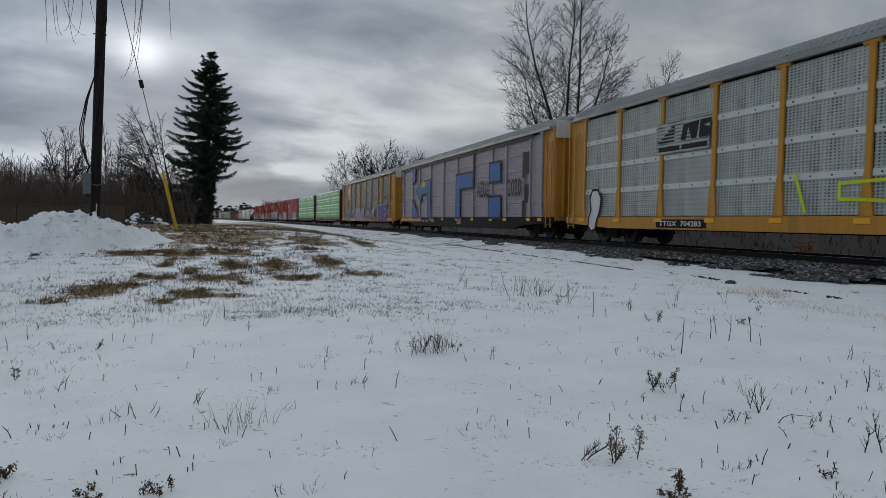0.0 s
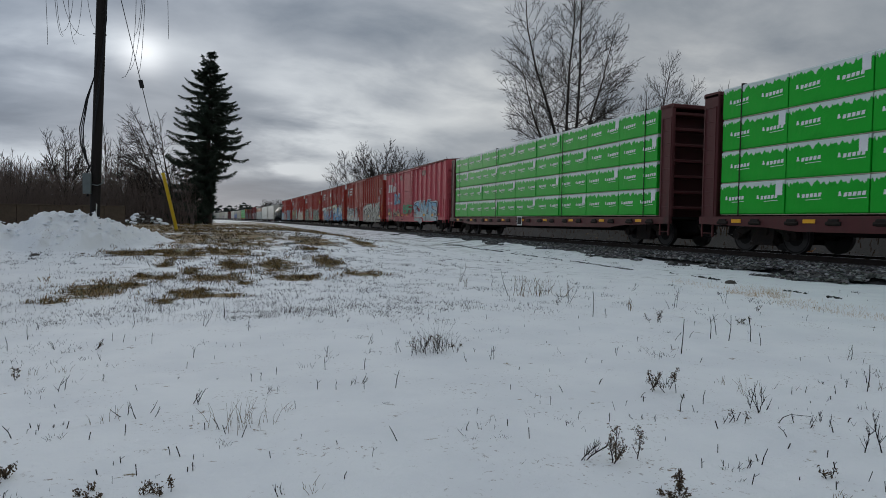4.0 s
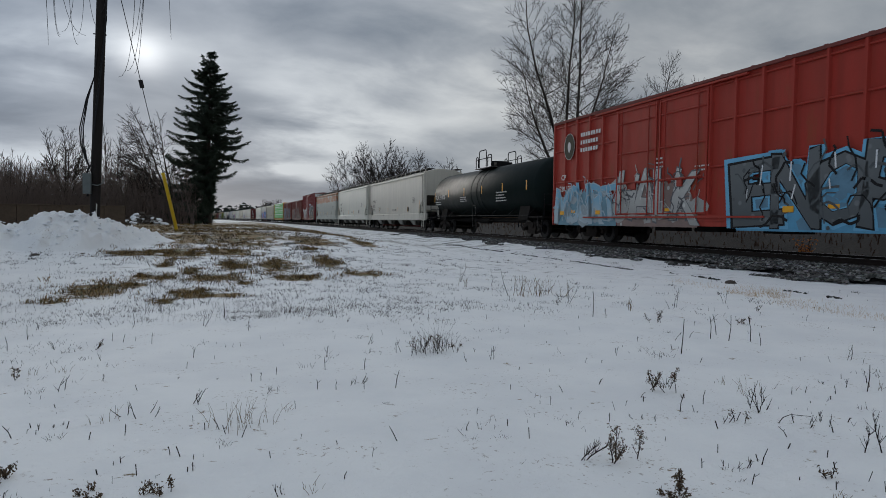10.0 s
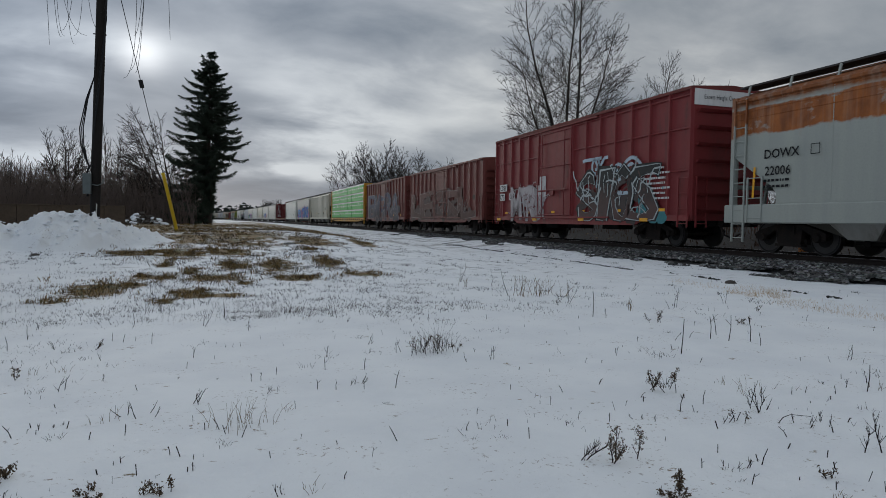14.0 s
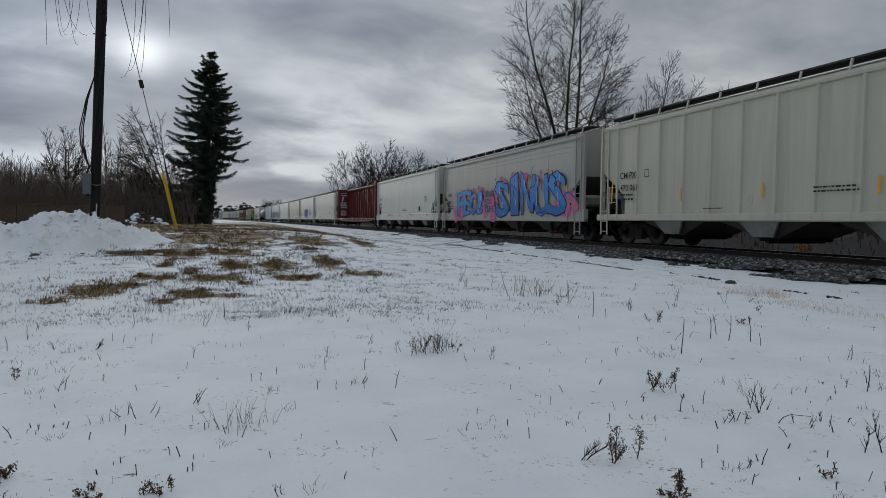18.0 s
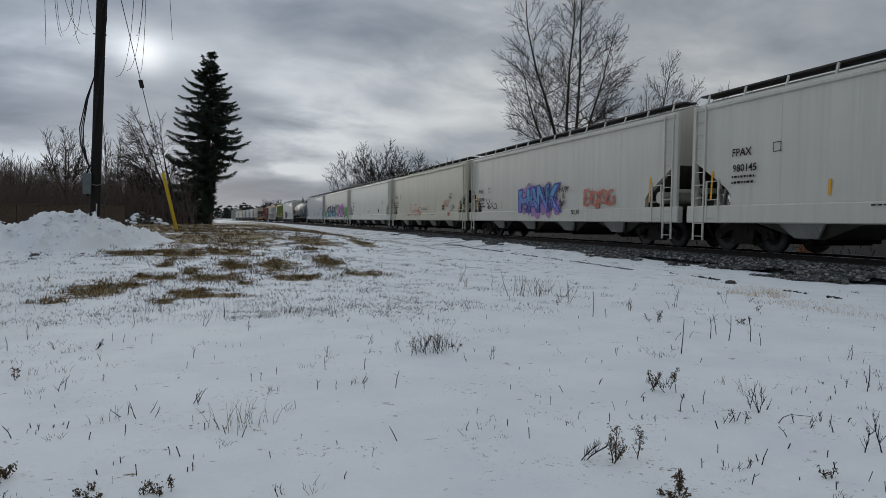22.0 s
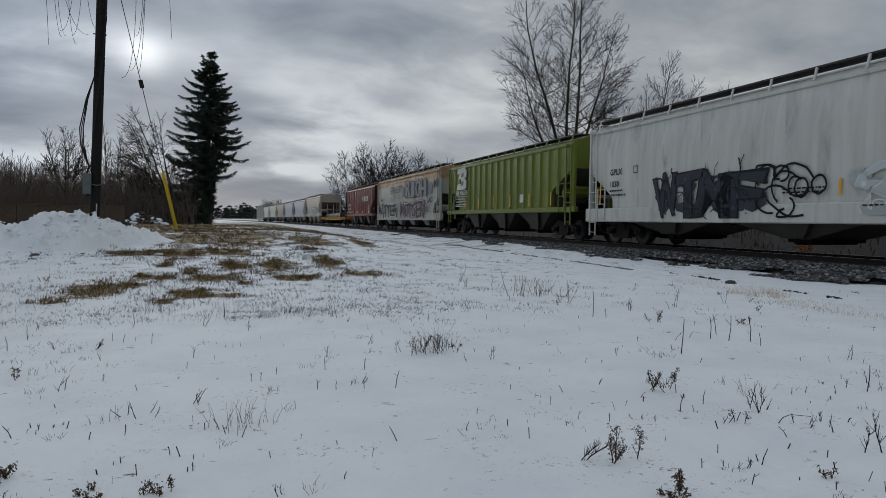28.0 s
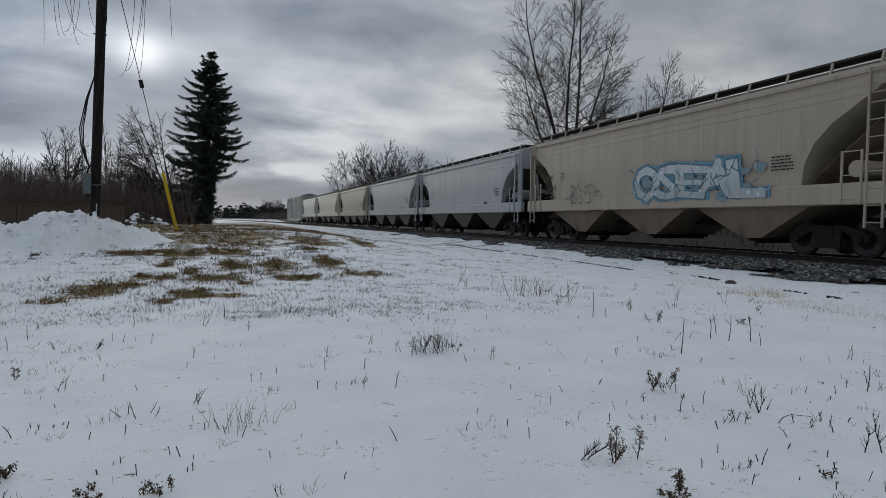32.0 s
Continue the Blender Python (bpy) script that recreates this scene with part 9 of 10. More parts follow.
    graffiti(c03, "KASH", 3.0, 0.72, 3.4, 1.35, S, h, (0.07, 0.07, 0.08), (0.40, 0.40, 0.39), None, None, 8, 0.03, (0.10, 0.12, 0.20), 10, "dark graffiti letters with pale edges")
    scrawl(c03, 6.6, 1.15, 1.5, 0.75, S, h, paint_mat((0.36, 0.38, 0.37)), 8, 12, 0.06)
    lettering(c03, "TTGX  994690", 6.15, 0.73, 0.17, M_TEXTW, -1.616, h, 2.05)
    scrawl(c03, 1.25, 2.1, 1.9, 0.4, S, h, M_TEXT, 19, 9, 0.04)
    scrawl(c03, 22.7, 2.75, 1.2, 0.42, S, h, M_TEXT, 9, 9, 0.05)
    graffiti(c03, "IEK", 23.75, 1.25, 0.85, 0.5, S, h, (0.5, 0.5, 0.5), BLACK, None, None, 10, 0.03, None, 6, "small white graffiti letters", wild=2)
    patch(c03, "yellow_panel", 3.95, 3.12, 1.72, 1.9, P_YEL, -1.56, h, label="yellow replacement panel")
    shape(c03, "emblem_field", [(4.2, 3.72), (5.32, 3.68), (5.42, 4.62), (4.85, 4.5), (4.25, 4.55)], M_TEXTW, -1.57, h, 0.008, "plain pale emblem")
    shape(c03, "emblem_field", [(4.2, 3.73), (5.3, 3.70), (5.32, 3.9), (4.22, 4.0)], paint_mat((0.16, 0.42, 0.42)), -1.57, h, 0.012)
    patch(c03, "warning_label", 24.82, 2.27, 0.72, 0.24, M_YELLOW, -1.56, h)
    bars(c03, 24.9, 3.03, 3, 0.52, 0.11, M_TEXT, -1.575, h, 4)
    bars(c03, 25.0, 2.62, 3, 0.36, 0.10, M_TEXT, -1.575, h, 5)
    bars(c03, 0.45, 3.85, 4, 0.34, 0.10, M_TEXT, -1.575, h, 6)
    # the faded pinkish boxcar
    h, S = 8.45, -1.60
    for u, w, k in ((0.95, 0.75, 0), (1.80, 0.62, 0), (2.65, 0.55, 1), (3.25, 0.22, 2), (3.55, 0.22, 2)):
        shape(c06, "name_block", [(u, 3.25), (u + w * 0.85, 3.25), (u + w, 3.95 if k != 2 else 4.0), (u + 0.15, 3.95 if k != 2 else 4.0)] if k != 1 else [(u, 3.25), (u + w * 0.85, 3.25), (u + w, 3.75), (u + 0.12, 3.75)], M_TEXTW, S, h, 0.01, "plain white block of the painted name")
    lettering(c06, "CP", 0.85, 2.58, 0.26, M_TEXTW, S, h)
    lettering(c06, "211 100", 0.80, 2.20, 0.26, M_TEXTW, S, h, 1.6)
    graffiti(c06, "BUC", 3.2, 2.05, 1.75, 0.95, S, h, (0.10, 0.28, 0.42), (0.55, 0.6, 0.62), None, None, 11, 0.05, None, 8, "pale blue graffiti tag")
    graffiti(c06, "SAKE", 9.4, 0.70, 5.4, 1.45, S, h, (0.18, 0.36, 0.50), BLACK, (0.5, 0.56, 0.58), WHITE, 12, 0.06, (0.40, 0.46, 0.44), 9, "sky-blue graffiti letters with a white edge")
    cloud_patch(c06, 0.9, 0.72, 4.6, 1.0, S, h, paint_mat((0.36, 0.27, 0.20)), 13, 14)
    scrawl(c06, 0.9, 0.75, 4.8, 1.0, S, h, M_TEXT, 14, 10, 0.06, 0.012)
    graffiti(c06, "BF", 6.3, 1.25, 2.5, 0.7, S - 0.06, h, (0.05, 0.25, 0.12), (0.06, 0.12, 0.08), None, None, 15, 0.05, None, 5, "green graffiti letters on the door")
    for k in range(11):
        patch(c06, "door_corrugation", 6.35, 1.35 + 0.32 * k, 2.75, 0.06, P_PINK, -1.60, h, 0.03)
    for u, w in ((2.1, 0.6), (5.0, 0.7), (11.4, 0.9)):
        patch(c06, "patched_sheet", u, 4.15, w, 0.38, P_BROWN, S, h, 0.004, label="rusty brown patch plate")
    patch(c06, "patched_sheet", 0.75, 1.25, 1.0, 0.6, P_BROWN, S, h, 0.003)
    patch(c06, "reflector", 1.0, 1.30, 0.45, 0.2, M_YELLOW, S, h, 0.014)
    for k in range(3):
        patch(c06, "reflector", (5.6, 11.8, 13.9)[k], 1.15, 0.4, 0.13, M_YELLOW, S, h, 0.02)
    # red boxcars
    for k, (c, num) in enumerate(((c07, "220 1"), (c08, "220 594"), (c09, "220"), (c10, "220 437"), (c11, "220 178"))):
        boxcar_marks(c, 20 + 5 * k, num)
    h = 9.375
    graffiti(c07, "RUSKIM", 0.7, 0.62, 6.8, 1.5, S, h, (0.10, 0.11, 0.10), WHITE, None, None, 31, 0.035, (0.40, 0.42, 0.38), 12, "black and white graffiti letters", shade=(0.05, 0.05, 0.05), ground=(0.045, 0.046, 0.045))
    graffiti(c07, "OPSRAIL", 10.0, 0.62, 7.8, 1.65, S, h, (0.50, 0.48, 0.41), BLACK, (0.24, 0.22, 0.19), None, 32, 0.05, (0.36, 0.35, 0.31), 12, "grey-white graffiti letters with black edges", ground=(0.30, 0.27, 0.22))
    cloud_patch(c07, 17.7, 3.2, 0.7, 1.5, S, h, paint_mat((0.34, 0.06, 0.028)), 33, 5, 0.002)
    scrawl(c07, 17.75, 3.3, 0.6, 0.7, S, h, paint_mat(GREYW), 34, 4, 0.035)
    graffiti(c08, "TAKED", 1.9, 0.72, 7.3, 1.75, S, h, (0.52, 0.53, 0.46), BLACK, None, WHITE, 35, 0.05, (0.08, 0.28, 0.50), 7, "cream and blue graffiti letters with black shadows", shade=(0.02, 0.02, 0.02), ground=(0.28, 0.32, 0.33))
    graffiti(c08, "FILAN", 10.5, 0.72, 6.9, 1.95, S, h, (0.56, 0.54, 0.38), BLACK, None, WHITE, 36, 0.05, (0.07, 0.26, 0.50), 7, "cream and blue graffiti letters with black shadows", shade=(0.02, 0.02, 0.02), ground=(0.10, 0.17, 0.24))
    cloud_patch(c08, 1.2, 0.6, 3.0, 1.1, S, h, paint_mat((0.42, 0.27, 0.22)), 37, 8, 0.002)
    chalk = paint_mat((0.45, 0.42, 0.40))
    for ch, u in (("G", 11.15), ("R", 12.0), ("I", 12.9), ("N", 13.6)):
        lettering(c08, ch, u, 3.30, 0.95, chalk, S, h, 0.62 if ch != "I" else 0.05, weight=-0.028)
    for ch, u in (("S", 3.9), ("U", 4.6), ("B", 5.3)):
        lettering(c08, ch, u, 3.30, 0.75, chalk, S, h, 0.5, weight=-0.028)
    scrawl(c08, 17.65, 3.15, 0.9, 0.6, S, h, paint_mat(GREYW), 38, 6, 0.05)
    for k in range(6):
        patch(c08, "chalk_star", 18.1, 4.45, 0.22, 0.03, chalk, S, h, 0.008 + 0.001 * k, 60 * k)
    shape(c08, "spray_leaf", [(9.1, 3.2), (9.35, 3.42), (9.75, 3.38), (9.95, 3.2), (9.7, 3.05), (9.35, 3.08)], paint_mat((0.06, 0.26, 0.13)), -1.66, h, 0.012, "small green painted leaf")
    shape(c08, "spray_blot", [(8.25, 4.1), (8.45, 4.45), (8.6, 4.3), (8.75, 4.5), (9.0, 4.35), (9.05, 4.0), (8.75, 3.9)], paint_mat(GREYW), -1.66, h, 0.012, "small white painted blot")
    graffiti(c09, "HUNTEK", 1.0, 0.62, 5.7, 1.75, S, h, (0.018, 0.020, 0.018), (0.50, 0.54, 0.44), (0.10, 0.14, 0.09), (0.4, 0.45, 0.36), 41, 0.045, (0.03, 0.035, 0.03), 12, "black graffiti letters with pale green edges", ground=(0.15, 0.19, 0.13))
    graffiti(c09, "WNESK", 10.9, 0.62, 6.2, 1.6, S, h, (0.018, 0.020, 0.018), (0.56, 0.60, 0.50), (0.16, 0.22, 0.15), (0.45, 0.5, 0.42), 42, 0.055, (0.035, 0.04, 0.035), 13, "black graffiti letters with pale green edges", ground=(0.17, 0.22, 0.15))
    for r, m in ((0.62, (0.30, 0.34, 0.28)), (0.45, (0.02, 0.022, 0.02))):
        ring_shape(c09, "spray_blot", 9.2, 1.75, r, paint_mat(m), -1.66, h, 0.012 + 0.01 * (0.62 - r), 0.9)
    scrawl(c09, 8.4, 0.7, 1.7, 2.1, -1.66, h, paint_mat((0.50, 0.53, 0.46)), 43, 9, 0.07, 0.02)
    scrawl(c09, 17.85, 3.3, 0.85, 0.65, S, h, paint_mat((0.50, 0.42, 0.04)), 44, 6, 0.06)
    for ch, u in zip("NUCLO ATOM!", [4.2 + 0.92 * k for k in range(11)]):
        if ch != " ":
            lettering(c10, ch, u, 3.15 + 0.10 * (u - 4) * 0.3, 0.85, paint_mat((0.40, 0.22, 0.20)), -1.665, h, 0.6 if ch not in "!I" else 0.1, weight=-0.006)
    graffiti(c10, "BRASEY", 1.4, 0.75, 5.9, 1.75, S, h, (0.34, 0.29, 0.12), BLACK, (0.06, 0.12, 0.07), None, 45, 0.06, (0.10, 0.10, 0.06), 8, "yellow and green graffiti letters with black edges", ground=(0.16, 0.17, 0.10))
    cloud_patch(c10, 2.8, 2.3, 3.0, 0.9, S, h, paint_mat((0.12, 0.32, 0.40)), 46, 7, 0.002)
    cloud_patch(c10, 1.0, 0.6, 1.8, 1.0, S, h, paint_mat((0.10, 0.28, 0.42)), 146, 6, 0.002)
    graffiti(c10, "BL", 7.9, 0.85, 2.4, 1.7, -1.665, h, (0.36, 0.42, 0.35), BLACK, (0.08, 0.20, 0.17), None, 47, 0.05, None, 8, "pale green graffiti letters on the door")
    cloud_patch(c10, 10.7, 0.8, 7.4, 1.3, S, h, paint_mat((0.50, 0.46, 0.42)), 481, 12, 0.002)
    graffiti(c10, "ATSKING", 11.0, 0.70, 7.2, 1.35, S, h, (0.52, 0.46, 0.38), (0.26, 0.14, 0.10), (0.55, 0.50, 0.42), (0.55, 0.40, 0.12), 48, 0.05, (0.42, 0.34, 0.26), 12, "cream-white graffiti letters", ground=(0.46, 0.38, 0.30))
    shape(c10, "spray_blot", [(12.2, 2.2), (12.5, 2.45), (12.7, 2.7), (12.85, 3.0), (13.0, 2.8), (13.2, 2.95), (13.35, 2.5), (13.7, 2.2), (13.3, 2.3), (13.0, 2.2), (12.8, 2.35)], paint_mat(GREYW), S, h, 0.016, "white painted blot")
    graffiti(c11, "MOURT", 0.45, 0.66, 4.6, 1.6, S, h, (0.16, 0.36, 0.50), (0.40, 0.50, 0.56), None, None, 51, 0.06, (0.34, 0.42, 0.46), 12, "pale blue graffiti letters", ground=(0.14, 0.27, 0.34))
    graffiti(c11, "HALK", 5.1, 0.66, 4.3, 1.8, S, h, (0.42, 0.42, 0.40), (0.12, 0.12, 0.13), None, None, 52, 0.05, None, 12, "grey-white graffiti letters", ground=(0.24, 0.17, 0.15))
    graffiti(c11, "ENOPE", 11.0, 0.60, 6.4, 1.9, S, h, (0.115, 0.125, 0.13), BLACK, (0.15, 0.40, 0.60), WHITE, 53, 0.06, (0.085, 0.095, 0.10), 8, "grey graffiti letters with a sky-blue halo", ground=(0.10, 0.32, 0.50))
    # tank cars
    lettering(c12, "TILX 291879", 0.75, 2.25, 0.30, M_TEXTW, -1.50, 8.3, 2.1)
    bars(c12, 0.8, 2.1, 2, 1.4, 0.15, M_TEXTW, -1.50, 8.3, 61)
    bars(c12, 11.5, 2.4, 4, 1.5, 0.15, M_TEXTW, -1.50, 8.3, 62)
    bars(c12, 5.8, 2.3, 3, 1.3, 0.12, M_TEXTW, -1.50, 8.3, 63)
    gold = paint_mat((0.50, 0.28, 0.03))
    lettering(c30, "UTLX 95", 0.95, 2.45, 0.30, gold, -1.50, 9.3, 1.5)
    bars(c30, 1.0, 2.3, 3, 1.4, 0.15, gold, -1.50, 9.3, 64)
    bars(c30, 13.5, 2.6, 4, 1.5, 0.15, M_TEXTW, -1.50, 9.3, 65)
    # hoppers
    H = -1.612
    hopper_marks(c13, 19.2, "DOWX", "67699", 1.7, 2.46, 0.26, seed=1)
    scrawl(c13, 4.3, 1.55, 1.0, 0.55, H, 9.6, paint_mat((0.10, 0.12, 0.10)), 72, 7, 0.03)
    hopper_marks(c14, 18.2, "DOWX", "20254", 2.05, 2.58, 0.24, seed=2)
    scrawl(c14, 3.95, 1.42, 0.8, 0.6, H, 9.1, paint_mat((0.10, 0.16, 0.13)), 73, 7, 0.025)
    hopper_marks(c15, 19.0, "DOWX", "22006", 1.15, 2.56, 0.25, seed=3)
    scrawl(c15, 4.5, 1.35, 6.8, 0.8, H, 9.5, paint_mat((0.22, 0.24, 0.23)), 74, 16, 0.03)
    hopper_marks(c20, 19.15, "CM PX", "470 061", 1.3, 2.4, 0.24, -1.615, seed=4)
    hopper_marks(c21, 18.0, "IIOIX", "58912", 1.15, 2.35, 0.22, seed=5, blocks=False)
    pink = paint_mat((0.52, 0.13, 0.25))
    cloud_patch(c21, 2.4, 0.85, 1.6, 1.2, H, 9.0, pink, 76, 9, 0.003)
    cloud_patch(c21, 3.2, 2.0, 4.2, 0.8, H, 9.0, pink, 77, 12, 0.003)
    cloud_patch(c21, 6.9, 0.9, 2.4, 1.7, H, 9.0, pink, 78, 12, 0.003)
    cloud_patch(c21, 9.2, 2.2, 7.4, 1.0, H, 9.0, pink, 79, 18, 0.003)
    cloud_patch(c21, 15.8, 0.85, 2.0, 1.4, H, 9.0, pink, 80, 9, 0.003)
    graffiti(c21, "FEO!", 3.1, 0.95, 4.3, 1.65, H, 9.0, (0.055, 0.27, 0.62), BLACK, None, (0.4, 0.6, 0.75), 81, 0.06, (0.03, 0.16, 0.45), 5, "bright blue graffiti letters with a pink cloud", wild=1)
    for word, z in (("GRAFF", 2.15), ("FOR", 1.75), ("LIFE", 1.33)):
        lettering(c21, word, 7.6, z, 0.33, paint_mat((0.03, 0.10, 0.20)), H, 9.0, 1.35 if word != "FOR" else 1.0, 0.012)
    graffiti(c21, "SINUS", 9.2, 0.88, 7.6, 2.2, H, 9.0, (0.045, 0.24, 0.58), BLACK, None, (0.6, 0.75, 0.85), 82, 0.06, (0.025, 0.13, 0.40), 6, "deep blue graffiti letters with white shine", wild=2)
    hopper_marks(c22, 18.8, "AOKX", "91839", 1.2, 2.62, 0.25, seed=6, ticks=False)
    lettering(c22, "DO NOT HAMMER ON CAR", 4.5, 1.24, 0.09, M_TEXT, H, 9.4, 1.35)
    for k in range(5):
        patch(c22, "reflector", 0.6 + 3.9 * k, 1.17, 0.5, 0.12, M_YELLOW, -1.605, 9.4)
    hopper_marks(c24, 19.6, "FPAX", "980145", 1.6, 2.73, 0.22, seed=7)
    hopper_marks(c25, 18.3, "FPAX", "950580", 1.15, 2.38, 0.22, seed=8, blocks=False)
    scrawl(c25, 2.3, 1.5, 1.5, 0.55, H, 9.15, M_TEXT, 83, 7, 0.045)
    cloud_patch(c25, 6.4, 1.05, 4.6, 1.5, H, 9.15, paint_mat((0.36, 0.20, 0.38)), 84, 16, 0.003)
    graffiti(c25, "HANK", 6.8, 1.15, 3.9, 1.2, H, 9.15, (0.10, 0.30, 0.46), (0.05, 0.05, 0.22), (0.14, 0.12, 0.40), None, 85, 0.08, (0.16, 0.16, 0.44), 7, "blue and purple graffiti letters")
    for word, z in (("HAPPY", 2.10), ("B", 1.82), ("DAY", 1.50)):
        lettering(c25, word, 10.75 if word != "B" else 11.05, z, 0.24, M_TEXT, H, 9.15, 0.85 if word == "HAPPY" else (0.18 if word == "B" else 0.55))
    graffiti(c25, "DOCG", 12.85, 1.35, 2.1, 0.7, H, 9.15, (0.55, 0.20, 0.15), (0.55, 0.20, 0.15), None, None, 86, 0.01, None, 8, "light red graffiti letters")
    lettering(c25, "SLR", 11.8, 1.13, 0.2, M_TEXT, H, 9.15, 0.7)
    hopper_marks(c26, 18.3, "TILX", "536001", 1.1, 2.64, 0.23, seed=9)
    redp = paint_mat((0.52, 0.10, 0.07))
    scrawl(c26, 5.5, 1.2, 3.8, 0.85, H, 9.15, redp, 87, 11, 0.05)
    lettering(c26, "WCLP", 14.1, 1.68, 0.48, redp, H, 9.15, 1.05, turn=4)
    lettering(c26, "MEC", 14.95, 1.15, 0.26, redp, H, 9.15, 0.5)
    scrawl(c26, 15.6, 1.45, 0.7, 0.4, H, 9.15, M_TEXT, 88, 6, 0.03)
    hopper_marks(c27, 19.5, "FURX", "873237", 1.86, 2.62, 0.23, seed=10)
    hopper_marks(c28, 18.85, "FINX", "10834", 1.7, 2.65, 0.22, seed=11, blocks=False)
    green = paint_mat((0.06, 0.34, 0.10))
    cloud_patch(c28, 0.2, 0.95, 2.4, 1.0, H, 9.42, green, 89, 10, 0.003)
    cloud_patch(c28, 8.2, 1.0, 3.0, 1.7, H, 9.42, green, 90, 7, 0.003)
    cloud_patch(c28, 15.0, 0.95, 3.6, 1.7, H, 9.42, green, 91, 9, 0.003)
    graffiti(c28, "SENER", 2.75, 1.0, 7.7, 1.55, H, 9.42, (0.012, 0.018, 0.026), (0.010, 0.012, 0.016), WHITE, (0.06, 0.36, 0.62), 92, 0.055, (0.03, 0.20, 0.32), 12, "navy graffiti letters with white and blue edges")
    graffiti(c28, "OPOS", 11.0, 1.02, 4.7, 1.7, H, 9.42, (0.50, 0.16, 0.44), (0.02, 0.008, 0.022), None, (0.2, 0.45, 0.6), 93, 0.09, (0.42, 0.13, 0.40), 6, "pink graffiti letters with dark edges", wild=1)
    lettering(c28, "DAMAGES", 16.15, 1.13, 0.24, M_TEXT, H, 9.42, 1.3, 0.02)
    scrawl(c28, 0.1, 2.35, 1.0, 1.2, H, 9.42, paint_mat((0.45, 0.05, 0.08)), 94, 6, 0.03)
    lettering(c28, "SPK", 1.25, 1.10, 0.3, paint_mat((0.45, 0.05, 0.08)), H, 9.42, 0.9, 0.014)
    hopper_marks(c29, 18.85, "", "", 1.0, 2.3, 0.22, -1.60, seed=12, ticks=False)
    bars(c29, 1.0, 2.6, 2, 0.9, 0.3, M_TEXT, -1.60, 9.42, 95)
    patch(c29, "warning_label", 8.2, 1.55, 0.75, 0.30, M_YELLOW, -1.60, 9.42)
    hopper_marks(c31, 18.9, "GPLX", "1030", 1.45, 2.58, 0.23, -1.60, seed=13)
    graffiti(c31, "WTMF", 4.2, 0.88, 4.4, 1.4, H, 9.45, (0.03, 0.035, 0.045), BLACK, None, None, 96, 0.10, None, 13, "black block graffiti letters")
    scrawl(c31, 8.6, 1.0, 2.2, 1.4, H, 9.45, M_TEXT, 97, 9, 0.06)
    graffiti(c31, "SEUN", 11.6, 0.95, 4.1, 1.2, H, 9.45, (0.48, 0.50, 0.48), (0.66, 0.66, 0.65), None, None, 98, 0.03, None, 10, "white outlined graffiti letters")
    # lime green hopper
    h, G = 7.95, -1.615
    for pts in ([(1.75, 4.05), (3.0, 4.10), (3.35, 3.85), (3.3, 3.5), (3.0, 3.40), (3.35, 3.25), (3.3, 2.85), (3.0, 2.74), (1.6, 2.74), (1.8, 3.1), (2.3, 3.1), (2.4, 3.4), (1.9, 3.4), (2.1, 3.75), (1.65, 3.75)],):
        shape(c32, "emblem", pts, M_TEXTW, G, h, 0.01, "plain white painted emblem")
    shape(c32, "emblem_gap", [(2.45, 3.75), (2.85, 3.78), (2.85, 3.55), (2.40, 3.5)], P_HGREEN, G, h, 0.014)
    shape(c32, "emblem_gap", [(2.35, 3.25), (2.85, 3.25), (2.8, 3.0), (2.30, 3.0)], P_HGREEN, G, h, 0.014)
    lettering(c32, "BN", 1.52, 2.40, 0.30, M_TEXTW, G, h, 0.45)
    lettering(c32, "466524", 2.20, 2.40, 0.30, M_TEXTW, G, h, 1.3)
    patch(c32, "stencil_line", 1.5, 2.30, 2.0, 0.03, M_TEXTW, G, h)
    patch(c32, "stencil_line", 1.5, 1.70, 2.0, 0.03, M_TEXTW, G, h)
    bars(c32, 1.55, 2.2, 3, 1.9, 0.17, M_TEXTW, G, h, 99)
    for k in range(6):
        patch(c32, "reflector", 3.1 + 2.2 * k, 1.55, 0.08, 0.6, M_YELLOW, G, h)
    patch(c32, "data_plate", 10.9, 1.75, 0.4, 0.4, M_TEXTW, G, h)
    # rust-streaked hopper
    h = 9.5
    lettering(c33, "EPSO.EI.PTL", 5.2, 3.10, 0.62, paint_mat((0.06, 0.055, 0.05)), H, h, 4.3)
    scrawl(c33, 5.2, 2.55, 3.8, 0.45, H, h, paint_mat((0.08, 0.08, 0.075)), 100, 12, 0.05)
    graffiti(c33, "ATTER", 1.4, 0.90, 6.3, 1.42, H, h, (0.016, 0.020, 0.024), WHITE, None, None, 101, 0.085, (0.03, 0.036, 0.04), 5, "charcoal graffiti letters with white edges", wild=0)
    graffiti(c33, "MOTSER", 8.7, 0.90, 7.0, 1.42, H, h, (0.016, 0.020, 0.024), WHITE, (0.30, 0.08, 0.16), None, 102, 0.085, (0.03, 0.036, 0.04), 5, "charcoal graffiti letters with white and wine edges", wild=0)
    graffiti(c33, "RIOH", 10.3, 2.52, 5.6, 1.35, H, h, (0.20, 0.215, 0.24), (0.035, 0.038, 0.042), None, None, 103, 0.10, (0.23, 0.245, 0.27), 2, "grey block graffiti letters", shade=(0.035, 0.038, 0.042), wild=0)
    for u, w in ((9.1, 0.3), (9.5, 0.3), (16.3, 0.4), (16.85, 0.4)):
        shape(c33, "graffiti_block", [(u, 2.75), (u + w, 2.75), (u + w + 0.18, 3.6), (u + 0.18, 3.6)], paint_mat((0.20, 0.215, 0.24)), H, h, 0.008)
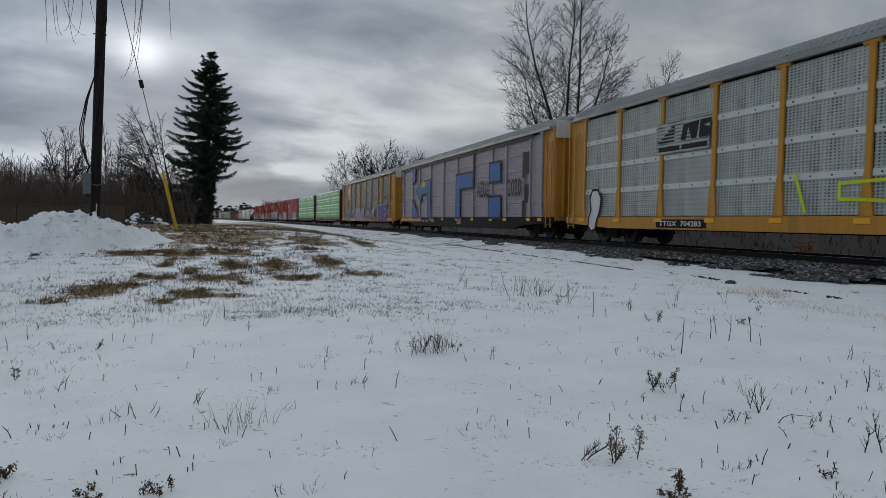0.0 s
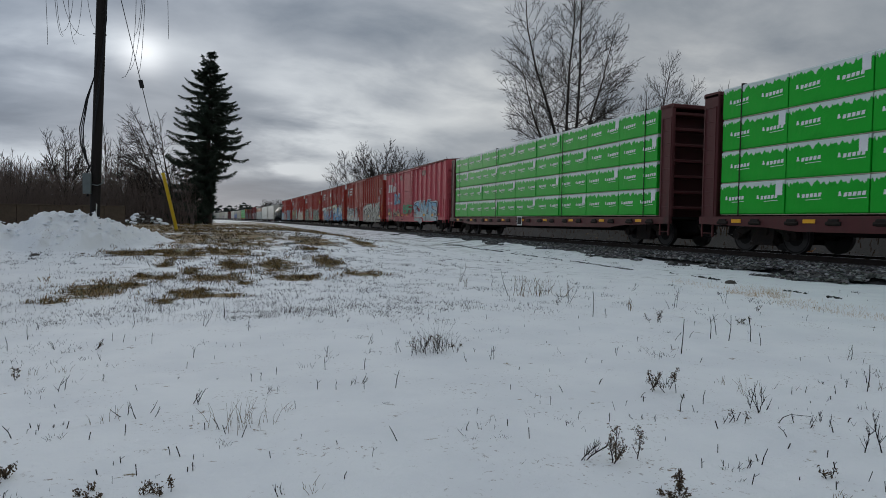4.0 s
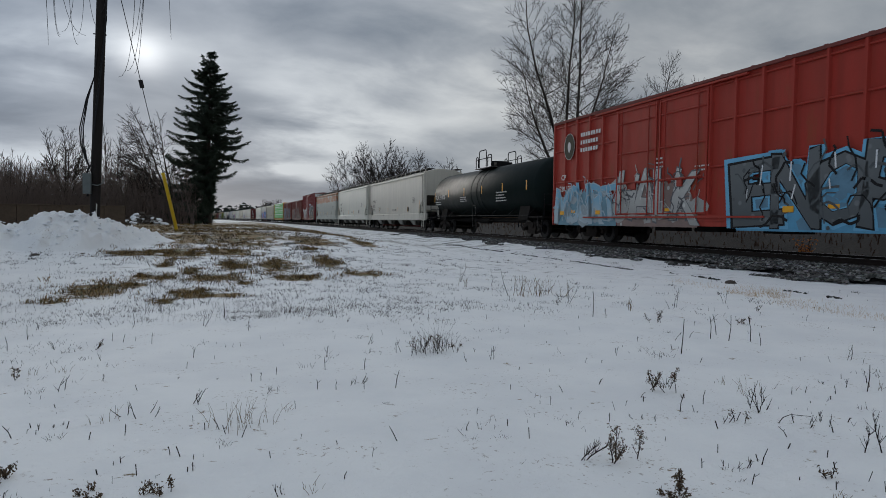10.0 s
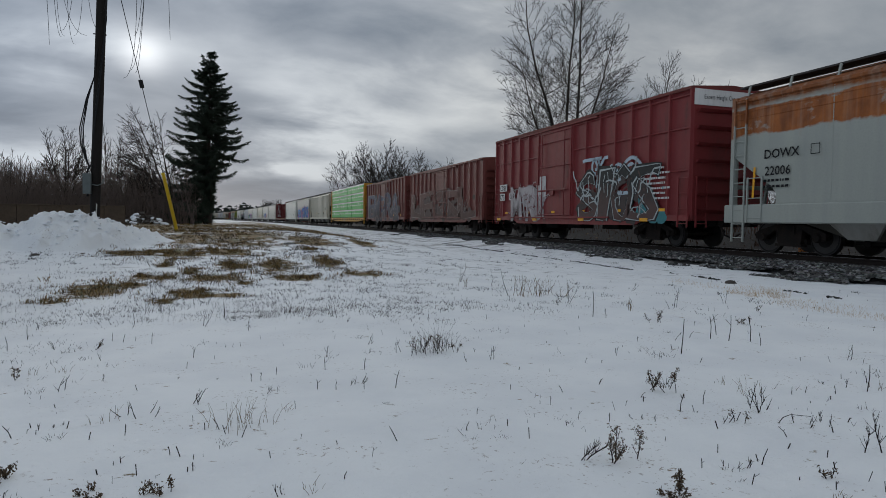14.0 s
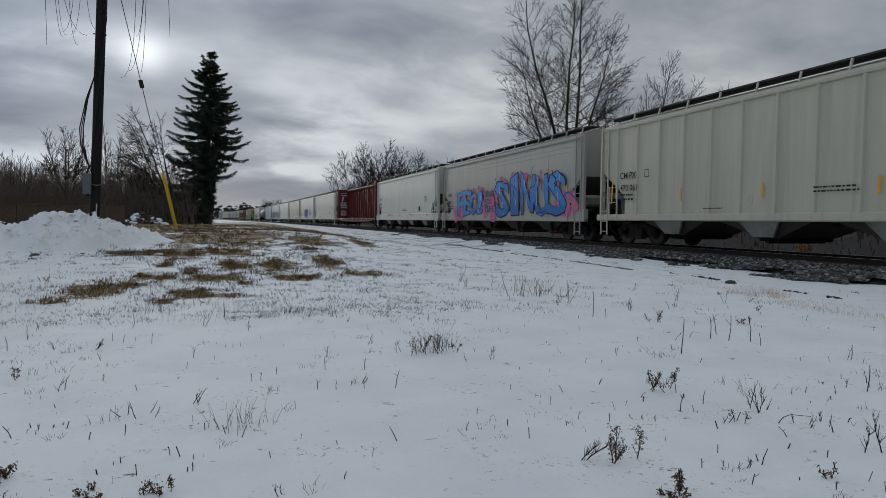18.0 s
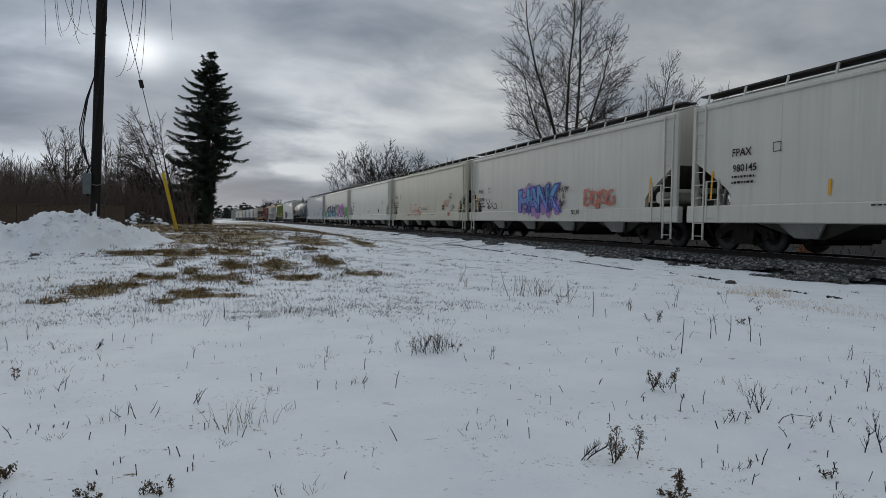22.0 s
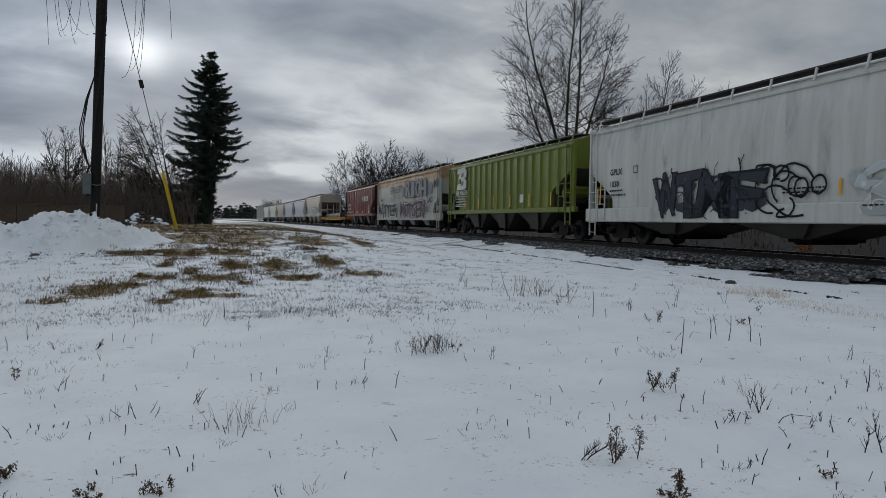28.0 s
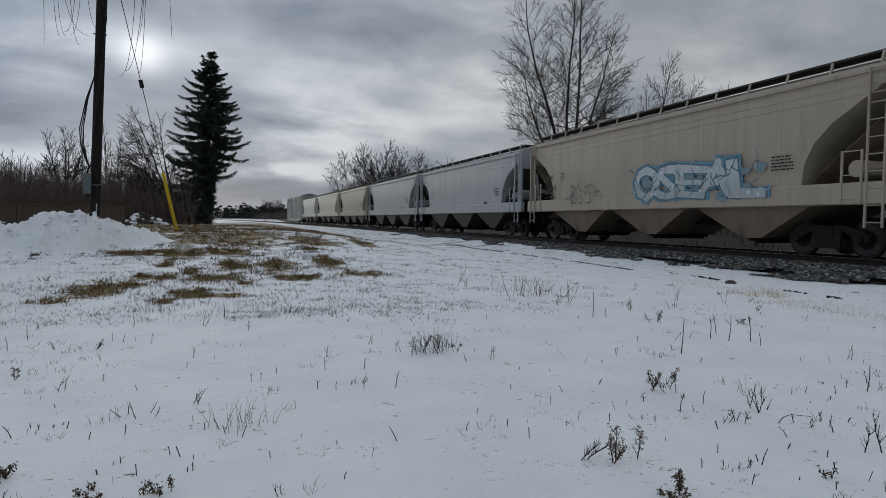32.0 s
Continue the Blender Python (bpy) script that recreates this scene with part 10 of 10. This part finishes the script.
    lettering(c33, "LAC", 16.2, 2.12, 0.42, M_TEXT, H, h, 1.3, weight=0.03)
    scrawl(c33, 14.6, 1.2, 1.6, 1.1, H, h, M_TEXT, 1061, 9, 0.04)
    cloud_patch(c33, 13.4, 1.9, 1.8, 0.5, H, h, paint_mat((0.34, 0.14, 0.20)), 1062, 5, 0.003)
    lettering(c33, "MBKX", 1.53, 2.53, 0.26, M_TEXT, H, h)
    lettering(c33, "170017", 1.55, 2.10, 0.26, M_TEXT, H, h)
    lettering(c33, "M1", 17.75, 3.1, 0.62, M_TEXT, H, h, 1.1, turn=4, weight=0.05)
    cloud_patch(c33, 7.2, 1.3, 2.2, 0.9, H, h, paint_mat((0.25, 0.40, 0.50)), 104, 8, 0.003)
    scrawl(c33, 0.3, 2.2, 0.9, 0.8, H, h, paint_mat((0.45, 0.12, 0.10)), 105, 6, 0.035)
    # oxide red hopper
    h = 8.0
    for k in range(4):
        u = 10.0 + 0.85 * k
        shape(c34, "name_block", [(u, 2.92), (u + 0.45, 2.92), (u + 0.58, 3.28), (u + 0.13, 3.28)], M_TEXTW, G, h, 0.01, "plain white block of the painted name")
    shape(c34, "name_line", [(9.9, 2.80), (13.1, 2.80), (13.15, 2.86), (9.95, 2.86)], M_TEXTW, G, h)
    lettering(c34, "BN   SF", 2.1, 2.38, 0.26, M_TEXTW, G, h, 1.5)
    lettering(c34, "430  976", 2.05, 1.95, 0.28, M_TEXTW, G, h, 1.65)
    bars(c34, 2.1, 1.85, 2, 1.5, 0.14, M_TEXTW, G, h, 107)
    for k in range(5):
        patch(c34, "reflector", 1.0 + 3.0 * k, 1.58, 0.5, 0.16, M_YELLOW, G, h)
    patch(c34, "data_plate", 13.0, 1.9, 0.42, 0.40, M_TEXTW, G, h)
    patch(c34, "data_face", 13.05, 1.95, 0.32, 0.30, P_HBNSF, G, h, 0.012)
    # flat car
    lettering(c35, "ICE 67150", 4.2, 0.82, 0.22, M_TEXT, -1.525, 9.9, 1.5)
    bars(c35, 7.0, 0.98, 2, 1.4, 0.18, M_TEXT, -1.525, 9.9, 108)
    patch(c35, "data_plate", 11.5, 0.80, 0.34, 0.28, M_BLACKPAINT, -1.525, 9.9)
    patch(c35, "data_frame", 11.56, 0.84, 0.10, 0.20, M_TEXTW, -1.525, 9.9, 0.013)
    for k in range(4):
        patch(c35, "reflector", 2.0 + 5.0 * k, 0.86, 0.5, 0.12, M_YELLOW, -1.525, 9.9)
    # far hoppers
    hopper_marks(c36, 17.6, "CITX", "222110", 1.5, 2.66, 0.24, seed=14, ticks=False)
    graffiti(c36, "OSEAL", 8.5, 1.45, 5.6, 1.2, H, 8.8, (0.46, 0.50, 0.52), (0.10, 0.16, 0.20), (0.12, 0.28, 0.38), None, 110, 0.07, (0.36, 0.40, 0.40), 9, "white graffiti letters with a dull blue halo")
    scrawl(c36, 3.3, 1.6, 2.5, 0.9, H, 8.8, paint_mat((0.14, 0.13, 0.12)), 111, 8, 0.035)
    for k, (c, L) in enumerate(((c37, 17.4), (c38, 17.4), (c39, 16.6), (c40, 18.8), (c41, 17.2))):
        hopper_marks(c, L, "", "", 1.4, 2.5, 0.22, seed=20 + k, ticks=False)
    # boxcars of the middle
    h = 7.75
    for txt, u, z in (("CDEF", 0.75, 2.42), ("173", 0.75, 1.95), ("019", 1.95, 1.95)):
        patch(c16, "number_board", u - 0.05, z - 0.05, 0.92 if txt == "CDEF" else 0.65, 0.36, M_TEXTW, S, h)
        lettering(c16, txt, u, z, 0.25, M_TEXT, S, h, 0.8 if txt == "CDEF" else 0.55, 0.013)
    graffiti(c16, "MTRX", 2.35, 0.74, 3.5, 1.7, S, h, (0.42, 0.38, 0.38), (0.30, 0.22, 0.22), None, None, 112, 0.05, None, 12, "faded white graffiti letters")
    scrawl(c16, 9.9, 1.9, 3.0, 1.4, S, h, paint_mat((0.42, 0.50, 0.56)), 1131, 12, 0.13, 0.003)
    cloud_patch(c16, 12.0, 0.85, 2.4, 1.3, S, h, paint_mat((0.05, 0.20, 0.22)), 1132, 7, 0.003)
    graffiti(c16, "SIOS", 8.8, 0.78, 5.0, 2.0, S, h, (0.025, 0.028, 0.028), (0.42, 0.46, 0.46), (0.03, 0.025, 0.025), (0.5, 0.55, 0.55), 113, 0.04, (0.09, 0.055, 0.05), 12, "dark graffiti letters with pale teal edges")
    patch(c16, "white_plate", 5.3, 1.95, 0.6, 0.95, M_TEXTW, S, h, label="white painted placard")
    bars(c16, 13.2, 2.7, 7, 1.4, 0.17, M_TEXTW, S, h, 114)
    for k in range(4):
        patch(c16, "reflector", 0.4 + 4.2 * k, 0.86, 0.45, 0.12, M_YELLOW, S, h, 0.02)
    graffiti(c17, "LEGSL", 0.7, 0.78, 13.5, 1.9, S, h, (0.10, 0.038, 0.032), (0.26, 0.20, 0.18), None, None, 115, 0.035, (0.07, 0.035, 0.03), 4, "huge brown graffiti letters with pale outlines")
    graffiti(c18, "EMPRA", 1.4, 0.70, 12.0, 2.4, S, 7.65, (0.07, 0.075, 0.12), (0.24, 0.22, 0.24), None, None, 116, 0.04, (0.05, 0.045, 0.06), 8, "blue-grey graffiti letters")
    bars(c18, 1.0, 3.2, 6, 1.0, 0.16, M_TEXTW, S, 7.65, 117)
    # warning text on the inner face of the far bulkhead of the empty flat car
    for x0, x1, seed in ((-1.3, -0.35, 118), (0.35, 1.3, 119)):
        rng = random.Random(seed)
        g = Geo()
        for r in range(13):
            if r in (0, 1, 2, 3, 4, 5, 9, 10):
                continue
            z, x = 4.25 - 0.24 * r, x0 + rng.uniform(0.0, 0.12)
            while x < x1 - 0.08:
                w = rng.uniform(0.06, 0.2)
                g.box(x, 10.50, z, min(x1, x + w), 10.506, z + (0.13 if r not in (1, 10) else 0.17))
                x += w + 0.05
        tagged(part("warning_text", g, M_TEXTW, c23, "white stencilled warning lines"), kind="stuff")
    lettering(c19, "TTZX", 2.6, 0.76, 0.2, M_TEXT, -1.575, 11.2, 0.75)
    bars(c19, 3.7, 0.94, 1, 0.8, 0.42, M_TEXT, -1.575, 11.2, 121)
    patch(c23, "number_board", 2.35, 0.76, 1.0, 0.24, M_TEXTW, -1.566, 11.17)
    lettering(c23, "IANR", 2.42, 0.79, 0.18, M_TEXT, -1.576, 11.17, 0.85)
    bars(c23, 3.6, 0.97, 1, 0.95, 0.42, M_TEXTW, -1.570, 11.17, 122)
    for word, x0, z, wide, tall in (("INSTRUCTIONS", -1.22, 4.20, 0.85, 0.10), ("WARNING", -1.20, 3.88, 0.75, 0.17), ("CAR MAY FALL OVER", -1.30, 3.02, 1.0, 0.10), ("WARNING", -1.20, 1.86, 0.75, 0.15),
                                    ("INSTRUCTIONS", 0.42, 4.20, 0.80, 0.10), ("WARNING", 0.42, 3.88, 0.75, 0.17), ("CAR MAY FALL OVER", 0.35, 3.02, 1.0, 0.10), ("WARNING", 0.42, 1.86, 0.75, 0.15)):
        vs, fs = glyphs(word, 0.02)
        a, b, c = min(v[0] for v in vs), max(v[0] for v in vs), max(v[1] for v in vs)
        g = Geo()
        g.v, g.f = [((v[0] - a) * wide / (b - a), 0, v[1] * tall / c) for v in vs], fs
        part("lettering", g, M_TEXTW, c23, at=pose(x0, 10.49, z))
    for x in (-0.95, 0.75):
        g = Geo().prism([(-0.10, 3.25), (0.06, 3.20), (0.16, 3.72), (0.02, 3.80)], "y", 10.48, 10.49)
        part("warning_figure", g, M_TEXTW, c23, "white stencilled leaning car shape", at=pose(x, 0, 0))


mark_train()

# the steel bars riding on the yellow flat car
steel = thing("steel_bundle", "long bundles of blue-grey steel bars lying on the flat car", "steel bars")
for j in range(3):
    for k in range(4):
        y0, y1 = -5.0 + 0.5 * j, 7.4 - 0.2 * k
        part("steel_bar", Geo().cbox(-1.25 + 0.85 * j, y0, 1.22 + 0.11 * k, -0.50 + 0.85 * j, y1, 1.31 + 0.11 * k, 0.01), P_STEELLOAD, steel)
for y in (-3.0, 0.5, 4.2, 6.6):
    part("strap", Geo().box(-1.27, y - 0.05, 1.20, 1.25, y + 0.05, 1.67), M_STEEL, steel)
for k in range(6):
    y = -4.5 + 2.3 * k
    part("timber_bearer", Geo().cbox(-1.3, y - 0.06, 1.16, 1.3, y + 0.06, 1.225, 0.01), M_PALEWOOD, steel)
TRAIN.append((steel, 713.95))


def motions():
    """The train rolls past at an even speed, from the far bend towards the camera; the wires sway."""
    for car, y0 in TRAIN:
        rows = []
        times = [0.0]
        t = 3.0
        while t < 31.0:
            if y0 - SPEED * t > 10.0 or y0 - SPEED * (t - 3.0) > 33.0:
                times.append(t)
            t += 3.0
        for t in times + [32.0]:
            y = y0 - SPEED * t
            rows.append((t, pose(track_x(y), y, RAIL_Z, 0, 0, math.degrees(track_turn(y)))))
        walk(car, rows)
    # the loose wires swing a little in the wind
    for k, wire in enumerate(LOOSE_WIRES):
        p = wire.matrix_basis.translation.copy()
        rows = []
        for i in range(33):
            swing = 0.9 * math.sin(1.25 * i + 0.7 * k) + 0.5 * math.sin(0.43 * i + 1.9 * k)
            rows.append((float(i), pose(p.x, p.y, p.z, 0.6 * math.sin(0.9 * i + k), swing, 0)))
        walk(wire, rows)


motions()
